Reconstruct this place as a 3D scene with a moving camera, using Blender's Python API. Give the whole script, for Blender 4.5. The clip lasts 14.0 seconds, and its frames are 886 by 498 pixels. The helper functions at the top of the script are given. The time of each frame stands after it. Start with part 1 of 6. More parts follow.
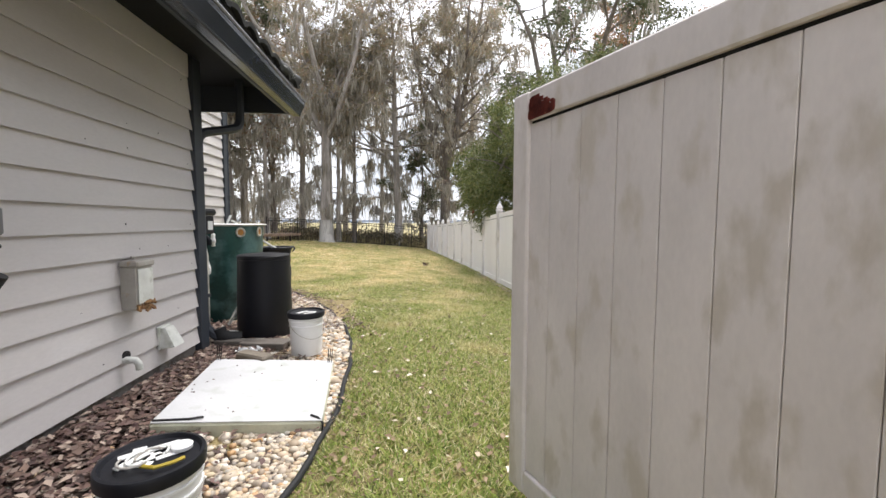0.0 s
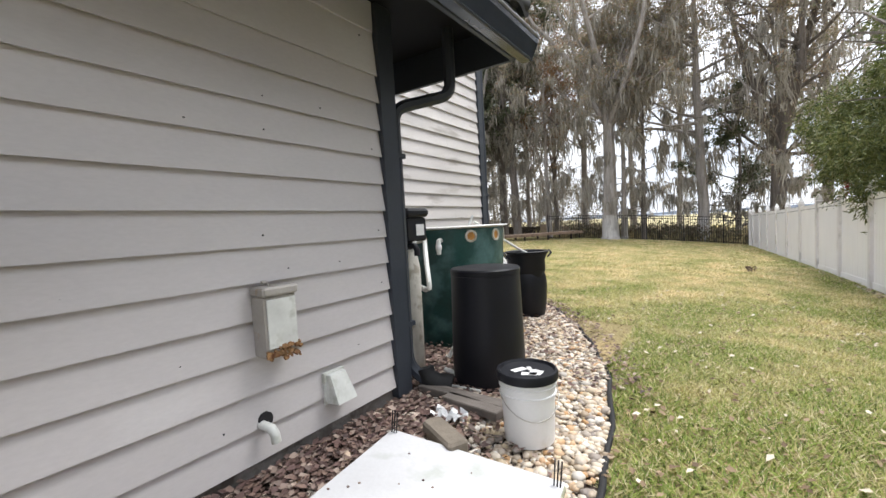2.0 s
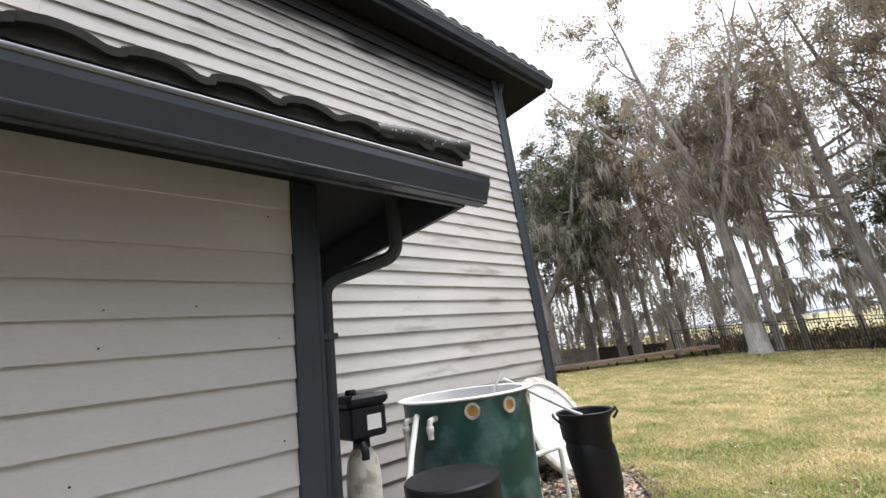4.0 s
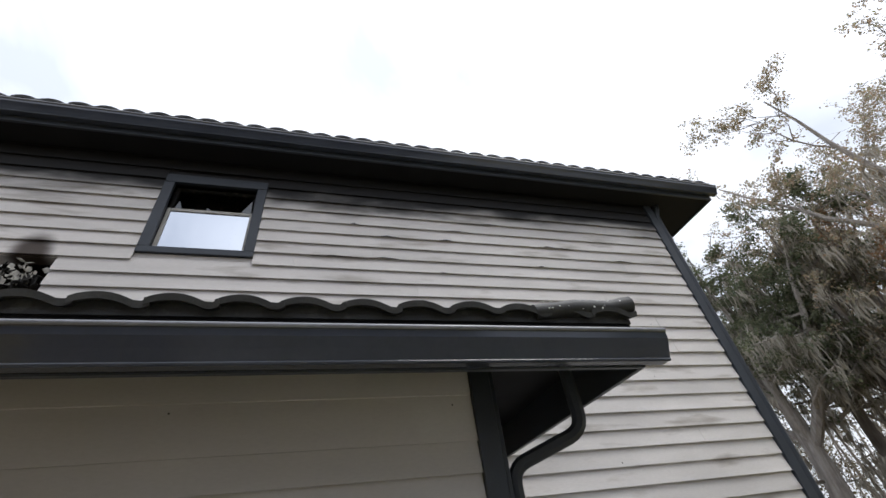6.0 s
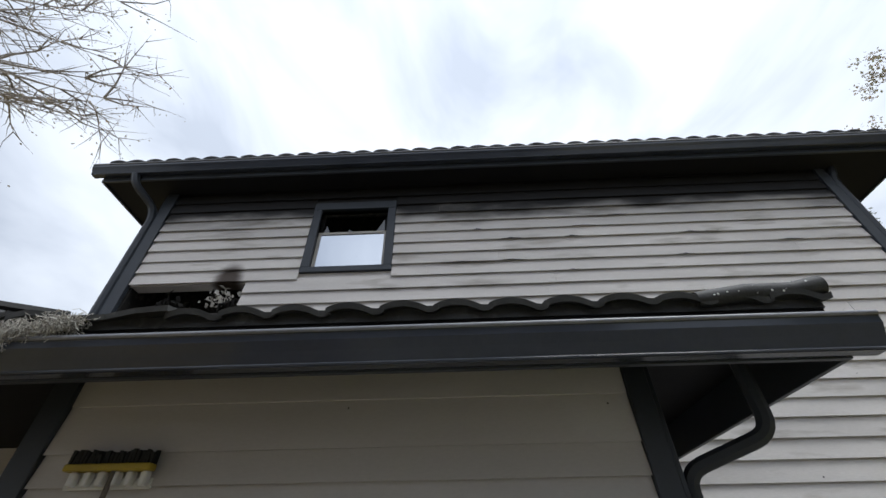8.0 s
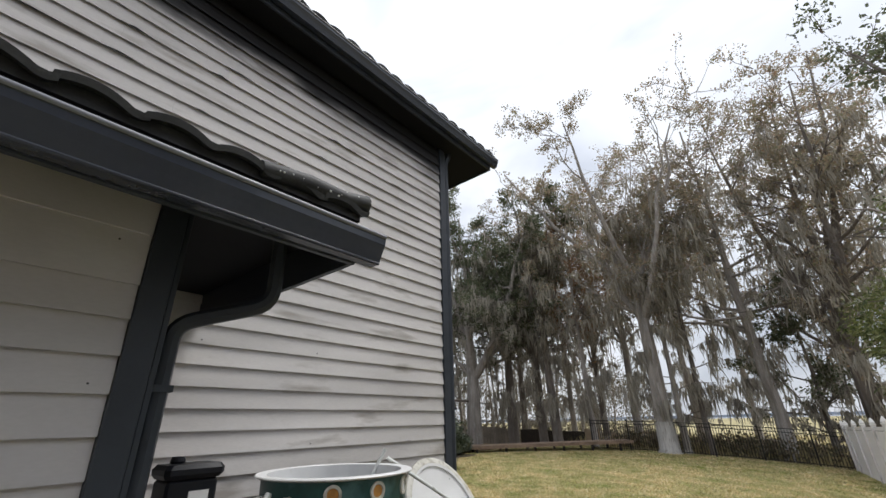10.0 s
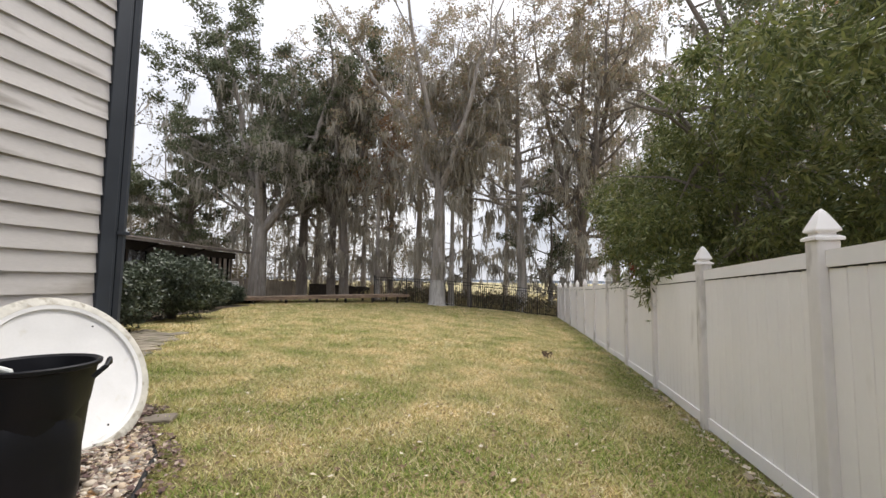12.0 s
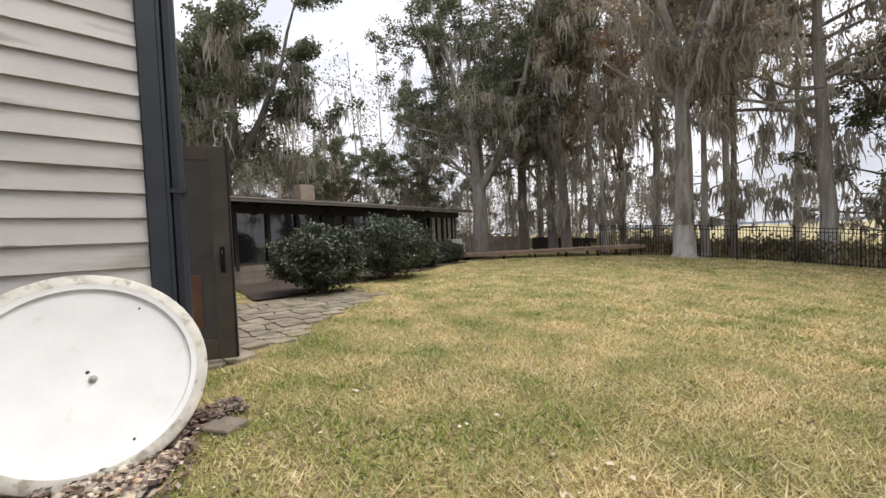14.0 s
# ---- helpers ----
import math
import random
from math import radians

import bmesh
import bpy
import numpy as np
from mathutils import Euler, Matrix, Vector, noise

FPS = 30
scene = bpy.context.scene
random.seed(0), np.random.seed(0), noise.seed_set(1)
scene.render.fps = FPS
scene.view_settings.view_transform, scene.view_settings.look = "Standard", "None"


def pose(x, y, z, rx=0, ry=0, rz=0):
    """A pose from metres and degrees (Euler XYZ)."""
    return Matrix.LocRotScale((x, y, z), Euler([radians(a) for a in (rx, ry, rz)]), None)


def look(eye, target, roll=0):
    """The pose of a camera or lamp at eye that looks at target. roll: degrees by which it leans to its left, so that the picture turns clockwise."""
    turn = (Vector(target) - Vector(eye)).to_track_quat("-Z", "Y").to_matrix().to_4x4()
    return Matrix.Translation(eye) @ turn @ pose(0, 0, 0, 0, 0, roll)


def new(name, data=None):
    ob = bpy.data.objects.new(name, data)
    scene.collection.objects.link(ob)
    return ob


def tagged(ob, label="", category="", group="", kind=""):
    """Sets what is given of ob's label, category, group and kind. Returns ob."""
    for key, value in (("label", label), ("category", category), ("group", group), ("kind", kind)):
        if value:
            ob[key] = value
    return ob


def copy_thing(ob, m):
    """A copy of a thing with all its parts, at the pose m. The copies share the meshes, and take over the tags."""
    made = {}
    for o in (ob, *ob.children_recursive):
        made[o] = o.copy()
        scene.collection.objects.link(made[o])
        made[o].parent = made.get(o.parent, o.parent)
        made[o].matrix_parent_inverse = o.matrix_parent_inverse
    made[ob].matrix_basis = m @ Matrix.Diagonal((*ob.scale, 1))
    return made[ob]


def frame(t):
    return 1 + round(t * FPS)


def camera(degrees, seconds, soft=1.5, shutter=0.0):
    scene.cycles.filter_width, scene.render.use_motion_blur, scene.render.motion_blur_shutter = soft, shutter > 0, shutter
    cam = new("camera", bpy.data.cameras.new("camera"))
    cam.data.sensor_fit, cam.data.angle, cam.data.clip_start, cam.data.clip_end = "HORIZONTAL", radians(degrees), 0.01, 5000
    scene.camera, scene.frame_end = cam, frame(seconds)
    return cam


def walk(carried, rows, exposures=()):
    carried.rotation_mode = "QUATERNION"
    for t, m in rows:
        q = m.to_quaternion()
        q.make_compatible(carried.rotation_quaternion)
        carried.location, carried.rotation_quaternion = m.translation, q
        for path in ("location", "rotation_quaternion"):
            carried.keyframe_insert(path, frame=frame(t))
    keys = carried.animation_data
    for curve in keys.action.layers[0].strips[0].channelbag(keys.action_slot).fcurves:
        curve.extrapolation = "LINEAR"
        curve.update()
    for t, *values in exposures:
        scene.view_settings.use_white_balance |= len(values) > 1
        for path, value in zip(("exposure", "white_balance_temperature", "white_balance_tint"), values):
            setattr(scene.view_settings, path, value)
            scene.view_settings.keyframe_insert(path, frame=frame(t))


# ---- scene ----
cam = camera(94.7, 14.0)
PATH = [
    (0, (-0.05, -0.253, 1.022), (0.107, 1.736, 0.889), 0.2),
    (0.5, (0.025, 0.175, 1.016), (-0.089, 2.168, 0.889), -0.2),
    (1, (0.076, 0.655, 0.978), (-0.403, 2.594, 0.865), -0.9),
    (1.5, (-0.029, 1.029, 0.989), (-0.9, 2.825, 0.86), -2.0),
    (2, (-0.123, 1.378, 0.999), (-1.25, 3.027, 0.886), -3.1),
    (2.2, (-0.125, 1.526, 1.021), (-1.295, 3.144, 0.901), -2.9),
    (4.3, (0.371, 2.499, 1.287), (-1.09, 3.686, 1.962), -8.0),
    (4.5, (0.418, 2.507, 1.305), (-1.039, 3.637, 2.079), -8.6),
    (5, (0.484, 2.498, 1.348), (-0.96, 3.472, 2.33), -9.9),
    (5.5, (0.477, 2.475, 1.36), (-0.974, 3.244, 2.502), -9.7),
    (6, (0.507, 2.42, 1.384), (-0.996, 2.925, 2.604), -8.0),
    (6.5, (0.498, 2.368, 1.381), (-1.035, 2.567, 2.649), -5.2),
    (7, (0.504, 2.327, 1.381), (-1.029, 2.25, 2.663), -2.4),
    (7.2, (0.526, 2.264, 1.352), (-0.991, 2.101, 2.645), -1.0),
    (9.3, (0.496, 2.514, 1.343), (-1.009, 3.326, 2.38), -2.2),
    (9.5, (0.494, 2.569, 1.338), (-0.926, 3.593, 2.306), -2.3),
    (10, (0.435, 2.767, 1.293), (-0.742, 4.181, 2.076), -1.3),
    (10.5, (0.323, 3.072, 1.259), (-0.591, 4.756, 1.831), -0.7),
    (11, (0.331, 3.519, 1.151), (-0.33, 5.368, 1.533), 0.2),
    (11.5, (0.389, 4.017, 1.074), (-0.114, 5.938, 1.318), 1.0),
    (12, (0.397, 4.544, 1.079), (-0.084, 6.479, 1.233), 0.8),
    (12.5, (0.432, 5.102, 1.063), (-0.154, 7.013, 1.14), 0.1),
    (13, (0.378, 5.666, 1.035), (-0.397, 7.51, 1.04), -0.8),
    (13.5, (0.303, 6.216, 1.048), (-0.777, 7.899, 1.015), -1.8),
    (14, (0.15, 6.716, 1.051), (-1.291, 8.102, 0.991), -2.5),
]
EXPOSURES = [(0, 1.18, 6500, 11), (2, 1.2, 6350, 10), (4.5, 1.08, 6350, 11), (5.5, 0.8, 6300, 11), (6.5, 0.4, 6150, 9), (7.2, 0.3, 6050, 8), (9.3, 0.22, 6200, 9), (10.5, 0.55, 6450, 10), (11.5, 0.72, 6600, 11), (12.5, 0.70, 6650, 12), (14, 0.70, 6650, 12)]
walk(cam, [(t, look(eye, target, roll)) for t, eye, target, roll in PATH], EXPOSURES)

# ---------------------------------------------------------------- light
world = bpy.data.worlds.new("sky")
scene.world = world
world.use_nodes = True
wn, wl = world.node_tree.nodes, world.node_tree.links
wn.clear()
w_out, w_bg = wn.new("ShaderNodeOutputWorld"), wn.new("ShaderNodeBackground")
w_sky = wn.new("ShaderNodeTexSky")
w_sky.sky_type, w_sky.sun_disc = "NISHITA", False
w_sky.sun_elevation, w_sky.sun_rotation = radians(65), radians(33)
w_co, w_noise, w_ramp, w_mix = wn.new("ShaderNodeTexCoord"), wn.new("ShaderNodeTexNoise"), wn.new("ShaderNodeValToRGB"), wn.new("ShaderNodeMix")
w_map = wn.new("ShaderNodeMapping")
w_map.inputs["Scale"].default_value = (1.0, 1.6, 2.6)
w_noise.inputs["Scale"].default_value, w_noise.inputs["Detail"].default_value = 1.7, 5
w_noise.inputs["Distortion"].default_value = 0.5
w_ramp.color_ramp.elements[0].position, w_ramp.color_ramp.elements[1].position = 0.36, 0.66
w_ramp.color_ramp.elements[0].color, w_ramp.color_ramp.elements[1].color = (5.5, 5.8, 6.45, 1), (9.4, 9.55, 10.0, 1)
w_mix.data_type = "RGBA"
w_mix.inputs["Factor"].default_value = 0.93
w_bg.inputs["Strength"].default_value = 0.10
wl.new(w_co.outputs["Generated"], w_map.inputs["Vector"])
wl.new(w_map.outputs["Vector"], w_noise.inputs["Vector"])
wl.new(w_noise.outputs["Fac"], w_ramp.inputs["Fac"])
wl.new(w_sky.outputs["Color"], w_mix.inputs["A"])
wl.new(w_ramp.outputs["Color"], w_mix.inputs["B"])
w_sep, w_dome, w_mul = wn.new("ShaderNodeSeparateXYZ"), wn.new("ShaderNodeMapRange"), wn.new("ShaderNodeMix")
w_dome.inputs["From Min"].default_value, w_dome.inputs["From Max"].default_value = 0.0, 1.0
w_dome.inputs["To Min"].default_value, w_dome.inputs["To Max"].default_value = 0.75, 1.30
w_mul.data_type, w_mul.blend_type = "RGBA", "MULTIPLY"
w_mul.inputs["Factor"].default_value = 1.0
wl.new(w_co.outputs["Generated"], w_sep.inputs["Vector"])
wl.new(w_sep.outputs["Z"], w_dome.inputs["Value"])
wl.new(w_mix.outputs["Result"], w_mul.inputs["A"])
wl.new(w_dome.outputs["Result"], w_mul.inputs["B"])
wl.new(w_mul.outputs["Result"], w_bg.inputs["Color"])
wl.new(w_bg.outputs["Background"], w_out.inputs["Surface"])
sun = new("sun", bpy.data.lights.new("sun", "SUN"))
sun.data.energy, sun.data.angle, sun.data.color = 2.0, radians(32), (1.0, 0.97, 0.92)
sun.matrix_world = look((5.5, 8.5, 22), (0, 0, 0))


# ---------------------------------------------------------------- materials
def mat(name, base, rough=0.6, var=0.15, scale=4.0, fine=70.0, bump=0.15, metal=0.0, second=None, amount=0.4, island=0.0, piece=0.0, stretch=(1, 1, 1), depth=0.004, spec=0.4):
    """A surface of two scales of noise in world position; second: a stain colour that covers about that amount."""
    m = bpy.data.materials.new(name)
    m.use_nodes = True
    n, l = m.node_tree.nodes, m.node_tree.links
    b = n["Principled BSDF"]
    geo, mp = n.new("ShaderNodeNewGeometry"), n.new("ShaderNodeMapping")
    mp.inputs["Scale"].default_value = stretch
    l.new(geo.outputs["Position"], mp.inputs["Vector"])

    def noise_at(s, detail):
        t = n.new("ShaderNodeTexNoise")
        t.inputs["Scale"].default_value, t.inputs["Detail"].default_value = s, detail
        l.new(mp.outputs["Vector"], t.inputs["Vector"])
        return t.outputs["Fac"]

    def mixed(fac, a, c, mode="MIX"):
        x = n.new("ShaderNodeMix")
        x.data_type, x.blend_type = "RGBA", mode
        for key, v in (("Factor", fac), ("A", a), ("B", c)):
            if isinstance(v, (int, float)):
                x.inputs[key].default_value = v
            elif isinstance(v, tuple):
                x.inputs[key].default_value = (*v, 1)
            else:
                l.new(v, x.inputs[key])
        return x.outputs["Result"]

    def ramp(fac, p, q):
        r = n.new("ShaderNodeMapRange")
        r.inputs["From Min"].default_value, r.inputs["From Max"].default_value = p, q
        l.new(fac, r.inputs["Value"])
        return r.outputs["Result"]

    lo, hi = tuple(c * (1 - var) for c in base), tuple(min(1.0, c * (1 + var)) for c in base)
    big, small = noise_at(scale, 4), noise_at(fine, 3)
    col = mixed(ramp(big, 0.3, 0.7), lo, hi)
    if second:
        col = mixed(ramp(noise_at(scale * 1.7 + 0.3, 6), 0.72 - amount * 0.5, 0.84 - amount * 0.5), col, second)
    col = mixed(ramp(small, 0.25, 0.75), mixed(1.0, col, (1 - var * 0.7,) * 3, "MULTIPLY"), col)
    for amount_of, out in ((island, geo.outputs["Random Per Island"]), (piece, None)):
        if amount_of:
            if out is None:
                out = n.new("ShaderNodeObjectInfo").outputs["Random"]
            hs = n.new("ShaderNodeHueSaturation")
            l.new(ramp(out, 0, 1), hs.inputs["Value"])
            r = hs.inputs["Value"].links[0].from_node
            r.inputs["To Min"].default_value, r.inputs["To Max"].default_value = 1 - amount_of, 1 + amount_of
            l.new(col, hs.inputs["Color"])
            col = hs.outputs["Color"]
    l.new(col, b.inputs["Base Color"])
    b.inputs["Metallic"].default_value = metal
    b.inputs["Specular IOR Level"].default_value = spec
    rr = n.new("ShaderNodeMapRange")
    rr.inputs["To Min"].default_value, rr.inputs["To Max"].default_value = max(0.02, rough - 0.1), min(1, rough + 0.1)
    l.new(big, rr.inputs["Value"])
    l.new(rr.outputs["Result"], b.inputs["Roughness"])
    if bump:
        bp = n.new("ShaderNodeBump")
        bp.inputs["Strength"].default_value, bp.inputs["Distance"].default_value = bump, depth
        l.new(small, bp.inputs["Height"])
        l.new(bp.outputs["Normal"], b.inputs["Normal"])
    m["mixed"] = 0
    return m


def palette(name, colours, rough=0.8, island=True, patch=None, scale=0.6, spec=0.2, translucent=0.0, drift=0.0):
    """Each leaf, blade or stone takes a colour from the row by chance; patch: colours of dry blades that drift in and out over metres."""
    m = bpy.data.materials.new(name)
    m.use_nodes = True
    n, l = m.node_tree.nodes, m.node_tree.links
    b = n["Principled BSDF"]
    b.inputs["Roughness"].default_value, b.inputs["Specular IOR Level"].default_value = rough, spec
    geo = n.new("ShaderNodeNewGeometry")
    r = n.new("ShaderNodeValToRGB")
    r.color_ramp.interpolation = "CONSTANT" if patch else "LINEAR"
    while len(r.color_ramp.elements) < len(colours):
        r.color_ramp.elements.new(0.5)
    for i, c in enumerate(colours):
        r.color_ramp.elements[i].position = i / (len(colours) - 1)
        r.color_ramp.elements[i].color = (*c, 1)
    l.new(geo.outputs["Random Per Island"] if island else n.new("ShaderNodeObjectInfo").outputs["Random"], r.inputs["Fac"])
    col = r.outputs["Color"]
    if patch:
        t, q, x = n.new("ShaderNodeTexNoise"), n.new("ShaderNodeMapRange"), n.new("ShaderNodeMix")
        t.inputs["Scale"].default_value, t.inputs["Detail"].default_value = scale, 5
        l.new(geo.outputs["Position"], t.inputs["Vector"])
        q.inputs["From Min"].default_value, q.inputs["From Max"].default_value = 0.36, 0.66
        q.inputs["To Max"].default_value = 0.85
        sep, add = n.new("ShaderNodeSeparateXYZ"), n.new("ShaderNodeMath")
        l.new(geo.outputs["Position"], sep.inputs["Vector"])
        add.operation = "MULTIPLY_ADD"
        far = n.new("ShaderNodeMapRange")
        far.inputs["From Min"].default_value, far.inputs["From Max"].default_value = 3.0, 11.0
        far.inputs["To Min"].default_value, far.inputs["To Max"].default_value = -2.4, 0.5
        l.new(sep.outputs["Y"], far.inputs["Value"])
        l.new(far.outputs["Result"], add.inputs[0])
        add.inputs[1].default_value = drift
        l.new(t.outputs["Fac"], add.inputs[2])
        lush, less = n.new("ShaderNodeMapRange"), n.new("ShaderNodeMath")
        lush.interpolation_type = "SMOOTHSTEP"
        lush.inputs["From Min"].default_value, lush.inputs["From Max"].default_value = 0.9, 1.9
        lush.inputs["To Max"].default_value = 0.13
        l.new(sep.outputs["X"], lush.inputs["Value"])
        less.operation = "SUBTRACT"
        l.new(add.outputs["Value"], less.inputs[0])
        l.new(lush.outputs["Result"], less.inputs[1])
        l.new(less.outputs["Value"], q.inputs["Value"])
        x.data_type = "RGBA"
        l.new(q.outputs["Result"], x.inputs["Factor"])
        l.new(col, x.inputs["A"])
        again, frac, dry = n.new("ShaderNodeMath"), n.new("ShaderNodeMath"), n.new("ShaderNodeValToRGB")
        again.operation, frac.operation = "MULTIPLY", "FRACT"
        again.inputs[1].default_value = 17.3
        l.new(geo.outputs["Random Per Island"], again.inputs[0])
        l.new(again.outputs["Value"], frac.inputs[0])
        l.new(frac.outputs["Value"], dry.inputs["Fac"])
        dry.color_ramp.interpolation = "CONSTANT"
        while len(dry.color_ramp.elements) < len(patch):
            dry.color_ramp.elements.new(0.5)
        for i, c in enumerate(patch):
            dry.color_ramp.elements[i].position = i / len(patch)
            dry.color_ramp.elements[i].color = (*c, 1)
        l.new(dry.outputs["Color"], x.inputs["B"])
        col = x.outputs["Result"]
    l.new(col, b.inputs["Base Color"])
    if translucent:
        tr, ms = n.new("ShaderNodeBsdfTranslucent"), n.new("ShaderNodeMixShader")
        l.new(col, tr.inputs["Color"])
        ms.inputs["Fac"].default_value = translucent
        l.new(b.outputs["BSDF"], ms.inputs[1])
        l.new(tr.outputs["BSDF"], ms.inputs[2])
        l.new(ms.outputs["Shader"], n["Material Output"].inputs["Surface"])
    return m


M_WING = mat("grey painted siding", (0.53, 0.503, 0.497), 0.55, 0.09, 1.3, 90, 0.12, second=(0.59, 0.57, 0.565), amount=0.22, piece=0.025, stretch=(1, 0.35, 1))
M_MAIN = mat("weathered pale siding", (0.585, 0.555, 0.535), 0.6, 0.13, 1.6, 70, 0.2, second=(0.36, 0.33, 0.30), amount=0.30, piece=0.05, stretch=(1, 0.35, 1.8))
M_TRIM = mat("dark slate paint", (0.033, 0.039, 0.050), 0.45, 0.15, 3, 60, 0.08, spec=0.4)
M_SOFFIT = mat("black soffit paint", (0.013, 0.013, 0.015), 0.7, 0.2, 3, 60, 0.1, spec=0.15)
M_GUTTER = mat("dark gutter enamel", (0.036, 0.042, 0.058), 0.17, 0.12, 3, 40, 0.03, spec=0.5)
# the lip's sky gleam is put into this paler colour
M_LIP = mat("gutter lip with painted gleam", (0.20, 0.205, 0.235), 0.35, 0.2, 5, 40, 0.05, spec=0.6)
M_TILE = mat("charcoal concrete roof tile", (0.045, 0.045, 0.045), 0.65, 0.35, 7, 90, 0.4, second=(0.09, 0.09, 0.085), amount=0.25, piece=0.25)
M_CHAR = mat("charred wood", (0.008, 0.007, 0.006), 0.9, 0.5, 9, 60, 0.8, second=(0.05, 0.045, 0.04), amount=0.3)
M_CONC = mat("foundation concrete", (0.27, 0.25, 0.235), 0.9, 0.25, 5, 60, 0.5, second=(0.15, 0.13, 0.115), amount=0.4)
M_PAD = mat("white equipment pad", (0.50, 0.50, 0.51), 0.7, 0.08, 3, 60, 0.25, second=(0.41, 0.42, 0.40), amount=0.3)
M_PADSIDE = mat("mossy pad edge", (0.50, 0.50, 0.38), 0.8, 0.15, 4, 60, 0.25, second=(0.24, 0.24, 0.16), amount=0.4)
M_VINYL = mat("white vinyl fence", (0.92, 0.895, 0.885), 0.45, 0.04, 1.2, 30, 0.05, second=(0.72, 0.69, 0.66), amount=0.14, stretch=(1, 1, 0.5))
M_GATE = mat("weathered vinyl gate", (0.72, 0.67, 0.645), 0.6, 0.09, 2.6, 40, 0.15, second=(0.60, 0.545, 0.485), amount=0.36, stretch=(2, 2, 0.9))
# posts darker than the panels: the shade on their sides is in this colour
M_POST = mat("shade-grey vinyl posts", (0.79, 0.76, 0.745), 0.5, 0.07, 2.5, 30, 0.08, second=(0.50, 0.475, 0.45), amount=0.3, stretch=(1, 1, 0.4))
M_RUST = mat("red rust stain", (0.17, 0.030, 0.020), 0.8, 0.4, 30, 120, 0.3)
M_PVC = mat("dusty white pvc", (0.68, 0.69, 0.66), 0.45, 0.10, 8, 60, 0.05, second=(0.45, 0.45, 0.40), amount=0.25)
M_TANK = mat("green fibreglass tank", (0.012, 0.066, 0.060), 0.38, 0.35, 2.2, 40, 0.08, second=(0.07, 0.155, 0.155), amount=0.45, spec=0.5)
M_BLACK = mat("black plastic", (0.007, 0.0075, 0.011), 0.45, 0.2, 5, 90, 0.12, spec=0.28)
M_RUBBER = mat("matt black rubber", (0.014, 0.014, 0.015), 0.75, 0.25, 6, 80, 0.2)
M_WHITE = mat("white plastic", (0.71, 0.705, 0.70), 0.4, 0.05, 4, 50, 0.05, second=(0.62, 0.60, 0.55), amount=0.18)
M_CREAM = mat("dirty cream rim", (0.56, 0.54, 0.48), 0.6, 0.15, 9, 60, 0.2, second=(0.36, 0.33, 0.27), amount=0.35)
M_METAL = mat("dull galvanised steel", (0.36, 0.34, 0.31), 0.5, 0.15, 8, 60, 0.1, metal=0.15, second=(0.30, 0.20, 0.10), amount=0.2)
M_CORRODE = mat("rusty corroded metal", (0.27, 0.155, 0.07), 0.85, 0.5, 30, 120, 0.6, second=(0.16, 0.07, 0.03), amount=0.5)
M_ORANGE = mat("orange sealant", (0.55, 0.26, 0.06), 0.6, 0.3, 14, 60, 0.2)
M_WOOD = mat("grey weathered timber", (0.15, 0.13, 0.115), 0.85, 0.25, 6, 60, 0.4, stretch=(1, 6, 1), piece=0.15)
M_DECK = mat("brown deck timber", (0.27, 0.19, 0.135), 0.85, 0.3, 3, 40, 0.3, piece=0.15)
M_DARKWOOD = mat("dark stained timber", (0.035, 0.028, 0.024), 0.75, 0.3, 3, 40, 0.2)
M_GREYFENCE = mat("grey board fence", (0.30, 0.26, 0.23), 0.85, 0.2, 2, 40, 0.3, piece=0.15)
M_IRON = mat("black aluminium", (0.012, 0.012, 0.012), 0.5, 0.2, 4, 40, 0.02)
M_PAVER = mat("brown concrete paver", (0.20, 0.17, 0.135), 0.9, 0.2, 8, 80, 0.5)
M_SLATE = mat("flagstone", (0.25, 0.215, 0.165), 0.85, 0.25, 3, 40, 0.4, second=(0.15, 0.14, 0.085), amount=0.42, piece=0.18)
M_EARTH = mat("dark mulch earth", (0.055, 0.038, 0.030), 0.95, 0.4, 6, 60, 0.8)
M_VENTGREY = mat("dusty grey vent plastic", (0.56, 0.57, 0.54), 0.5, 0.12, 8, 60, 0.05, second=(0.42, 0.43, 0.38), amount=0.3)
M_WINFRAME = mat("pale window frame", (0.42, 0.40, 0.37), 0.5, 0.15, 6, 60, 0.1)
M_BRONZE = mat("dark bronze frame", (0.085, 0.074, 0.066), 0.5, 0.2, 4, 50, 0.05)
M_COPPER = mat("bare orange primer", (0.135, 0.07, 0.046), 0.7, 0.25, 6, 50, 0.2)
M_YELLOW = mat("yellow plastic", (0.42, 0.31, 0.035), 0.5, 0.15, 9, 60, 0.05)
M_WOOL = mat("loose insulation fibre", (0.46, 0.44, 0.40), 0.95, 0.3, 30, 120, 0.5)
M_BARK = mat("grey lichened bark", (0.36, 0.325, 0.295), 0.9, 0.3, 1.5, 18, 0.9, second=(0.46, 0.43, 0.40), amount=0.4, stretch=(3, 3, 0.5), depth=0.03)
M_BARKDARK = mat("dark oak bark", (0.20, 0.172, 0.15), 0.9, 0.3, 1.5, 18, 0.9, second=(0.24, 0.22, 0.20), amount=0.35, stretch=(3, 3, 0.6), depth=0.03)
M_LEAF_CYP = palette("sparse winter leaves", [(0.29, 0.26, 0.19), (0.38, 0.315, 0.235), (0.275, 0.28, 0.17), (0.41, 0.285, 0.20), (0.355, 0.335, 0.255)], 0.7, translucent=0.45)
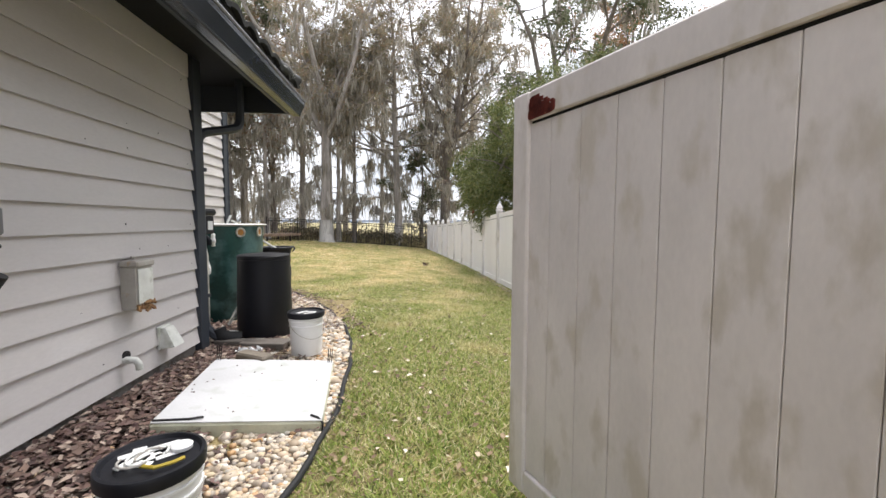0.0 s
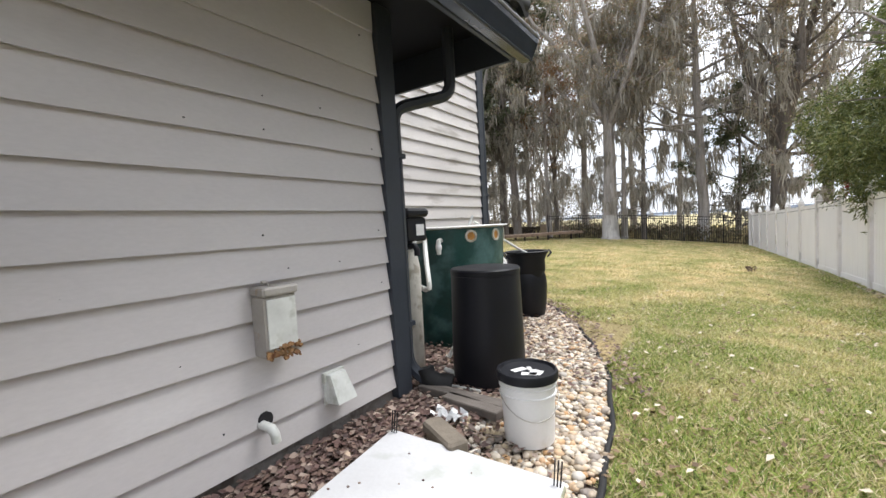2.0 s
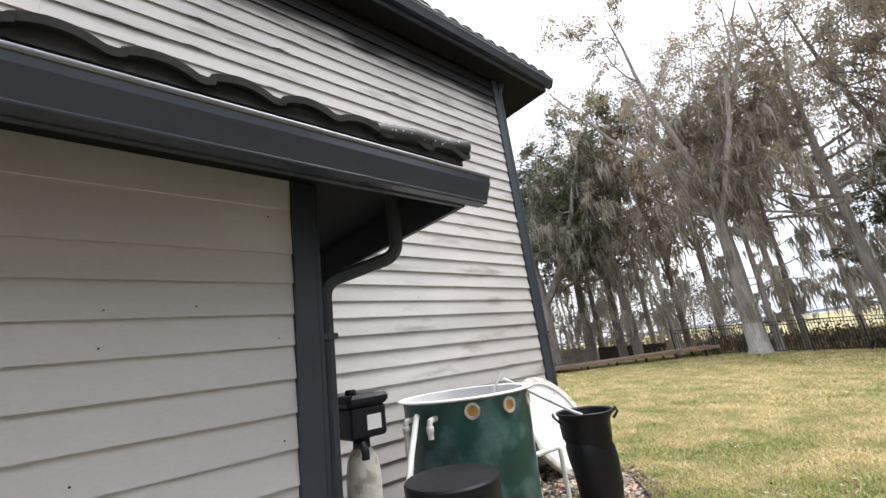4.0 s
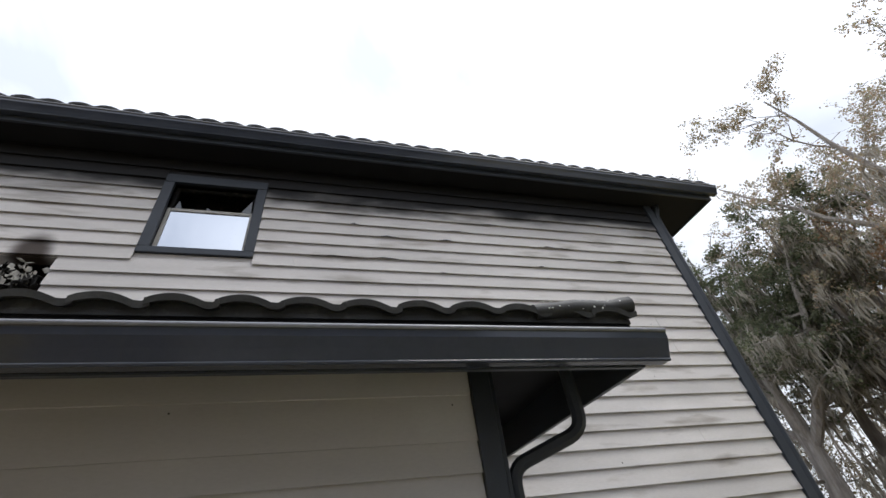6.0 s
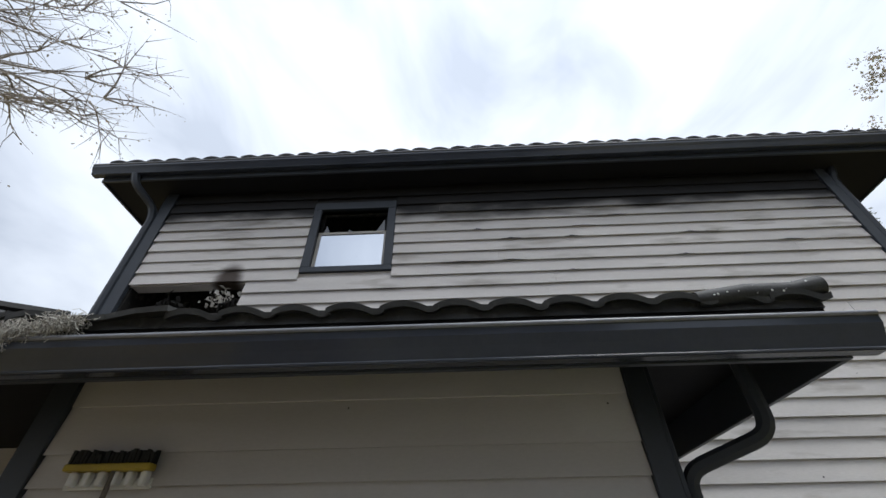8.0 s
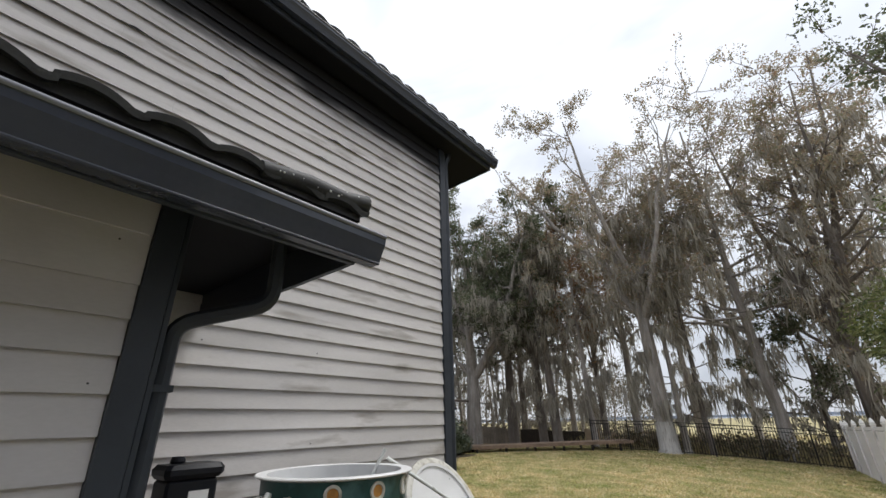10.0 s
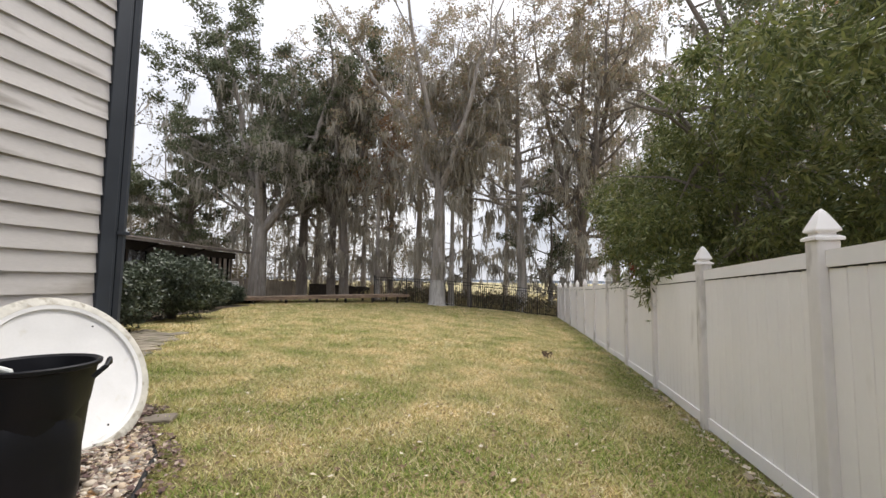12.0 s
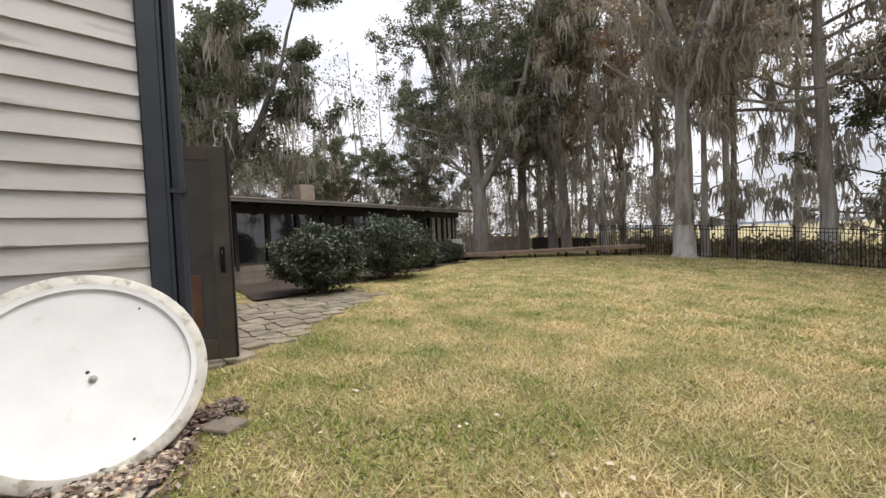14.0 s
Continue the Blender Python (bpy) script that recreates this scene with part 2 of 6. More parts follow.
M_LEAF_OAK = palette("live oak leaves", [(0.091, 0.112, 0.0658), (0.14, 0.165, 0.0952), (0.21, 0.217, 0.14), (0.084, 0.0952, 0.0588)], 0.6, translucent=0.4)
M_LEAF_RUST = palette("rust brown leaves", [(0.33, 0.165, 0.09), (0.27, 0.17, 0.105), (0.38, 0.22, 0.12), (0.26, 0.23, 0.13)], 0.7, translucent=0.4)
M_MOSS = palette("spanish moss", [(0.39, 0.36, 0.31), (0.49, 0.46, 0.40), (0.29, 0.265, 0.22), (0.43, 0.40, 0.345)], 0.95, translucent=0.38)
M_LEAF_BRUSH = palette("bottlebrush leaves", [(0.068, 0.094, 0.030), (0.14, 0.165, 0.052), (0.22, 0.24, 0.080), (0.042, 0.062, 0.024), (0.27, 0.265, 0.11)], 0.5, spec=0.3, translucent=0.3)
M_FLOWER = palette("red bottlebrush flower", [(0.30, 0.03, 0.025), (0.22, 0.04, 0.03)], 0.6)
M_LEAF_SHRUB = palette("dark shrub leaves", [(0.034, 0.048, 0.027), (0.06, 0.08, 0.046), (0.11, 0.13, 0.086), (0.025, 0.033, 0.02)], 0.45, spec=0.5, translucent=0.15)
M_GRASS = palette("lawn blades", [(0.17, 0.235, 0.05), (0.26, 0.33, 0.075), (0.36, 0.40, 0.12), (0.50, 0.44, 0.24), (0.20, 0.265, 0.06), (0.31, 0.35, 0.09), (0.62, 0.55, 0.35), (0.10, 0.13, 0.036), (0.42, 0.39, 0.16), (0.20, 0.145, 0.085)], 0.6, patch=[(0.86, 0.69, 0.40), (0.62, 0.46, 0.22), (0.98, 0.87, 0.62), (0.44, 0.40, 0.14), (0.78, 0.60, 0.32), (0.92, 0.77, 0.48), (0.36, 0.28, 0.12)], scale=1.5, translucent=0.35, drift=0.085)
M_LITTER = palette("fallen leaves", [(0.065, 0.040, 0.036), (0.13, 0.080, 0.068), (0.24, 0.165, 0.13), (0.048, 0.032, 0.032), (0.42, 0.33, 0.27), (0.09, 0.055, 0.052), (0.17, 0.112, 0.098)], 0.7)
M_LAWNLEAF = palette("brown fallen leaves", [(0.10, 0.068, 0.042), (0.19, 0.13, 0.08), (0.30, 0.22, 0.14), (0.13, 0.085, 0.05)], 0.75)
M_PEBBLE = palette("river pebbles", [(0.46, 0.38, 0.29), (0.64, 0.57, 0.47), (0.30, 0.235, 0.17), (0.53, 0.43, 0.29), (0.25, 0.22, 0.19), (0.70, 0.66, 0.59), (0.42, 0.24, 0.10), (0.57, 0.49, 0.39), (0.20, 0.17, 0.15)], 0.6, spec=0.4)
M_REED = palette("dry marsh reeds", [(0.40, 0.33, 0.17), (0.48, 0.40, 0.22), (0.33, 0.30, 0.15)], 0.9)
M_WOODS = palette("far underwood", [(0.13, 0.125, 0.08), (0.18, 0.155, 0.10), (0.22, 0.17, 0.12), (0.11, 0.115, 0.07)], 0.9, translucent=0.2)


def pane(name, colour, rough, metal, alpha=1.0):
    m = bpy.data.materials.new(name)
    m.use_nodes = True
    b = m.node_tree.nodes["Principled BSDF"]
    b.inputs["Base Color"].default_value = (*colour, 1)
    b.inputs["Roughness"].default_value, b.inputs["Metallic"].default_value = rough, metal
    b.inputs["Transmission Weight"].default_value = 1 - alpha
    return m


M_MIRROR = pane("reflective window glass", (0.62, 0.65, 0.70), 0.03, 1.0)
M_GLASS = pane("dark window glass", (0.02, 0.022, 0.025), 0.04, 0.0)
M_GLASS.node_tree.nodes["Principled BSDF"].inputs["Specular IOR Level"].default_value = 1.0
M_WATER = pane("lake water", (0.30, 0.33, 0.36), 0.12, 0.0)


def blacken(m):
    """Blackens the upper wall: a ragged band that darkens towards the eave, and a smoke stain round the burnt corner of
    the lower roof.
    """
    n, l = m.node_tree.nodes, m.node_tree.links
    b = n["Principled BSDF"]
    col = b.inputs["Base Color"].links[0].from_socket
    geo, sep = n.new("ShaderNodeNewGeometry"), n.new("ShaderNodeSeparateXYZ")
    l.new(geo.outputs["Position"], sep.inputs["Vector"])

    def calc(op, a, c):
        x = n.new("ShaderNodeMath")
        x.operation = op
        for i, v in enumerate((a, c)):
            if isinstance(v, (int, float)):
                x.inputs[i].default_value = v
            else:
                l.new(v, x.inputs[i])
        return x.outputs["Value"]

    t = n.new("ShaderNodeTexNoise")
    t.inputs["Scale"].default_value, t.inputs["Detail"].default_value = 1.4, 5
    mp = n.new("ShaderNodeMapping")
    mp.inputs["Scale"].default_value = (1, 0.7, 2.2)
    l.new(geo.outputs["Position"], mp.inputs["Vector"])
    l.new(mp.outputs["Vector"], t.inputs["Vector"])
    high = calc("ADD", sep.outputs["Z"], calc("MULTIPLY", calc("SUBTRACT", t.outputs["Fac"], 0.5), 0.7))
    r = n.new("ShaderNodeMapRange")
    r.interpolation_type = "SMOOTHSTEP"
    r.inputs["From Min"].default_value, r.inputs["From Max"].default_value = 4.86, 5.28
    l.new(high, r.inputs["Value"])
    dy = calc("DIVIDE", calc("SUBTRACT", sep.outputs["Y"], -0.36), 0.20)
    dz = calc("DIVIDE", calc("SUBTRACT", sep.outputs["Z"], 4.02), 0.40)
    far = calc("ADD", calc("ADD", calc("MULTIPLY", dy, dy), calc("MULTIPLY", dz, dz)), calc("MULTIPLY", calc("SUBTRACT", t.outputs["Fac"], 0.5), 2.2))
    s = n.new("ShaderNodeMapRange")
    s.interpolation_type = "SMOOTHSTEP"
    s.inputs["From Min"].default_value, s.inputs["From Max"].default_value = 1.25, 0.2
    l.new(far, s.inputs["Value"])
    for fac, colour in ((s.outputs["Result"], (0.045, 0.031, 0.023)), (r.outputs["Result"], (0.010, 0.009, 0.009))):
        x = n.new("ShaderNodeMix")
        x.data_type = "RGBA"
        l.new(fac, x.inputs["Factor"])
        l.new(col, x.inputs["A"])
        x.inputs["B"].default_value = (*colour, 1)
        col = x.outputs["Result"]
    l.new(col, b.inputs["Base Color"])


blacken(M_MAIN)


# ---------------------------------------------------------------- mesh helpers
class Shape:
    """Vertices and faces of one mesh, gathered piece by piece."""

    def __init__(self):
        self.v, self.f = [], []

    def add(self, verts, faces, m=None):
        k = len(self.v)
        self.v += [tuple(m @ Vector(p)) if m else tuple(p) for p in verts]
        self.f += [tuple(i + k for i in f) for f in faces]
        return self

    def box(self, x0, y0, z0, x1, y1, z1, m=None, c=0.0):
        """A box; c: the chamfer along its upright and level edges."""
        if c <= 0:
            return self.add([(x, y, z) for z in (z0, z1) for x, y in ((x0, y0), (x1, y0), (x1, y1), (x0, y1))],
                            [(3, 2, 1, 0), (4, 5, 6, 7), (0, 1, 5, 4), (1, 2, 6, 5), (2, 3, 7, 6), (3, 0, 4, 7)], m)
        def ring(z, d):
            return [(x0 + c + d, y0 + d, z), (x1 - c - d, y0 + d, z), (x1 - d, y0 + c + d, z), (x1 - d, y1 - c - d, z),
                    (x1 - c - d, y1 - d, z), (x0 + c + d, y1 - d, z), (x0 + d, y1 - c - d, z), (x0 + d, y0 + c + d, z)]
        vs = ring(z0, c * 0.7) + ring(z0 + c, 0) + ring(z1 - c, 0) + ring(z1, c * 0.7)
        fs = [tuple(range(7, -1, -1)), tuple(range(24, 32))]
        fs += [(8 * k + i, 8 * k + (i + 1) % 8, 8 * k + 8 + (i + 1) % 8, 8 * k + 8 + i) for k in range(3) for i in range(8)]
        return self.add(vs, fs, m)

    def lathe(self, prof, seg=28, m=None, close=True):
        """A turned shape from (radius, height) pairs, bottom to top."""
        vs = [(r * math.cos(a), r * math.sin(a), z) for r, z in prof for a in (2 * math.pi * i / seg for i in range(seg))]
        fs = [(k * seg + i, k * seg + (i + 1) % seg, (k + 1) * seg + (i + 1) % seg, (k + 1) * seg + i) for k in range(len(prof) - 1) for i in range(seg)]
        if close:
            fs += [tuple(range(seg - 1, -1, -1)), tuple(range((len(prof) - 1) * seg, len(prof) * seg))]
        return self.add(vs, fs, m)

    def tube(self, path, radii, seg=8, m=None, square=False):
        pts = [Vector(p) for p in path]
        if isinstance(radii, (int, float)):
            radii = [radii] * len(pts)
        vs, side = [], None
        for i, p in enumerate(pts):
            d = (pts[min(i + 1, len(pts) - 1)] - pts[max(i - 1, 0)]).normalized()
            if side is None:
                side = d.orthogonal().normalized() if not square else (Vector((1, 0, 0)) - d * d.x if abs(d.x) < 0.9 else Vector((0, 1, 0))).normalized()
            side = (side - d * side.dot(d)).normalized()
            up = d.cross(side)
            for k in range(seg):
                a = 2 * math.pi * (k + (0.5 if square else 0)) / seg
                vs.append(p + (side * math.cos(a) + up * math.sin(a)) * radii[i])
        n = len(pts)
        fs = [(k * seg + i, k * seg + (i + 1) % seg, (k + 1) * seg + (i + 1) % seg, (k + 1) * seg + i) for k in range(n - 1) for i in range(seg)]
        fs += [tuple(range(seg - 1, -1, -1)), tuple(range((n - 1) * seg, n * seg))]
        return self.add(vs, fs, m)

    def mesh(self, name, material, smooth=False):
        me = bpy.data.meshes.new(name)
        me.from_pydata(self.v, [], self.f)
        me.materials.append(material)
        if smooth:
            me.polygons.foreach_set("use_smooth", [True] * len(me.polygons))
            me.set_sharp_from_angle(angle=radians(40))
        me.update()
        return me


def thing(name, loc, rz=0.0, label="", category="", group="", kind="", rx=0.0, ry=0.0):
    ob = new(name)
    ob.empty_display_size = 0.1
    ob.matrix_world = pose(*loc, rx, ry, rz)
    return tagged(ob, label, category, group, kind)


def part(name, shape, material, parent, label="", smooth=False):
    ob = new(name, shape if isinstance(shape, bpy.types.Mesh) else shape.mesh(name, material, smooth))
    ob.parent = parent
    return tagged(ob, label)


def solid(name, shape, material, label="", category="", group="", kind="", smooth=False, loc=(0, 0, 0), rz=0.0):
    ob = new(name, shape.mesh(name, material, smooth))
    ob.matrix_world = pose(*loc, 0, 0, rz)
    return tagged(ob, label, category, group, kind)


def bulk(name, verts, faces, material):
    """A mesh from number arrays: verts (n, 3), faces (m, k)."""
    me = bpy.data.meshes.new(name)
    k = faces.shape[1]
    me.vertices.add(len(verts))
    me.vertices.foreach_set("co", np.asarray(verts, dtype=np.float32).ravel())
    me.loops.add(faces.size)
    me.loops.foreach_set("vertex_index", faces.astype(np.int32).ravel())
    me.polygons.add(len(faces))
    me.polygons.foreach_set("loop_start", np.arange(0, faces.size, k, dtype=np.int32))
    me.materials.append(material)
    me.update(calc_edges=True)
    me.validate()
    return me


def leaves(name, pts, size, material, rng, slim=0.5, droop=0.0, along=None):
    """Small folded four-sided leaves at the points, turned by chance."""
    pts = np.asarray(pts, dtype=float)
    n = len(pts)
    d = rng.normal(size=(n, 3)) if along is None else along + rng.normal(size=(n, 3)) * 0.45
    d[:, 2] -= droop
    d /= np.linalg.norm(d, axis=1)[:, None] + 1e-9
    s = np.cross(d, rng.normal(size=(n, 3)))
    s /= np.linalg.norm(s, axis=1)[:, None] + 1e-9
    ln = size * rng.uniform(0.6, 1.4, (n, 1))
    v = np.stack([pts - d * ln * 0.5, pts + s * ln * slim * 0.5, pts + d * ln * 0.5, pts - s * ln * slim * 0.5], axis=1).reshape(-1, 3)
    return bulk(name, v, np.arange(4 * n).reshape(-1, 4), material)


def strands(name, pts, lengths, widths, material, rng):
    """Hanging tapered ribbons, three pieces long, swaying a little."""
    pts = np.asarray(pts, dtype=float)
    n = len(pts)
    a = rng.uniform(0, 2 * np.pi, n)
    side = np.stack([np.cos(a), np.sin(a), np.zeros(n)], axis=1) * np.asarray(widths)[:, None]
    rows = []
    off = np.zeros((n, 3))
    for k, (drop, w) in enumerate(((0, 0.35), (0.3, 1.0), (0.65, 0.6), (1.0, 0.05))):
        off = off + rng.normal(size=(n, 3)) * (np.asarray(lengths) * 0.08)[:, None]
        p = pts + off
        p[:, 2] = pts[:, 2] - drop * np.asarray(lengths)
        rows += [p - side * w, p + side * w]
    v = np.stack(rows, axis=1).reshape(-1, 3)
    base = np.arange(n)[:, None] * 8
    f = np.concatenate([base + np.array([[2 * k, 2 * k + 1, 2 * k + 3, 2 * k + 2]]) for k in range(3)])
    return bulk(name, v, f, material)


# ---------------------------------------------------------------- ground
def gz(x, y):
    """The lie of the land: it falls gently from the house to the white fence and on to the lake."""
    xc, yc = min(max(x, -15.0), 4.5), min(max(y, -8.0), 30.0)
    z = -0.064 - 0.03786 * xc - 0.03285 * yc - 0.00209 * xc * yc + 0.00019 * yc * yc - 0.00357 * xc * xc
    if -1 < y < 5 and -2.5 < x < 1.5:
        z -= 0.055 * math.exp(-((x + 0.75) / 0.55) ** 2 - ((y - 1.75) / 0.75) ** 2)
    if y > 30:
        z += (-1.35 - z) * min(1.0, (y - 30) / 9.0)
    return z


def span(a, b, near, steps):
    """Values from a to b, closest together round the stretch near."""
    out, v = [], a
    while v < b:
        out.append(v)
        gap = max(near[0] - v, v - near[1], 0)
        v += steps + gap * 0.35
    return out + [b]


def bed_edge(y):
    """How far from the house the pebble bed reaches."""
    for (y0, x0), (y1, x1) in zip(EDGE, EDGE[1:]):
        if y0 <= y <= y1:
            return x0 + (x1 - x0) * (y - y0) / (y1 - y0)
    return -9.0


EDGE = [(-6.0, -0.62), (1.0, -0.60), (2.0, -0.51), (2.6, -0.51), (3.3, -0.57), (4.0, -0.70), (4.6, -0.87), (5.3, -1.18), (5.9, -1.48), (6.4, -1.82), (6.9, -2.2), (7.25, -2.7), (7.4, -3.3)]
gx, gy = span(-900, 900, (-16, 5), 0.6), span(-60, 2500, (-3, 31), 0.6)
gs = Shape()
gs.v = [(x, y, gz(x, y)) for y in gy for x in gx]
nx = len(gx)
gs.f = [(j * nx + i, j * nx + i + 1, (j + 1) * nx + i + 1, (j + 1) * nx + i) for j in range(len(gy) - 1) for i in range(nx - 1)]
M_LAWN = mat("lawn thatch", (0.235, 0.19, 0.085), 0.95, 0.35, 0.45, 30, 1.0, second=(0.38, 0.29, 0.145), amount=0.5, depth=0.03)
solid("ground", gs, M_LAWN, "patchy green and straw coloured lawn", "lawn", kind="structure", smooth=True)

# ---------------------------------------------------------------- house walls
WX, MX = -1.84, -3.335          # faces of the low wing's wall and of the tall wall
RIDGE = 0.30                    # fall of the roofs
LAP = 0.1672                    # height of one board on the tall wall


def siding(wall, face, y0, y1, z_line, pitch, z0, z1, material, holes, lengths, seed):
    """Lapped boards on a wall whose face looks along +x: each board stands proud at its lower edge."""
    rng = random.Random(seed)
    k = math.floor((z0 - z_line) / pitch)
    while z_line + k * pitch < z1:
        lo, hi = max(z_line + k * pitch, z0), min(z_line + (k + 1) * pitch + 0.034, z1)
        k += 1
        if hi - lo < 0.02:
            continue
        cuts = [y0]
        while cuts[-1] < y1:
            step = lengths * rng.uniform(0.75, 1.2)
            cuts.append(y1 if cuts[-1] + step > y1 - 0.7 else cuts[-1] + step)
        runs = [(a + 0.0006, b - 0.0006) for a, b in zip(cuts, cuts[1:])]
        for ha, hb, hz0, hz1 in holes:
            if lo < hz1 - 0.01 and hi > hz0 + 0.03:
                runs = [r for a, b in runs for r in ((a, min(b, ha)), (max(a, hb), b)) if r[1] - r[0] > 0.02]
        for a, b in runs:
            sag = rng.uniform(-0.002, 0.002)
            s = Shape()
            lip, top = 0.031 + rng.uniform(-0.002, 0.003), 0.004
            n = 3
            vs = []
            for i in range(n + 1):
                y = a + (b - a) * i / n
                wob = rng.uniform(-0.0012, 0.0012)
                vs += [(face - 0.002, y, lo + 0.055 + sag), (face + lip - 0.007 + wob, y, lo + sag), (face + lip + wob, y, lo + sag), (face + top, y, hi)]
            fs = [(4 * i + j, 4 * i + 4 + j, 4 * i + 5 + j, 4 * i + 1 + j) for i in range(n) for j in range(3)]
            fs += [(0, 1, 2, 3), (4 * n + 3, 4 * n + 2, 4 * n + 1, 4 * n)]
            part("siding_board", s.add(vs, fs), material, wall)


def wall_thing(name, label):
    return thing(name, (0, 0, 0), 0, label, "wall", kind="structure")


wing = wall_thing("wall_wing", "grey lapped siding wall of the low wing")
part("wall_core", Shape().box(WX - 0.14, -0.1, 0.012, WX - 0.004, 3.37, 2.42), M_WING, wing)
part("foundation", Shape().box(WX - 0.14, -0.1, -0.6, WX - 0.008, 3.37, 0.010), M_CONC, wing)
wing_side = wall_thing("wall_wing_end", "grey end wall of the low wing")
part("wall_core", Shape().box(MX, 3.24, -0.6, WX - 0.145, 3.37, 2.42), M_WING, wing_side)
wing_back = wall_thing("wall_wing_back", "grey wall at the rear of the low wing")
part("wall_core", Shape().box(MX, -0.1, -0.6, WX - 0.145, 0.03, 2.42), M_WING, wing_back)

HOLE = (-1.54, -0.14, 3.70, 4.10)
WIN = (0.50, 1.52, 4.22, 5.34)
tall = wall_thing("wall_main", "tall weathered siding wall, blackened towards the eave")
s = Shape()
for a, b, c, d in ((-1.68, WIN[0], -0.6, 3.70), (WIN[1], 7.33, -0.6, 5.64), (WIN[0], WIN[1], -0.6, WIN[2]), (WIN[0], WIN[1], WIN[3], 5.64), (-1.68, WIN[0], 4.10, 5.64), (HOLE[1], WIN[0], 3.70, 4.10), (-1.68, HOLE[0], 3.70, 4.10)):
    s.box(MX - 0.14, a, c, MX - 0.004, b, d)
part("wall_core", s, M_MAIN, tall)
gable_far = wall_thing("wall_gable", "grey gable wall at the back of the house")
part("wall_core", Shape().box(-11.0, 7.19, -0.6, MX - 0.145, 7.33, 5.64), M_MAIN, gable_far)
gable_near = wall_thing("wall_gable_front", "grey gable wall at the front of the house")
part("wall_core", Shape().box(-11.0, -1.68, -0.6, MX - 0.145, -1.54, 5.64), M_MAIN, gable_near)
back = wall_thing("wall_house_rear", "far wall of the house")
part("wall_core", Shape().box(-11.14, -1.68, -0.6, -11.0, 7.33, 5.64), M_MAIN, back)
burnt = wall_thing("wall_inner", "charred inner wall behind the burnt opening")
part("wall_core", Shape().box(MX - 0.62, -1.6, 3.2, MX - 0.52, 2.2, 5.6), M_CHAR, burnt)
part("end_lining", Shape().box(MX - 0.51, -1.539, 3.2, MX - 0.146, -1.505, 5.6).box(MX - 0.143, -1.539, 3.71, MX - 0.006, -1.505, 4.09), M_CHAR, burnt)
part("floor_lining", Shape().box(MX - 0.51, -1.50, 3.62, MX - 0.146, 2.2, 3.66), M_CHAR, burnt)


def corner_post(name, x, y0, y1, z0, z1, wrap):
    t = thing(name, (0, 0, 0), 0, "dark slate painted corner board", "trim", kind="structure")
    part("face_board", Shape().box(x - 0.02, y0, z0, x + 0.047, y1, z1, c=0.004), M_TRIM, t)
    part("side_board", Shape().box(x - 0.16, wrap, z0, x + 0.036, wrap + (0.026 if wrap >= y1 - 0.01 else -0.026), z1, c=0.003), M_TRIM, t)
    return t


entry = wall_thing("wall_entry", "dark wall at the back of the covered entry")
part("wall_core", Shape().box(MX - 0.14, -6.0, -0.6, MX - 0.004, -1.69, 2.62), M_WING, entry)

corner_post("trim_1", WX, 3.25, 3.372, -0.06, 2.34, 3.374)
corner_post("trim_2", WX, -0.10, 0.03, -0.06, 2.34, -0.102)
corner_post("trim_3", MX, 7.215, 7.33, -0.1, 5.64, 7.332)
corner_post("trim_4", MX, -1.68, -1.54, 2.6, 5.64, -1.682)

# ---------------------------------------------------------------- roofs


def tile_mesh(length, pitch=0.262, thick=0.030, rise=0.024):
    """One roll of roof tile along -x, its curved end at x = 0."""
    s, n = Shape(), 10
    prof = []
    for i in range(n + 1):
        u = i / n
        z = rise * math.sin(math.pi * min(u / 0.72, 1.0)) ** 0.8 if u < 0.72 else -0.012 * math.sin(math.pi * (u - 0.72) / 0.28)
        prof.append((u * (pitch + 0.02), z))
    vs = []
    for x in (0.0, -length):
        vs += [(x, y, z + thick) for y, z in prof] + [(x, y, z) for y, z in prof]
    m = n + 1
    fs = []
    for i in range(n):
        fs += [(i, i + 1, 2 * m + i + 1, 2 * m + i), (m + i + 1, m + i, 3 * m + i, 3 * m + i + 1), (m + i, m + i + 1, i + 1, i), (2 * m + i, 2 * m + i + 1, 3 * m + i + 1, 3 * m + i)]
    fs += [(0, 2 * m, 3 * m, m), (n, m + n, 3 * m + n, 2 * m + n)]
    s.add(vs, fs)
    return s.mesh("roof_tile", M_TILE, True)


TILE = tile_mesh(0.42)


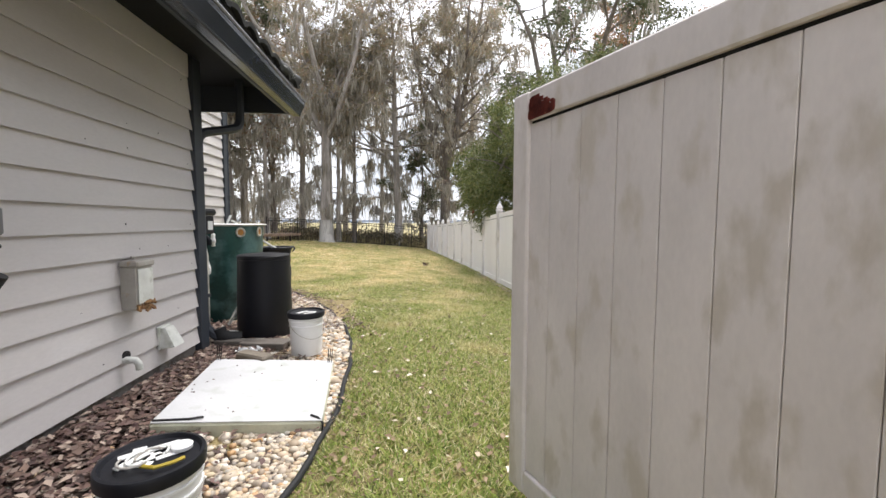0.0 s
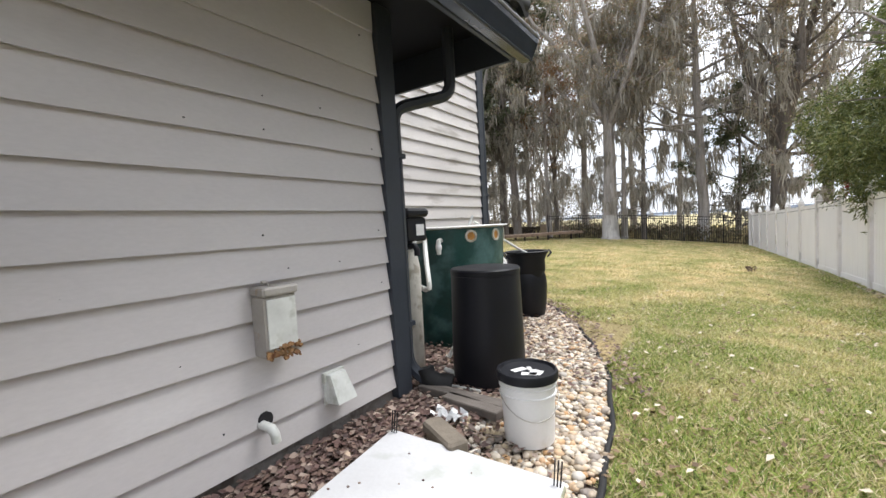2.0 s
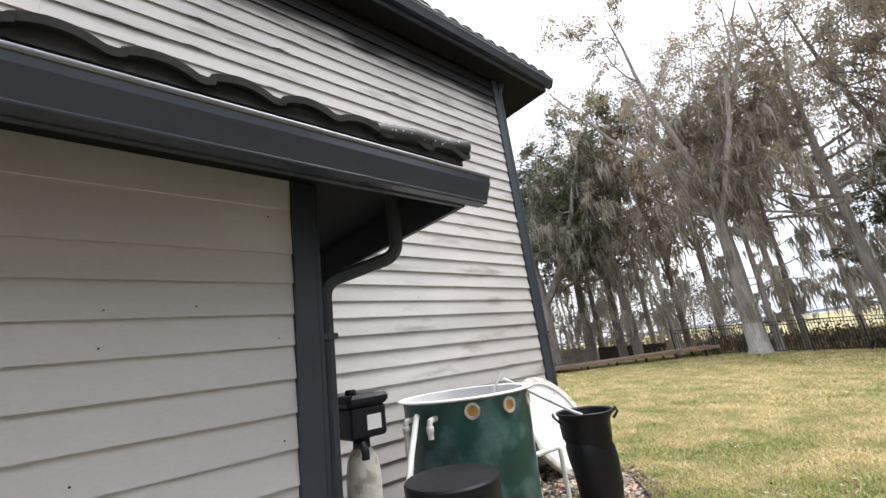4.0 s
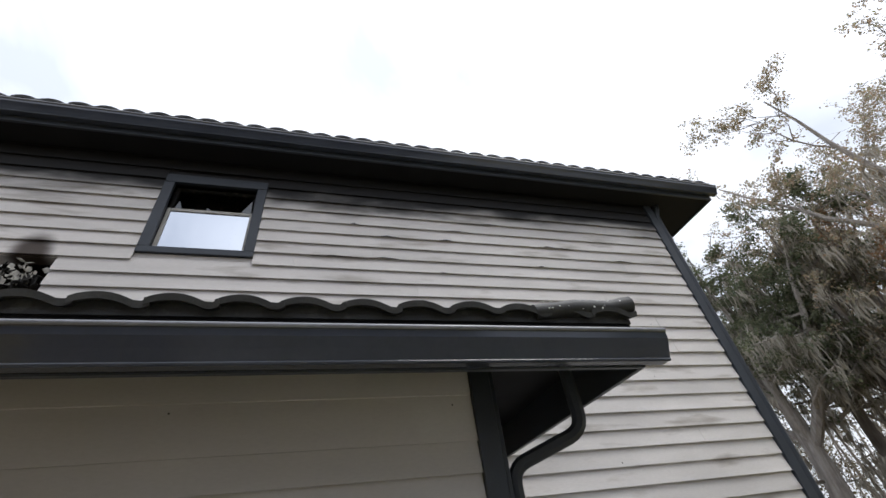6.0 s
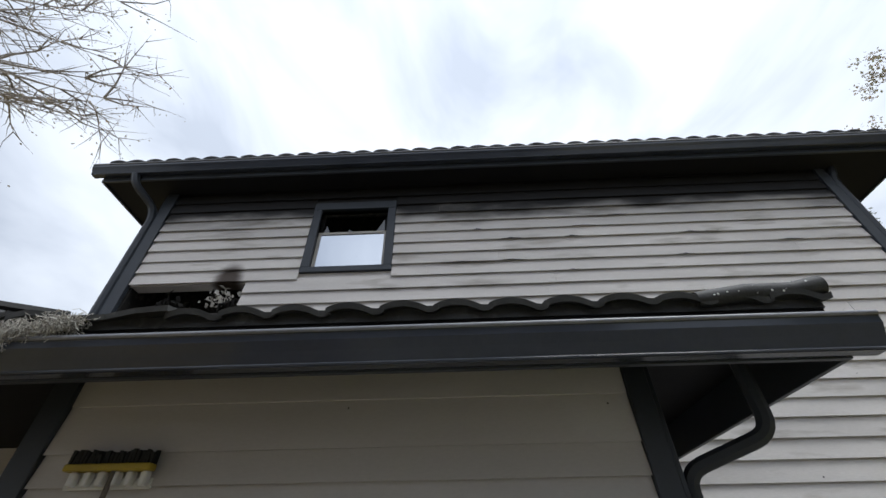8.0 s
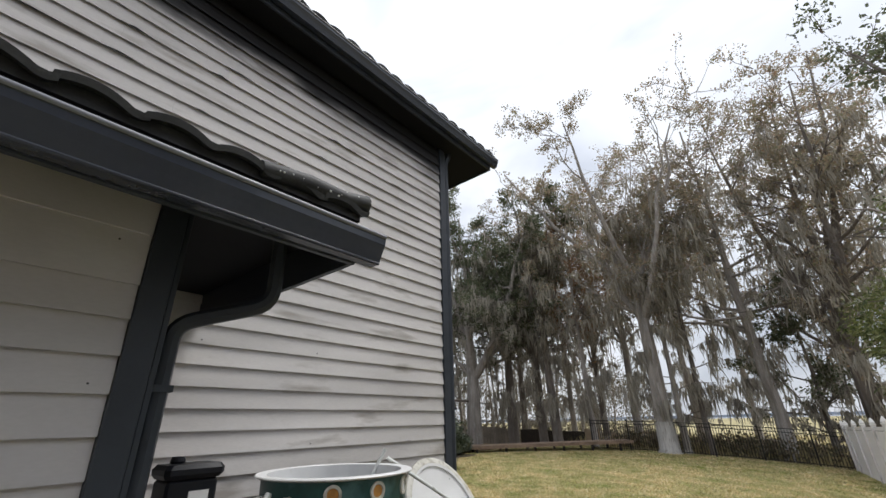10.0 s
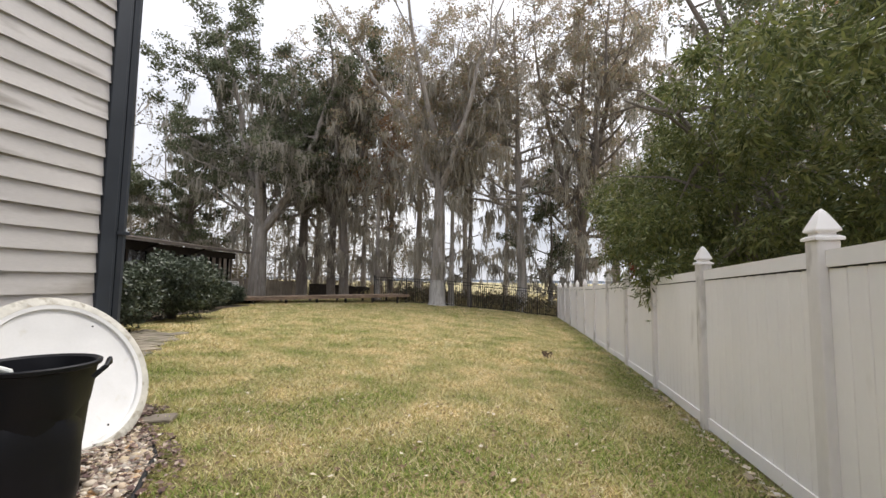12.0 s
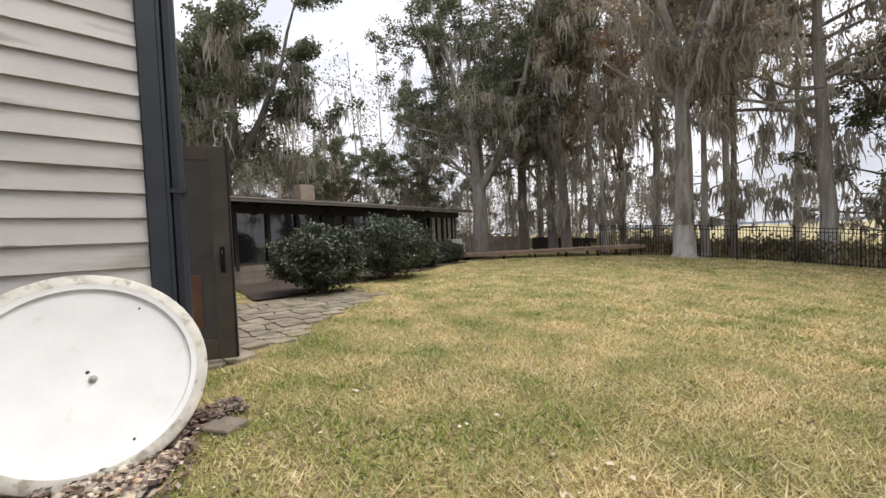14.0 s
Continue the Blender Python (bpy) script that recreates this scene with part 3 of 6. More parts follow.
def roof(name, x_eave, z_eave, y0, y1, x_top, label, first, skip=(99, 99)):
    """Rows of rolled tiles that climb from the eave towards -x; the eave row is laid tile by tile."""
    t = thing(name, (0, 0, 0), 0, label, "roof", kind="structure")
    slope = math.atan(RIDGE)
    n = int((y1 - y0) / 0.262)
    rng = random.Random(len(name))
    rest = Shape()
    tv, tf = [tuple(v.co) for v in TILE.vertices], [tuple(p.vertices) for p in TILE.polygons]
    rows = int((x_eave - x_top) / 0.37) + 1
    for r in range(rows):
        for i in range(n):
            y = y1 - 0.02 - (i + 1) * 0.262
            if skip[0] < y < skip[1] and r < 2:
                continue
            m = pose(x_eave - 0.37 * r, y, z_eave + 0.37 * RIDGE * r + (0.012 if r else 0), rng.uniform(-1, 1), math.degrees(slope), rng.uniform(-1.2, 1.2))
            if r == 0 and first:
                ob = part("roof_tile", TILE, M_TILE, t)
                ob.matrix_basis = m
            else:
                rest.add(tv, tf, m)
    stop = Shape().box(x_eave - 0.05, y0 + 0.05, z_eave - 0.03, x_eave - 0.035, y1 - 0.03, z_eave + 0.034)
    part("eave_closure", stop, M_TILE, t)
    ob = part("tile_rows", rest, M_TILE, t, smooth=True)
    tagged(ob, kind="stuff")
    part("roof_deck", Shape().add([(x_eave - 0.05, y0 + 0.03, z_eave - 0.01), (x_eave - 0.05, y1 - 0.03, z_eave - 0.01), (x_top, y1 - 0.03, z_eave - 0.01 + (x_eave - x_top) * RIDGE), (x_top, y0 + 0.03, z_eave - 0.01 + (x_eave - x_top) * RIDGE),
                                   (x_eave - 0.05, y0 + 0.03, z_eave - 0.05), (x_eave - 0.05, y1 - 0.03, z_eave - 0.05), (x_top, y1 - 0.03, z_eave - 0.05 + (x_eave - x_top) * RIDGE), (x_top, y0 + 0.03, z_eave - 0.05 + (x_eave - x_top) * RIDGE)],
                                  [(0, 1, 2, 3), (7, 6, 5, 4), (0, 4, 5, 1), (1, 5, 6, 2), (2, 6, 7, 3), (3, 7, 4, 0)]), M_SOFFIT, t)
    return t


def gutter(name, x, z_top, y0, y1, high, label):
    """A box gutter with a flared lip, its open top upwards, the ends closed."""
    t = thing(name, (0, 0, 0), 0, label, "gutter", kind="structure")
    prof = [(-0.125, z_top - 0.01), (-0.125, z_top - high), (-0.055, z_top - high), (-0.028, z_top - high * 0.62), (-0.006, z_top - high * 0.34), (-0.004, z_top - 0.022), (0.0, z_top - 0.018), (0.0, z_top), (-0.016, z_top), (-0.016, z_top - 0.02), (-0.11, z_top - high + 0.01)]
    vs = [(x + a, y, z) for y in (y0, y1) for a, z in prof]
    n = len(prof)
    fs = [(i, (i + 1), n + i + 1, n + i) for i in range(n - 1)]
    part("trough", Shape().add(vs, fs), M_GUTTER, t)
    part("rolled_lip", Shape().tube([(x - 0.004, y0, z_top - 0.006), (x - 0.004, y1, z_top - 0.006)], 0.0125, 10), M_LIP, t, "lip in a pale painted gleam", True)
    part("bottom_bead", Shape().tube([(x - 0.055, y0, z_top - high + 0.004), (x - 0.055, y1, z_top - high + 0.004)], 0.009, 8), M_GUTTER, t, smooth=True)
    ends = Shape()
    for y in (y0, y1):
        ends.add([(x + a, yy, z) for yy in (y - 0.002, y + 0.002) for a, z in prof[:8]], [tuple(range(8)), tuple(range(15, 7, -1))] + [(i, 8 + i, 8 + (i + 1) % 8, (i + 1) % 8) for i in range(8)])
    part("end_cap", ends, M_GUTTER, t)
    return t


WING_Y0, WING_Y1 = -6.0, 4.162
roof("roof_wing", -1.165, 2.352, WING_Y0, 4.05, MX + 0.02, "charcoal rolled tile roof of the low wing", True, (-0.5, 0.72))
gutter("gutter_wing", -1.140, 2.262, WING_Y0, WING_Y1, 0.155, "dark enamelled gutter along the low eave")
roof("roof_main", -2.90, 5.885, -2.53, 8.36, -7.6, "charcoal rolled tile roof of the tall house", True)
gutter("gutter_main", -2.865, 5.842, -2.57, 8.42, 0.15, "dark enamelled gutter along the high eave")


def eave(name, x_out, x_in, y0, y1, z_soffit, z_bot, z_top, label):
    """Flat soffit boards with a fascia on the eave and on both ends."""
    t = thing(name, (0, 0, 0), 0, label, "soffit", kind="structure")
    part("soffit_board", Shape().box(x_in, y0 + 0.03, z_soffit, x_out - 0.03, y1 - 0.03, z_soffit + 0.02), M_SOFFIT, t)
    part("fascia", Shape().box(x_out - 0.03, y0, z_bot, x_out, y1, z_top, c=0.003), M_TRIM, t)
    for a in (y0, y1 - 0.03):
        part("barge_board", Shape().box(x_in, a, z_bot, x_out - 0.032, a + 0.03, z_top + 0.05, c=0.003), M_TRIM, t)
    return t


eave("soffit_wing", -1.268, MX + 0.004, WING_Y0 + 0.1, 4.06, 2.345, 2.10, 2.33, "dark boxed eave of the low wing")
eave("soffit_main", -2.993, -7.6, -2.45, 8.33, 5.645, 5.62, 5.87, "dark boxed eave of the tall house")
far_roof = thing("roof_main_rear", (0, 0, 0), 0, "far slope of the tiled roof", "roof", kind="structure")
part("roof_deck", Shape().add([(-7.6, -2.5, 7.30), (-7.6, 8.36, 7.30), (-12.0, 8.36, 5.9), (-12.0, -2.5, 5.9), (-7.6, -2.5, 7.2), (-7.6, 8.36, 7.2), (-12.0, 8.36, 5.8), (-12.0, -2.5, 5.8)],
                              [(3, 2, 1, 0), (4, 5, 6, 7), (0, 1, 5, 4), (1, 2, 6, 5), (2, 3, 7, 6), (3, 0, 4, 7)]), M_TILE, far_roof)
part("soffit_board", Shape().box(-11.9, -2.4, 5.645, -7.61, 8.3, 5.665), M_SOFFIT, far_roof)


def spout(name, path, label, r=0.042):
    t = thing(name, (0, 0, 0), 0, label, "downpipe")
    pts = [Vector(p) for p in path]
    fine_path = [pts[0]]
    for a, b, c in zip(pts, pts[1:], pts[2:]):
        d0, d1 = min(0.09, (b - a).length * 0.45), min(0.09, (c - b).length * 0.45)
        p, q = b + (a - b).normalized() * d0, b + (c - b).normalized() * d1
        fine_path += [p.lerp(b, u).lerp(b.lerp(q, u), u) for u in (0, 0.2, 0.4, 0.6, 0.8, 1.0)]
    fine_path.append(pts[-1])
    part("pipe", Shape().tube(fine_path, r, 8), M_TRIM, t, smooth=True)
    q = pts[-2]
    for z in (1.45, 0.35):
        part("strap", Shape().box(q.x - r - 0.005, q.y - r - 0.01, z, q.x + r + 0.005, q.y + r + 0.004, z + 0.03), M_TRIM, t)
    return t


spout("downpipe", [(-1.66, 3.82, 2.36), (-1.66, 3.82, 1.90), (-1.865, 3.442, 1.77), (-1.865, 3.442, 0.08), (-1.74, 3.50, -0.04)], "dark square downpipe with two elbows beside the corner", 0.041)
spout("downpipe", [(-3.30, 7.46, 5.66), (-3.31, 7.44, 5.56), (-3.345, 7.41, 5.46), (-3.345, 7.41, -0.1)], "dark downpipe under the high eave", 0.05)
spout("downpipe", [(-2.95, -1.97, 5.70), (-2.99, -1.94, 5.55), (-3.25, -1.77, 5.36), (-3.31, -1.745, 5.2), (-3.31, -1.745, 2.9)], "dark downpipe at the front corner of the house", 0.052)

# window in the tall wall
win = thing("window_1", (MX, 0, 0), 0, "small sash window with a broken upper pane", "window", kind="structure")
a, b, c, d = WIN
w = 0.105
part("casing_bottom", Shape().box(-0.02, a - 0.04, c - 0.015, 0.032, b + 0.04, c + w * 0.6, c=0.004), M_TRIM, win)
part("casing_top", Shape().box(-0.02, a - 0.04, d - w, 0.032, b + 0.04, d + 0.02, c=0.004), M_TRIM, win)
for y in (a - 0.04, b + 0.04 - w):
    part("casing_side", Shape().box(-0.02, y, c + w * 0.6 + 0.002, 0.030, y + w, d - w - 0.002, c=0.004), M_TRIM, win)
ya, yb, za, zb = a - 0.04 + w, b + 0.04 - w, c + w * 0.6, d - w
zm = 4.86
lower, upper = thing("sash", (0, 0, 0)), thing("sash", (0, 0, 0))
for sash, x, z0, z1 in ((lower, -0.05, za, zm + 0.02), (upper, -0.085, zm - 0.01, zb)):
    sash.parent = win
    for name, box in (("stile", (x - 0.015, ya, z0, x + 0.015, ya + 0.035, z1)), ("stile", (x - 0.015, yb - 0.035, z0, x + 0.015, yb, z1)),
                      ("rail", (x - 0.014, ya + 0.036, z0, x + 0.014, yb - 0.036, z0 + 0.035)), ("rail", (x - 0.014, ya + 0.036, z1 - 0.035, x + 0.014, yb - 0.036, z1))):
        part(name, Shape().box(*box), M_WINFRAME if sash is lower else M_CHAR, sash)
part("pane", Shape().box(-0.053, ya + 0.035, za + 0.035, -0.049, yb - 0.035, zm - 0.015), M_MIRROR, lower)
shard = Shape()
rng = random.Random(71)
for y, w_, h_ in ((ya + 0.036, 0.10, 0.16), (ya + 0.14, 0.16, 0.05), (ya + 0.36, 0.12, 0.08), (yb - 0.17, 0.13, 0.24)):
    tri = [(y, zm + 0.025), (y + w_, zm + 0.025), (y + w_ * rng.uniform(0.1, 0.9), zm + 0.025 + h_)]
    shard.add([(x_, a_, c_) for x_ in (-0.087, -0.083) for a_, c_ in tri], [(0, 1, 2), (5, 4, 3), (0, 3, 4, 1), (1, 4, 5, 2), (2, 5, 3, 0)])
part("broken_pane", shard, M_GLASS, upper, "jagged remains of a pane")

# burnt opening above the low roof
bh = thing("burnt_framing", (MX - 0.09, 0, 3.78), 0, "charred studs and loose debris in a burnt opening", "burnt framing")
rng = random.Random(5)
for y in (-1.40, -1.05, -0.62, -0.2):
    part("stud", Shape().box(-0.3, y, -0.05, -0.24, y + 0.045, 0.30), M_CHAR, bh)
deb = Shape()
for i in range(60):
    y = rng.choice((-0.45, -0.36, -0.3, -0.95, -1.0)) + rng.gauss(0, 0.07)
    m = pose(rng.uniform(0.0, 0.11), y, max(0.02, rng.gauss(0.08, 0.06)), rng.uniform(0, 360), rng.uniform(0, 360), rng.uniform(0, 360))
    q = rng.uniform(0.015, 0.05)
    deb.box(-q, -q * 0.6, -0.004, q, q * 0.6, 0.006, m)
tagged(part("debris", deb, M_CHAR, bh), kind="stuff")
deb2 = Shape()
for i in range(50):
    m = pose(rng.uniform(0.04, 0.13), -0.40 + rng.gauss(0, 0.09), max(0.03, rng.gauss(0.12, 0.06)), rng.uniform(0, 360), rng.uniform(0, 360), rng.uniform(0, 360))
    q = rng.uniform(0.01, 0.03)
    deb2.box(-q, -q * 0.7, -0.002, q, q * 0.7, 0.003, m)
tagged(part("ash_flakes", deb2, M_WOOL, bh, "pale curled ash flakes"), kind="stuff")

# slipped tiles and insulation at the damaged end of the low roof
for i, (y, x, z, rx, ry, rz) in enumerate(((0.08, -1.16, 2.37, 2, 10, 4), (-0.22, -1.2, 2.43, -6, 14, -8), (-0.5, -1.35, 2.50, 8, 18, -20))):
    ob = solid("roof_tile", Shape(), M_TILE, "slipped charcoal roof tile resting on the damaged eave", "roof tile", group="slipped roof tiles")
    ob.data = TILE
    ob.matrix_world = pose(x, y, z, rx, ry, rz)
slab = Shape()
edge = [(0.0, 0.0), (0.09, -0.03), (0.22, 0.01), (0.40, -0.02), (0.55, 0.0), (0.56, 0.30), (0.30, 0.33), (0.02, 0.31)]
slab.add([(-x, y, h) for h in (0.0, 0.028) for y, x in edge], [tuple(range(8)), tuple(range(15, 7, -1))] + [(i, 8 + i, 8 + (i + 1) % 8, (i + 1) % 8) for i in range(8)])
ob = solid("broken_slab", slab, M_TILE, "flat broken roof slab slipped down to the gutter", "roof slab", group="slipped roof tiles")
ob.matrix_world = pose(-1.175, 0.36, 2.345, 4, 15, -3)
rng2 = np.random.default_rng(8)
wool = Shape()
for i in range(1700):
    u = rng2.random()
    y = 0.50 - 0.62 * u + rng2.normal(0, 0.03)
    fat = 0.022 + 0.026 * abs(math.sin(u * 9.0))
    p = Vector((-1.138 + rng2.normal(0, fat * 0.6), y, 2.335 - 0.10 * u + rng2.normal(0, fat * 0.6) - (rng2.random() ** 2 * 0.07 if u > 0.5 else 0)))
    q, path = rng2.uniform(0.005, 0.013), [p]
    for k in range(4):
        path.append(path[-1] + Vector(rng2.normal(0, q, 3)))
    wool.tube(path, 0.0016, 3)
solid("insulation_clump", wool, M_WOOL, "grey fibrous insulation hanging over the gutter", "insulation")

# ---------------------------------------------------------------- things on the low wall
mb = thing("meter_box", (WX + 0.026, 2.352, 0.462), 0, "weathered metal utility box with rusted bottom on the siding", "utility box")
part("body", Shape().box(0, 0, 0.01, 0.098, 0.158, 0.275, c=0.006), M_METAL, mb)
part("lid", Shape().box(-0.002, -0.006, 0.277, 0.112, 0.166, 0.315, c=0.008), M_METAL, mb)
part("cover", Shape().box(0.100, 0.008, 0.05, 0.106, 0.150, 0.262, c=0.002), M_VENTGREY, mb, "bleached front cover")
rs = Shape()
rng = random.Random(2)
for i in range(46):
    m = pose(0.100 + rng.uniform(0, 0.008), rng.uniform(0.0, 0.158), rng.uniform(-0.004, 0.055), rng.uniform(0, 90), rng.uniform(0, 90), rng.uniform(0, 90))
    q = rng.uniform(0.004, 0.011)
    rs.box(-q, -q, -q * 0.6, q, q, q * 0.6, m)
part("corrosion", rs, M_CORRODE, mb, "crusted orange corrosion")
part("hook", Shape().tube([(0.05, 0.06, 0.314), (0.05, 0.05, 0.335), (0.06, 0.02, 0.338)], 0.006, 6), M_METAL, mb)

vt = thing("dryer_vent", (WX + 0.028, 2.70, 0.115), 0, "small dusty grey white hooded vent on the siding", "vent")
part("back_plate", Shape().box(-0.01, 0, 0, 0.012, 0.135, 0.165, c=0.003), M_VENTGREY, vt)
part("hood", Shape().add([(0.012, 0.012, 0.155), (0.012, 0.123, 0.155), (0.04, 0.118, 0.152), (0.04, 0.017, 0.152), (0.012, 0.005, 0.01), (0.012, 0.130, 0.01), (0.105, 0.130, 0.02), (0.105, 0.005, 0.02)],
                         [(0, 3, 2, 1), (4, 5, 6, 7), (0, 1, 5, 4), (3, 7, 6, 2), (0, 4, 7, 3), (1, 2, 6, 5)]), M_VENTGREY, vt)

hb = thing("wall_pipe", (WX + 0.015, 2.355, 0.165), 0, "grey plastic drain elbow out of the wall", "pipe")
part("pipe", Shape().tube([(-0.03, 0, 0), (0.05, 0, 0), (0.075, 0.008, -0.006), (0.09, 0.014, -0.03), (0.092, 0.016, -0.065)], 0.021, 12), M_VENTGREY, hb, smooth=True)
part("collar", Shape().tube([(-0.005, 0.02, 0.015), (0.02, 0.022, 0.015)], 0.035, 14), M_RUBBER, hb, "black rubber collar", True)

rl = thing("hose_hanger", (WX + 0.02, 1.27, 0.93), 0, "grey plastic hose hanger on the siding", "hose hanger")
part("bracket", Shape().box(0, 0.0, 0.01, 0.255, 0.16, 0.17, c=0.035), mat("grey moulded plastic", (0.12, 0.12, 0.125), 0.5, 0.1), rl)
part("lip", Shape().box(0.01, 0.02, -0.02, 0.235, 0.145, 0.008, c=0.01), M_RUBBER, rl, "black lower lip")
part("hook", Shape().tube([(0.0, 0.06, -0.08), (0.12, 0.08, -0.17), (0.20, 0.10, -0.18), (0.24, 0.11, -0.11)], 0.03, 10), M_RUBBER, rl, smooth=True)

br = thing("push_broom", (WX + 0.05, 0.25, 1.835), 0, "push broom head with black bristles hung on a wall rack", "broom")
part("block", Shape().box(0, 0.0, -0.02, 0.06, 0.46, 0.012, c=0.006), M_YELLOW, br, "yellow block")
tufts = Shape()
rng = random.Random(66)
for i in range(23):
    for k in range(3):
        y, x = 0.02 + i * 0.0195, 0.012 + k * 0.018
        tufts.tube([(x, y, 0.010), (x + rng.uniform(-0.012, 0.012), y + rng.uniform(-0.012, 0.012), 0.06 + rng.uniform(-0.008, 0.02))], [0.009, 0.013], 5)
tagged(part("bristles", tufts, M_RUBBER, br, "stiff black bristle tufts"), kind="stuff")
part("handle", Shape().tube([(0.03, 0.26, -0.02), (0.03, 0.262, -0.9)], 0.013, 10), M_WOOD, br)
rk = thing("tool_rack", (WX + 0.018, 0.24, 1.76), 0, "white plastic tool rack with clips", "tool rack")
part("rail", Shape().box(0, 0, -0.02, 0.018, 0.46, 0.03, c=0.004), M_WHITE, rk)
for i in range(6):
    part("clip", Shape().box(0.02, 0.04 + i * 0.075, -0.01, 0.065, 0.075 + i * 0.075, 0.055, c=0.006), M_WHITE, rk)

nails = thing("nail_heads", (0, 0, 0), 0, "dark nail heads in the siding", "nails", kind="stuff")
ns = Shape()
rng = random.Random(17)
for k in range(13):
    for y in (0.6, 1.15, 1.72, 2.14, 2.52, 2.9, 3.17):
        if rng.random() < 0.4:
            ns.lathe([(0.0045, 0), (0.0045, 0.004)], 8, pose(WX + 0.022, y + rng.uniform(-0.1, 0.1), 0.151 + k * 0.16 + rng.uniform(0.03, 0.05), 0, 90, 0))
for k in range(26):
    for i in range(8):
        if rng.random() < 0.22:
            y, z = -1.2 + i * 1.05 + rng.uniform(-0.3, 0.3), 1.102 - LAP * 6 + k * LAP + 0.035
            if not (WIN[0] - 0.1 < y < WIN[1] + 0.1 and z > WIN[2] - 0.1) and not (y < -0.05 and z < 4.2):
                ns.lathe([(0.007, 0), (0.007, 0.004)], 8, pose(MX + 0.022, y, z, 0, 90, 0))
part("nail_head", ns, M_RUBBER, nails)

# ---------------------------------------------------------------- pad, buckets, barrel, tank, bin, cover
pad = thing("equipment_pad", (-1.03, 2.42, -0.135), 7, "square white equipment pad with mossy edges on the ground", "equipment pad", ry=4.6)
part("slab", Shape().box(-0.43, -0.50, -0.05, 0.43, 0.50, 0.088, c=0.012), M_PADSIDE, pad, "yellow green mossy edge")
part("top", Shape().box(-0.424, -0.494, 0.0885, 0.424, 0.494, 0.094, c=0.002), M_PAD, pad)
for x, y in ((-0.40, 0.47), (0.40, 0.45)):
    st = Shape()
    for dx in (-0.012, 0.0, 0.012):
        st.tube([(x + dx, y, 0.06), (x + dx * 1.2, y + 0.01, 0.20)], 0.0035, 6)
    part("anchor_wire", st, M_RUBBER, pad)
part("anchor_wire", Shape().tube([(-0.42, -0.48, 0.098), (-0.25, -0.47, 0.10), (-0.20, -0.46, 0.104), (-0.19, -0.45, 0.10)], 0.006, 6), M_RUBBER, pad)
part("anchor_wire", Shape().tube([(0.36, -0.44, 0.10), (0.40, -0.47, 0.10), (0.43, -0.495, 0.08), (0.432, -0.50, 0.03)], 0.006, 6), M_RUBBER, pad)
spots = Shape()
rng = random.Random(9)
for i in range(16):
    q = rng.uniform(0.003, 0.007)
    spots.lathe([(q, 0), (q * 0.7, 0.004)], 7, pose(rng.uniform(-0.4, 0.4), rng.uniform(-0.46, 0.46), 0.0935))
tagged(part("specks", spots, M_LITTER, pad, "specks of leaf litter"), kind="stuff")


def bucket(loc, rz, label):
    t = thing("bucket", loc, rz, label, "bucket", group="white buckets")
    part("body", Shape().lathe([(0.118, 0), (0.125, 0.004), (0.133, 0.20), (0.135, 0.245), (0.142, 0.247), (0.142, 0.255), (0.136, 0.257), (0.137, 0.285), (0.144, 0.287), (0.144, 0.295), (0.138, 0.297), (0.139, 0.335), (0.139, 0.345)], 36), M_WHITE, t, smooth=True)
    lid = part("lid", Shape().lathe([(0.147, 0.318), (0.153, 0.322), (0.154, 0.355), (0.150, 0.364), (0.140, 0.365), (0.132, 0.352), (0.05, 0.351), (0.001, 0.351)], 36), M_BLACK, t, "black ribbed lid", True)
    arc = [(0.148 * math.cos(a), 0.148 * math.sin(a), 0.27 - 0.12 * math.sin(a * 1.0) ** 1.0) for a in [math.pi * i / 14 for i in range(15)]]
    part("wire_handle", Shape().tube([(x * 1.01, -abs(y) - 0.002, z) for x, y, z in arc], 0.003, 6), M_METAL, t, smooth=True)
    rngb = random.Random(rz)
    pl = Shape()
    for i in range(5):
        q = rngb.uniform(0.02, 0.04)
        pl.box(-q, -q * 0.5, 0, q, q * 0.5, 0.003, pose(rngb.uniform(-0.06, 0.06), rngb.uniform(-0.06, 0.06), 0.3525, 0, 0, rngb.uniform(0, 180)), c=0.001)
    part("torn_sticker", pl, M_WHITE, t, "torn white sticker")
    return t, lid


bucket((-0.945, 3.275, -0.105), 40, "white plastic bucket with black lid on the pebbles")
b0, _ = bucket((-0.885, 1.09, -0.10), 10, "white bucket with odd fittings lying on its black lid")
tools = thing("loose_fittings", (-0.885, 1.09, 0.2555), 0, "loose white fittings and yellow strap on a bucket lid", "fittings")
part("cap", Shape().lathe([(0.032, 0), (0.033, 0.012), (0.028, 0.016)], 20, pose(0.062, 0.055, 0)), M_WHITE, tools)
part("white_strip", Shape().box(-0.1, -0.012, 0, 0.07, 0.014, 0.006, pose(-0.02, 0.05, 0.001, 0, 0, 35), c=0.002), M_WHITE, tools)
part("white_strip", Shape().box(-0.05, -0.012, 0, 0.05, 0.012, 0.006, pose(-0.05, -0.02, 0.001, 0, 0, 65), c=0.002), M_PVC, tools)
part("yellow_strap", Shape().tube([(0.0, -0.06, 0.01), (0.05, -0.075, 0.012), (0.09, -0.05, 0.012), (0.11, -0.02, 0.01)], 0.006, 6), M_YELLOW, tools)
for i in range(4):
    part("hook", Shape().tube([(0.05 * math.cos(a) * (0.6 + 0.1 * i) - 0.01 * i, 0.02 + 0.045 * math.sin(a) - 0.02 * i, 0.006 + 0.004 * i) for a in [0.5 * k + i for k in range(7)]], 0.004, 6), M_METAL if i % 2 else M_PVC, tools, smooth=True)

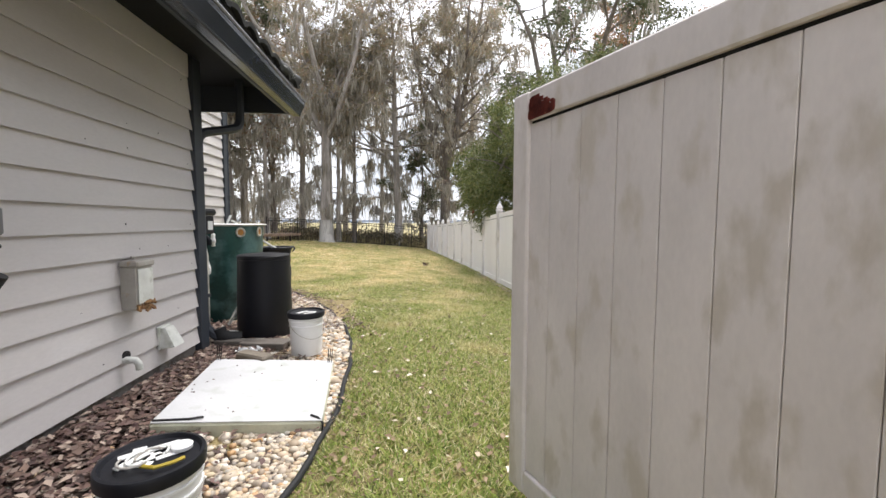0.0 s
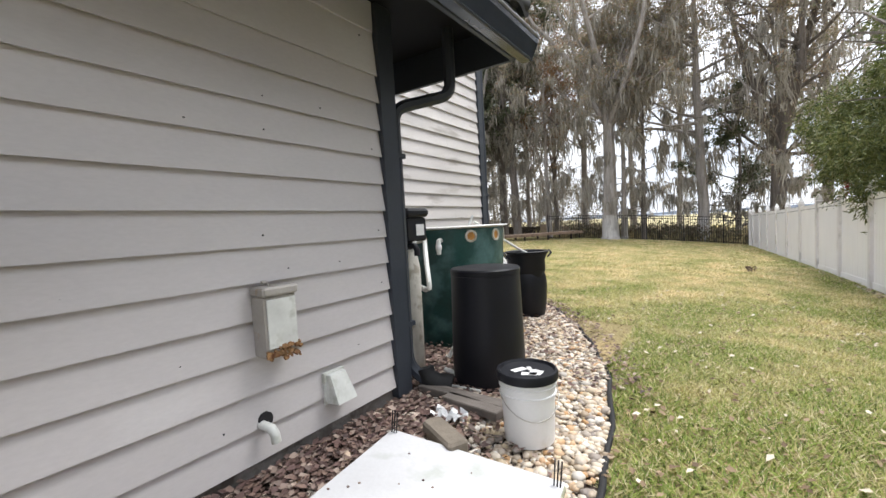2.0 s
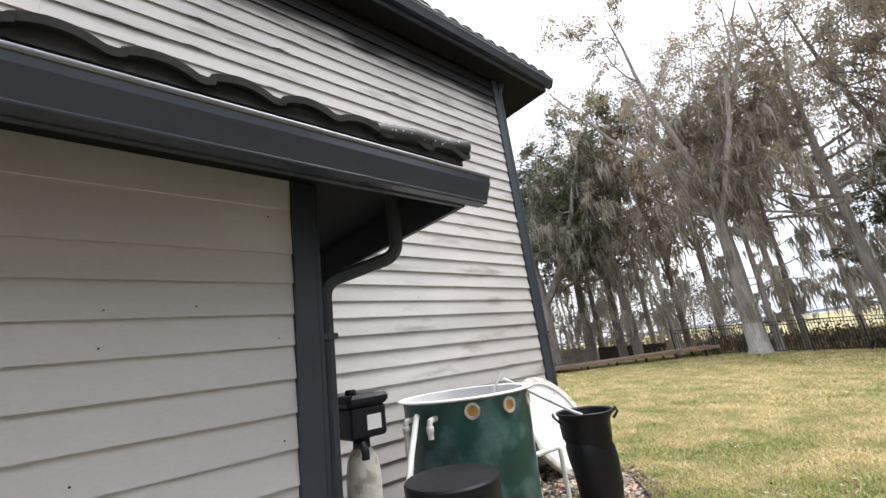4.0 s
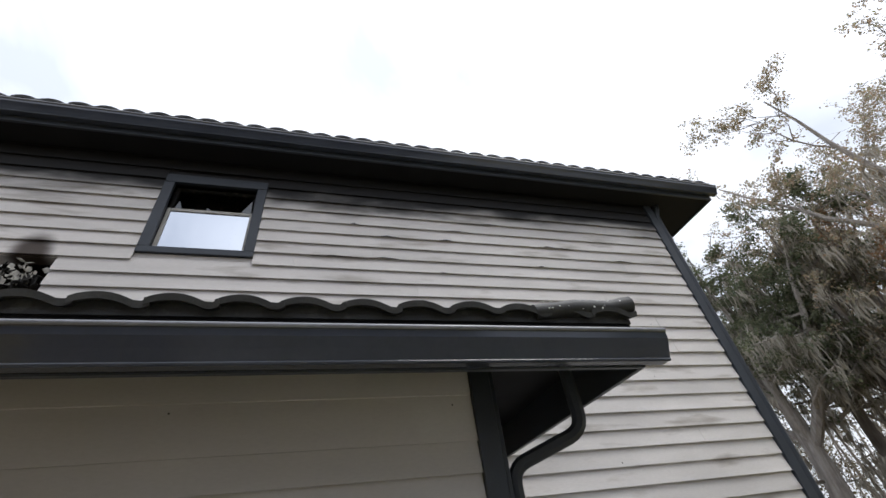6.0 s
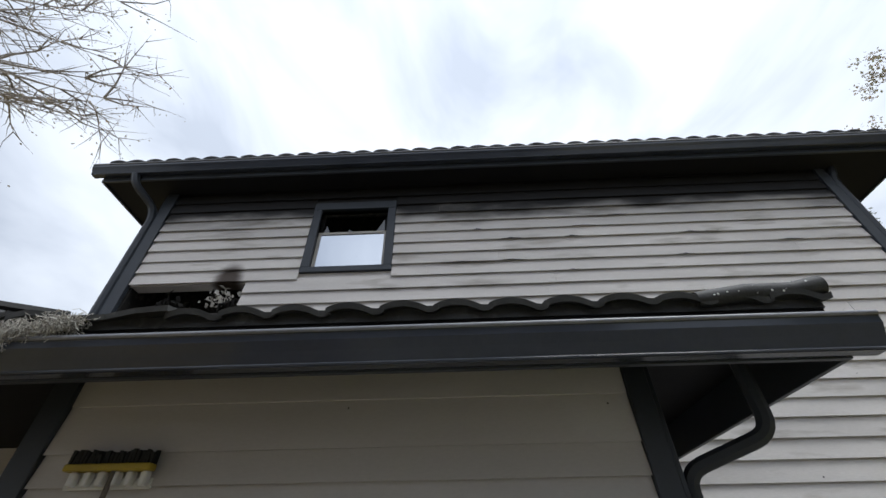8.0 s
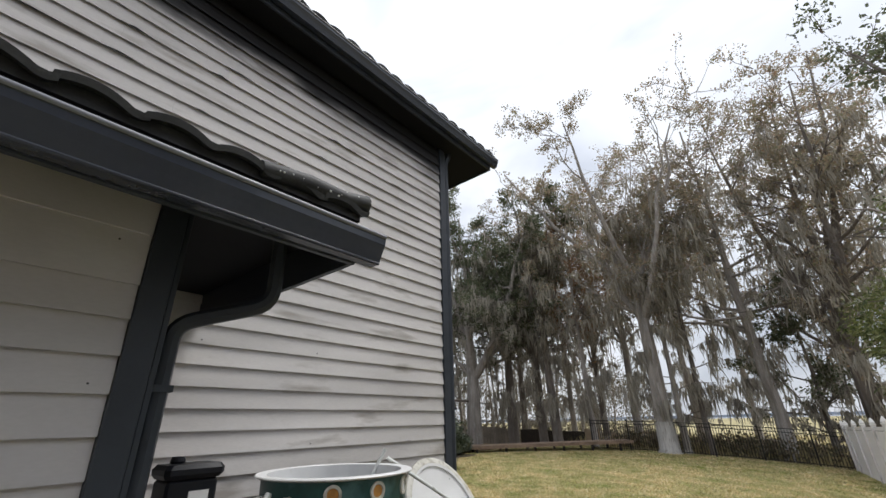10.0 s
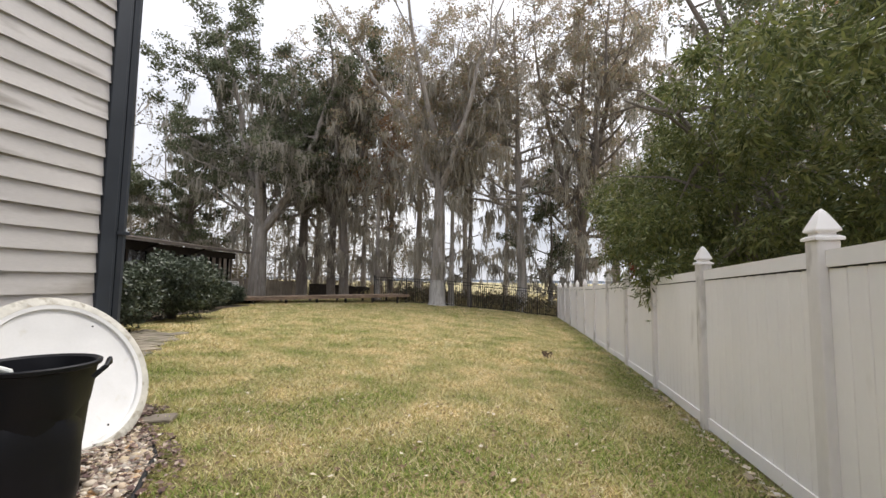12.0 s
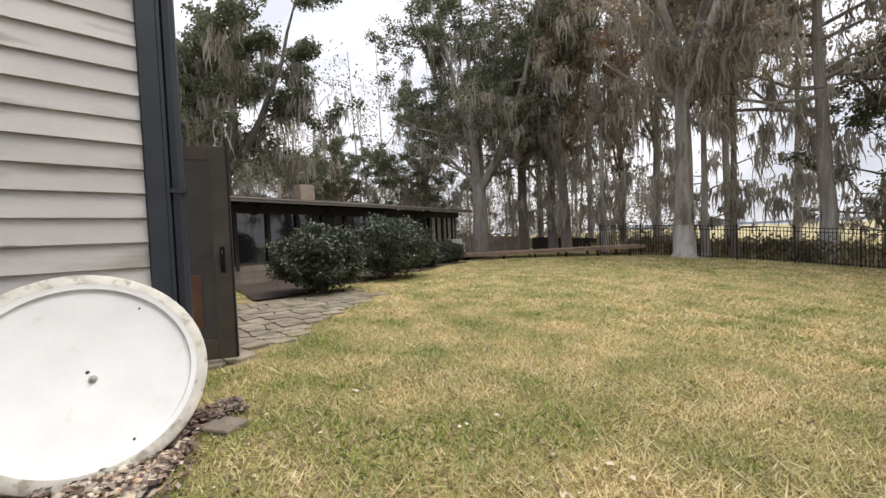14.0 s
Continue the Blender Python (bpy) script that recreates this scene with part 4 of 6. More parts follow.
barrel = thing("rain_barrel", (-1.50, 3.90, -0.15), 0, "tall matt black plastic barrel with flat lid", "barrel")
part("body", Shape().lathe([(0.252, 0), (0.258, 0.02), (0.252, 0.35), (0.240, 0.80)], 44), M_BLACK, barrel, smooth=True)
part("lid", Shape().lathe([(0.243, 0.802), (0.244, 0.835), (0.236, 0.845), (0.15, 0.855), (0.01, 0.857)], 44), M_BLACK, barrel, smooth=True)

TX, TY = -2.38, 4.86
tank = thing("water_tank", (TX, TY, -0.17), 0, "large dark green round tank with white rim and pipe holes", "tank")
part("wall", Shape().lathe([(0.470, 0), (0.476, 0.01), (0.514, 1.135), (0.492, 1.135), (0.458, 0.05), (0.01, 0.05)], 56, None, False), M_TANK, tank, smooth=True)
part("rim", Shape().lathe([(0.515, 1.137), (0.552, 1.144), (0.558, 1.152), (0.552, 1.158), (0.50, 1.16), (0.478, 1.155), (0.478, 1.138)], 56, None, False), M_WHITE, tank, "dirty white rolled rim", True)
part("liner", Shape().lathe([(0.477, 1.155), (0.452, 0.06)], 56, None, False), M_WHITE, tank, "white inner liner", True)
part("water", Shape().lathe([(0.468, 0.70), (0.01, 0.701)], 40, None, False), M_WATER, tank)
for a in (-38, -5, 28):
    m = pose(0, 0, 0, 0, 0, a) @ pose(0.510, 0, 1.065, 0, 90, 0)
    port = part("port_ring", Shape().lathe([(0.036, -0.01), (0.056, -0.006), (0.056, 0.012), (0.040, 0.014), (0.036, 0.006)], 22, m, False), M_CREAM, tank, smooth=True)
    part("plug", Shape().lathe([(0.001, 0.005), (0.038, 0.004)], 22, m, False), M_ORANGE if a < 20 else M_WHITE, port)
for a, drop in ((-69, 0.09), (-92, 0.80)):
    m = pose(0, 0, 0, 0, 0, a)
    elbow = part("pipe", Shape().tube([(0.49, 0, 1.04), (0.57, 0, 1.04), (0.592, 0, 1.035), (0.60, 0, 1.01), (0.60, 0, 1.01 - drop)], 0.021, 10, m), M_PVC, tank, "white plastic elbow", True)
    part("coupling", Shape().lathe([(0.024, 0), (0.027, 0.004), (0.027, 0.04), (0.024, 0.044)], 14, m @ pose(0.60, 0, 0.96)), M_WHITE, elbow, smooth=True)

poles = thing("pvc_pipe", (0, 0, 0), 0, "thin white pipe leaning from the tank to the bin", "pipe", group="white pipes")
part("pipe", Shape().tube([(-2.44, 5.42, 1.03), (-2.30, 5.61, 0.88), (-2.08, 5.90, 0.655), (-2.04, 5.95, 0.625), (-2.03, 5.96, 0.57)], 0.015, 8), M_PVC, poles, smooth=True)
poles2 = thing("pvc_pipe", (0, 0, 0), 0, "short white pipe sticking out of the tank", "pipe", group="white pipes")
part("pipe", Shape().tube([(-2.62, 5.10, 0.45), (-2.45, 5.36, 1.04), (-2.43, 5.385, 1.10)], 0.015, 8), M_PVC, poles2, smooth=True)
poles3 = thing("pvc_pipe", (0, 0, 0), 0, "grey white pipe with elbow and valve beside the tank", "pipe", group="white pipes")
part("pipe", Shape().tube([(-2.13, 5.30, 0.42), (-2.11, 5.58, 0.42), (-2.105, 5.61, 0.415), (-2.10, 5.62, 0.39), (-2.10, 5.63, -0.18)], 0.021, 10), M_PVC, poles3, smooth=True)
part("riser", Shape().tube([(-2.14, 5.28, -0.16), (-2.13, 5.28, 0.46)], 0.024, 10), M_VENTGREY, poles3, smooth=True)
for z in (0.10, 0.22, 0.40):
    part("fitting", Shape().lathe([(0.026, 0), (0.036, 0.004), (0.036, 0.05), (0.026, 0.054)], 14, pose(-2.133, 5.28, z)), M_VENTGREY, poles3, "grey valve fitting", True)
part("gauge", Shape().lathe([(0.032, 0), (0.034, 0.004), (0.034, 0.02), (0.026, 0.022)], 18, pose(-2.10, 5.27, 0.50, 0, 80, -20)), M_RUBBER, poles3, "small round dial gauge", True)

poles4 = thing("pvc_pipe", (0, 0, 0), 0, "white pipe leaning beside the filter", "pipe", group="white pipes")
part("pipe", Shape().tube([(-2.32, 4.31, 0.90), (-2.26, 4.23, 0.80), (-2.18, 4.13, 0.68), (-2.09, 4.03, 0.54), (-2.09, 4.03, 0.50), (-2.15, 4.06, 0.48), (-2.28, 4.16, 0.48)], 0.022, 10), M_PVC, poles4, smooth=True)
poles5 = thing("pvc_pipe", (0, 0, 0), 0, "white pipe off-cut lying on the mulch", "pipe", group="white pipes")
part("pipe", Shape().tube([(-1.80, 3.78, -0.05), (-1.60, 3.72, -0.05)], 0.02, 10), M_PVC, poles5, smooth=True)
poles6 = thing("pvc_pipe", (0, 0, 0), 0, "thin grey hose lying on the mulch", "hose", group="white pipes")
part("pipe", Shape().tube([(-1.82, 3.70, -0.07), (-1.72, 3.60, -0.07), (-1.55, 3.60, -0.075), (-1.42, 3.62, -0.08)], 0.01, 8), M_PVC, poles6, smooth=True)
poles7 = thing("pvc_pipe", (0, 0, 0), 0, "white pipe standing aslant by the tank", "pipe", group="white pipes")
part("pipe", Shape().tube([(-1.88, 3.95, -0.02), (-1.80, 4.02, 0.16), (-1.78, 4.03, 0.20)], 0.017, 8), M_PVC, poles7, smooth=True)

filt = thing("pool_filter", (-2.04, 3.70, -0.10), 0, "water softener with black control head on a pale cylinder", "filter")
part("cylinder", Shape().lathe([(0.08, 0), (0.095, 0.02), (0.098, 0.80), (0.085, 0.88), (0.06, 0.93), (0.05, 0.94)], 30), M_CREAM, filt, smooth=True)
part("neck", Shape().lathe([(0.05, 0.94), (0.05, 1.0)], 20), M_BLACK, filt)
head = part("control_head", Shape().box(-0.06, -0.12, 1.0, 0.12, 0.11, 1.17, c=0.012), M_BLACK, filt)
part("label_plate", Shape().box(0.121, -0.02, 1.04, 0.124, 0.07, 1.12), M_WHITE, head, "pale label")
part("cover", Shape().box(-0.07, -0.14, 1.172, 0.14, 0.13, 1.235, c=0.02), M_BLACK, filt)
part("knob", Shape().lathe([(0.03, 0), (0.034, 0.01), (0.028, 0.03)], 16, pose(0.0, -0.05, 1.235)), M_BLACK, filt)
part("port", Shape().tube([(0.05, -0.06, 0.97), (0.13, -0.06, 0.97), (0.15, -0.06, 0.94), (0.15, -0.06, 0.90)], 0.022, 10), M_BLACK, filt, smooth=True)

BX, BY = -2.10, 6.09
bz = gz(BX, BY)
tb = thing("trash_bin", (BX, BY, bz), 25, "black open plastic bin with a crumpled side", "bin")
prof = [(0.175, 0), (0.19, 0.02), (0.202, 0.20), (0.215, 0.40), (0.216, 0.50), (0.205, 0.54), (0.224, 0.58), (0.232, 0.70), (0.245, 0.775), (0.262, 0.782), (0.265, 0.80), (0.255, 0.806), (0.236, 0.795), (0.222, 0.70), (0.18, 0.03), (0.01, 0.03)]
body = Shape().lathe(prof, 40, None, False)
body.v = [(x * (1 + 0.085 * math.sin(3 * math.atan2(y, x) + z * 7) * (z < 0.72) * (z > 0.1)), y * (1 + 0.085 * math.cos(2 * math.atan2(y, x) + z * 9) * (z < 0.72) * (z > 0.1)), z) for x, y, z in body.v]
part("body", body, M_BLACK, tb, smooth=True)
for a in (0, 180):
    part("handle", Shape().tube([(0.24, -0.07, 0.72), (0.29, -0.06, 0.77), (0.295, 0.0, 0.80), (0.29, 0.06, 0.77), (0.24, 0.07, 0.72)], 0.012, 8, pose(0, 0, 0, 0, 0, a + 20)), M_BLACK, tb, smooth=True)

# round cover leaning on the tall wall
lean = math.degrees(math.atan2(0.56, 1.06))
cv = thing("round_cover", (-2.985, 6.835, 0.355), 4, "large round white dished cover leaning on the wall", "tank cover", ry=90 - lean)
part("disc", Shape().lathe([(0.01, 0.0), (0.50, 0.0), (0.515, 0.006), (0.52, 0.024), (0.545, 0.028), (0.55, 0.030)], 72, None, False), M_WHITE, cv, smooth=True)
part("rim", Shape().lathe([(0.55, 0.030), (0.600, 0.030), (0.618, 0.018), (0.622, -0.01), (0.615, -0.03), (0.60, -0.03), (0.545, 0.012), (0.50, -0.012), (0.01, -0.012)], 72, None, False), M_CREAM, cv, "dirty cream rim", True)
bolt = part("bolt", Shape().lathe([(0.020, 0.0), (0.022, 0.006), (0.012, 0.008), (0.012, 0.022), (0.008, 0.024)], 16, pose(0.045, 0.02, 0.0)), M_METAL, cv)
for a, r in ((20, 0.47), (140, 0.46), (250, 0.48), (305, 0.47)):
    part("hole", Shape().lathe([(0.007, 0.0), (0.007, 0.003)], 10, pose(r * math.cos(radians(a)), r * math.sin(radians(a)), 0.0)), M_RUBBER, cv)

# paver, timbers, plastic, splash block, edging
solid("paver_block", Shape().box(-0.15, -0.055, 0, 0.15, 0.055, 0.085, c=0.014), M_PAVER, "brown concrete paver block lying in the pebbles", "paver", loc=(-1.27, 2.98, -0.09), rz=-28)
for i, (x, y, rz, z) in enumerate(((-1.45, 3.45, -3, -0.085), (-1.34, 3.37, -8, -0.085))):
    solid("timber_board", Shape().box(-0.33 if i == 0 else -0.20, -0.045, 0, 0.33 if i == 0 else 0.20, 0.045, 0.05, c=0.006), M_WOOD, "grey weathered timber lying on the mulch", "timber", group="timbers", loc=(x, y, z), rz=rz)
solid("pipe_boot", Shape().tube([(0, 0, 0.12), (0.02, 0.0, 0.06), (0.07, 0.03, 0.02), (0.16, 0.07, 0.0)], [0.06, 0.062, 0.065, 0.075], 10), M_RUBBER, "black corrugated drain boot below the downpipe", "drain pipe", smooth=True, loc=(-1.77, 3.50, -0.06))
bag = Shape()
rng = random.Random(21)
bag.add([(-0.10 + 0.025 * i + rng.gauss(0, 0.008), -0.06 + 0.02 * j + rng.gauss(0, 0.007), rng.uniform(0.0, 0.055)) for j in range(7) for i in range(9)], [(9 * j + i, 9 * j + i + 1, 9 * j + 10 + i, 9 * j + 9 + i) for j in range(6) for i in range(8)])
M_FILM = mat("crumpled clear film", (0.62, 0.63, 0.64), 0.15, 0.1, 20, 80, 0.3, spec=0.8)
solid("plastic_wrap", bag, M_FILM, "crumpled clear plastic wrap on the mulch", "plastic wrap", loc=(-1.40, 3.22, -0.085))
ed = Shape()
path = []
for (y0, x0), (y1, x1) in zip(EDGE[1:], EDGE[2:]):
    for i in range(6):
        y, x = y0 + (y1 - y0) * i / 6, x0 + (x1 - x0) * i / 6
        path.append((x + 0.012 * math.sin(y * 9), y, gz(x, y) + 0.022 + 0.01 * math.sin(y * 5)))
ed.tube(path, 0.016, 8)
solid("lawn_edging", ed, M_RUBBER, "black plastic edging between pebbles and lawn", "edging", smooth=True)
solid("splash_slab", Shape().box(-0.16, -0.10, 0, 0.16, 0.10, 0.045, c=0.01), M_PAVER, "grey brown stone slab at the corner of the house", "slab", loc=(-2.90, 7.48, gz(-2.9, 7.48) - 0.01), rz=30)
solid("splash_slab", Shape().box(-0.13, -0.09, 0, 0.13, 0.09, 0.05, c=0.01), M_PAVER, "grey brown stone slab at the corner of the house", "slab", loc=(-3.2, 7.62, gz(-3.2, 7.62) - 0.01), rz=-20)

# chips and scorched nicks along the laps of the tall wall
rng = random.Random(44)
marks = [(3.67, 4.15), (5.19, 4.55), (3.02, 4.66), (6.55, 1.14), (4.4, 4.9)] + [(rng.uniform(1.8, 7.0), 4.25 + rng.random() * 0.95) for _ in range(10)]
for y, z in marks:
    k = round((z - 1.102) / LAP)
    zl = 1.102 + k * LAP
    w, h = rng.uniform(0.05, 0.22), rng.uniform(0.008, 0.026)
    s = Shape()
    pts = [(-w, 0.0), (-w * 0.5, h * rng.uniform(0.2, 0.6)), (-w * 0.1, h), (w * 0.25, h * rng.uniform(0.4, 0.8)), (w, 0.0)]
    s.add([(MX + 0.0300, y + a, zl + c_) for a, c_ in pts] + [(MX + 0.0345 - c_ * 0.14, y + a, zl + c_) for a, c_ in pts], [(0, 1, 2, 3, 4), (9, 8, 7, 6, 5)] + [(i, 5 + i, 5 + (i + 1) % 5, (i + 1) % 5) for i in range(5)])
    part("chipped_edge", s, M_CHAR if z > 3 else M_CONC, tall, "dark chipped board edge")

rake = thing("rake_tile", (-1.20, 3.78, 2.40), 0, "weathered rake tile with pale lichen at the roof corner", "roof tile", group="slipped roof tiles", rx=4)
part("roll", Shape().tube([(0.0, -0.34, 0.0), (0.005, -0.1, 0.012), (0.0, 0.12, 0.004), (0.01, 0.27, 0.016)], [0.045, 0.05, 0.046, 0.052], 10), M_TILE, rake, smooth=True)
rng = random.Random(90)
lich = Shape()
for i in range(22):
    a, y, q = rng.uniform(-0.6, 1.6), rng.uniform(-0.3, 0.25), rng.uniform(0.003, 0.007)
    lich.lathe([(q, 0), (q * 0.6, 0.003)], 6, pose(0.05 * math.cos(a), y, 0.006 + 0.05 * math.sin(a), 0, 90 - math.degrees(a), 0))
tagged(part("lichen", lich, M_PVC, rake, "pale lichen spots"), kind="stuff")

# ---------------------------------------------------------------- gate and white fence
gate = thing("gate", (0.380, 1.375, -0.06), -69.8, "weathered white vinyl gate standing open, stained brown", "gate")
GW, GH = 1.22, 1.57
for i in range(8):
    x = 0.067 + i * 0.145
    part("board", Shape().box(x + 0.0015, -0.012, 0.10, min(x + 0.1443, GW - 0.062), 0.012, GH - 0.121, c=0.0022), M_GATE, gate)
part("stile", Shape().box(0, -0.026, 0, 0.096, 0.026, GH, c=0.006), M_GATE, gate)
part("stile", Shape().box(GW - 0.06, -0.026, 0, GW, 0.026, GH, c=0.006), M_GATE, gate)
part("rail", Shape().box(0.097, -0.024, GH - 0.110, GW - 0.061, 0.024, GH - 0.001, c=0.006), M_GATE, gate)
part("rail", Shape().box(0.097, -0.024, 0.001, GW - 0.061, 0.024, 0.096, c=0.006), M_GATE, gate)
# a black strip stands in for the shadow in the gap under the rail
part("channel", Shape().box(0.098, -0.007, GH - 0.124, GW - 0.062, 0.007, GH - 0.109), M_RUBBER, gate, "dark strip painted as the gap's shadow below the rail")
rng = random.Random(3)
st = Shape()
for i in range(170):
    x = 0.106 + rng.random() ** 1.2 * 0.14
    q = rng.uniform(0.004, 0.011) * max(0.4, 1 - (x - 0.106) * 3.5)
    zc = GH - 0.103 + rng.random() ** 1.3 * 0.075 * max(0.3, 1 - abs(x - 0.14) * 6)
    st.box(x - q, -0.0276, zc - q * 0.8, x + q, -0.0242, zc + q * 1.5)
tagged(part("rust_patch", st, M_RUST, gate, "dark red rust coloured patch"), kind="stuff")
gp = thing("gate_post", (0.83, 0.17, 0), 20, "white vinyl gate post", "fence post")
part("post", Shape().box(-0.06, -0.06, -0.5, 0.06, 0.06, 1.62, c=0.006), M_VINYL, gp)
part("cap", Shape().lathe([(0.10, 0), (0.10, 0.02), (0.02, 0.07)], 4, pose(0, 0, 1.621, 0, 0, 45)), M_VINYL, gp)


def fence_x(y):
    d = max(0.0, y - 12.0)
    return 2.125 - 0.030 * d - 0.0015 * d * d


fence = thing("fence", (0, 0, 0), 0, "long white vinyl privacy fence with pointed post caps", "fence")
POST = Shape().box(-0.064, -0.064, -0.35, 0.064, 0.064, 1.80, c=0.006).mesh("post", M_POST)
CAP = Shape().lathe([(0.112, 0), (0.112, 0.018), (0.088, 0.030), (0.070, 0.034), (0.070, 0.05), (0.098, 0.058), (0.098, 0.07), (0.080, 0.10), (0.045, 0.16), (0.02, 0.195), (0.004, 0.205)], 4, pose(0, 0, 1.801, 0, 0, 45)).mesh("cap", M_VINYL)
posts = [7.65 + 2.03 * k for k in range(-4, 11)] + [29.0]
BOARDS = {}
for y0, y1 in zip(posts, posts[1:]):
    xa, xb = fence_x(y0), fence_x(y1)
    za, zb = gz(xa, y0), gz(xb, y1)
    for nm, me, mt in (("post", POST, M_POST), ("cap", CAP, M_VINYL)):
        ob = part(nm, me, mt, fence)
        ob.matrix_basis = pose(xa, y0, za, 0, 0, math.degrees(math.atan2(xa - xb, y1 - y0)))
    n = 12
    drop = (za - zb) / (y1 - y0)
    for i in range(n):
        ya, yb = y0 + 0.062 + (y1 - y0 - 0.124) * i / n, y0 + 0.062 + (y1 - y0 - 0.124) * (i + 1) / n
        f = ((ya + yb) / 2 - y0) / (y1 - y0)
        xm, zm_ = xa + (xb - xa) * f, za + (zb - za) * f
        w = round(yb - ya - 0.0022, 4)
        if w not in BOARDS:
            BOARDS[w] = Shape().box(-0.011, -w / 2, 0.02, 0.011, w / 2, 1.618, c=0.0045).mesh("board", M_VINYL)
        ob = part("board", BOARDS[w], M_VINYL, fence)
        ob.matrix_basis = pose(xm, (ya + yb) / 2, zm_, 0, 0, math.degrees(math.atan2(xa - xb, y1 - y0)))
    # the third run is a black strip for the shadow under the top rail
    for lo, hi, nm in ((0.03, 0.15, "bottom_rail"), (1.630, 1.735, "top_rail"), (1.612, 1.634, "channel")):
        s, q = Shape(), 0.006 if nm == "channel" else 0.024
        section = ((-q, lo), (q, lo), (q, hi), (-q, hi))
        s.add([(xa + d, y0 + 0.062, za + h) for d, h in section] + [(xb + d, y1 - 0.062, zb + h) for d, h in section],
              [(0, 1, 2, 3), (7, 6, 5, 4), (0, 4, 5, 1), (1, 5, 6, 2), (2, 6, 7, 3), (3, 7, 4, 0)])
        part(nm, s, M_RUBBER if nm == "channel" else M_VINYL, fence)
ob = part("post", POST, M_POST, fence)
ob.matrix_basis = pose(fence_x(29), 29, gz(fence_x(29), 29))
ob = part("cap", CAP, M_VINYL, fence)
ob.matrix_basis = pose(fence_x(29), 29, gz(fence_x(29), 29))

# black picket fence by the lake
bf = thing("metal_fence", (0, 0, 0), 0, "black aluminium picket fence along the lake shore", "fence")
ax, ay, bx, by = -9.4, 27.2, 1.10, 29.05
L = math.hypot(bx - ax, by - ay)
BH = 1.52
picket, rails = Shape(), Shape()
PK = Shape().box(-0.011, -0.011, 0.05, 0.011, 0.011, BH - 0.03).mesh("picket", M_IRON)
count = int(L / 0.112)
for i in range(count + 1):
    f = i / count
    x, y = ax + (bx - ax) * f, ay + (by - ay) * f
    z = gz(x, y)
    if i % 17 == 0:
        part("post", Shape().box(x - 0.03, y - 0.03, z - 0.2, x + 0.03, y + 0.03, z + BH + 0.06, c=0.005), M_IRON, bf)
    else:
        ob = part("picket", PK, M_IRON, bf)
        ob.matrix_basis = pose(x, y, z)
for k in range(12):
    f0, f1 = k / 12, (k + 1) / 12
    p = [(ax + (bx - ax) * f, ay + (by - ay) * f) for f in (f0, f1)]
    for h in (0.12, BH - 0.20, BH - 0.04):
        part("rail", Shape().tube([(x, y, gz(x, y) + h) for x, y in p], 0.022, 4, None, True), M_IRON, bf)

# ---------------------------------------------------------------- boardwalk, board fence, chairs
bw = thing("boardwalk", (0, 0, 0), 0, "low weathered timber boardwalk on short posts", "boardwalk")
A, B = Vector((-14.6, 20.6, 0.07)), Vector((-7.3, 27.6, 0.20))
dirn = (B - A).normalized()
nrm = Vector((-dirn.y, dirn.x, 0)).normalized()
n = 56
for i in range(n):
    p, q = A.lerp(B, i / n), A.lerp(B, (i + 0.94) / n)
    wv = nrm * 1.7
    s = Shape().add([tuple(v + Vector((0, 0, h))) for h in (0.0, 0.04) for v in (p, q, q + wv, p + wv)], [(3, 2, 1, 0), (4, 5, 6, 7), (0, 1, 5, 4), (1, 2, 6, 5), (2, 3, 7, 6), (3, 0, 4, 7)])
    part("plank", s, M_DECK, bw)
for off in (0.0, 1.66):
    p, q = A + nrm * off, B + nrm * off
    s = Shape().add([tuple(v + nrm * w + Vector((0, 0, h))) for h in (-0.11, -0.004) for v, w in ((p, 0), (q, 0), (q, 0.05), (p, 0.05))], [(3, 2, 1, 0), (4, 5, 6, 7), (0, 1, 5, 4), (1, 2, 6, 5), (2, 3, 7, 6), (3, 0, 4, 7)])
    part("side_beam", s, M_DECK, bw)
    for i in range(7):
        v = p.lerp(q, (i + 0.1) / 6.6) + nrm * 0.08
        part("short_post", Shape().box(v.x - 0.05, v.y - 0.05, gz(v.x, v.y) - 0.1, v.x + 0.05, v.y + 0.05, v.z - 0.01), M_DARKWOOD, bw)
deck2 = thing("deck", (0, 0, 0), 0, "weathered timber deck at the end of the boardwalk", "deck")
for i in range(20):
    part("plank", Shape().box(-19.6 + i * 0.25, 21.2 + abs(i - 20) * 0.0, -0.02, -19.36 + i * 0.25, 25.2, 0.02), M_DECK, deck2)
part("skirt", Shape().box(-19.6, 21.15, -0.35, -14.7, 21.19, 0.0), M_DECK, deck2)

bfn = thing("board_fence", (0, 0, 0), 0, "low grey brown board fence beyond the deck", "fence")
rng = random.Random(31)
for i in range(46):
    f = i / 46
    x, y = -25.0 + 8.0 * f, 26.2 + 6.2 * f
    z = gz(x, y)
    part("board", Shape().box(-0.098, -0.012, 0, 0.098, 0.012, 1.22 + rng.uniform(-0.02, 0.02), pose(x, y, z, 0, 0, 37.8)), M_GREYFENCE, bfn)
dfn = thing("board_fence", (0, 0, 0), 0, "dark weathered board fence in the shade", "fence")
for i in range(26):
    f = i / 26
    x, y = -16.9 + 4.4 * f, 32.4 + 1.9 * f
    part("board", Shape().box(-0.09, -0.012, 0, 0.09, 0.012, 1.2 + rng.uniform(-0.03, 0.03), pose(x, y, gz(x, y), 0, 0, 23)), M_DARKWOOD, dfn)
M_PALEWOOD = mat("pale plywood", (0.36, 0.28, 0.20), 0.8, 0.2, 3)
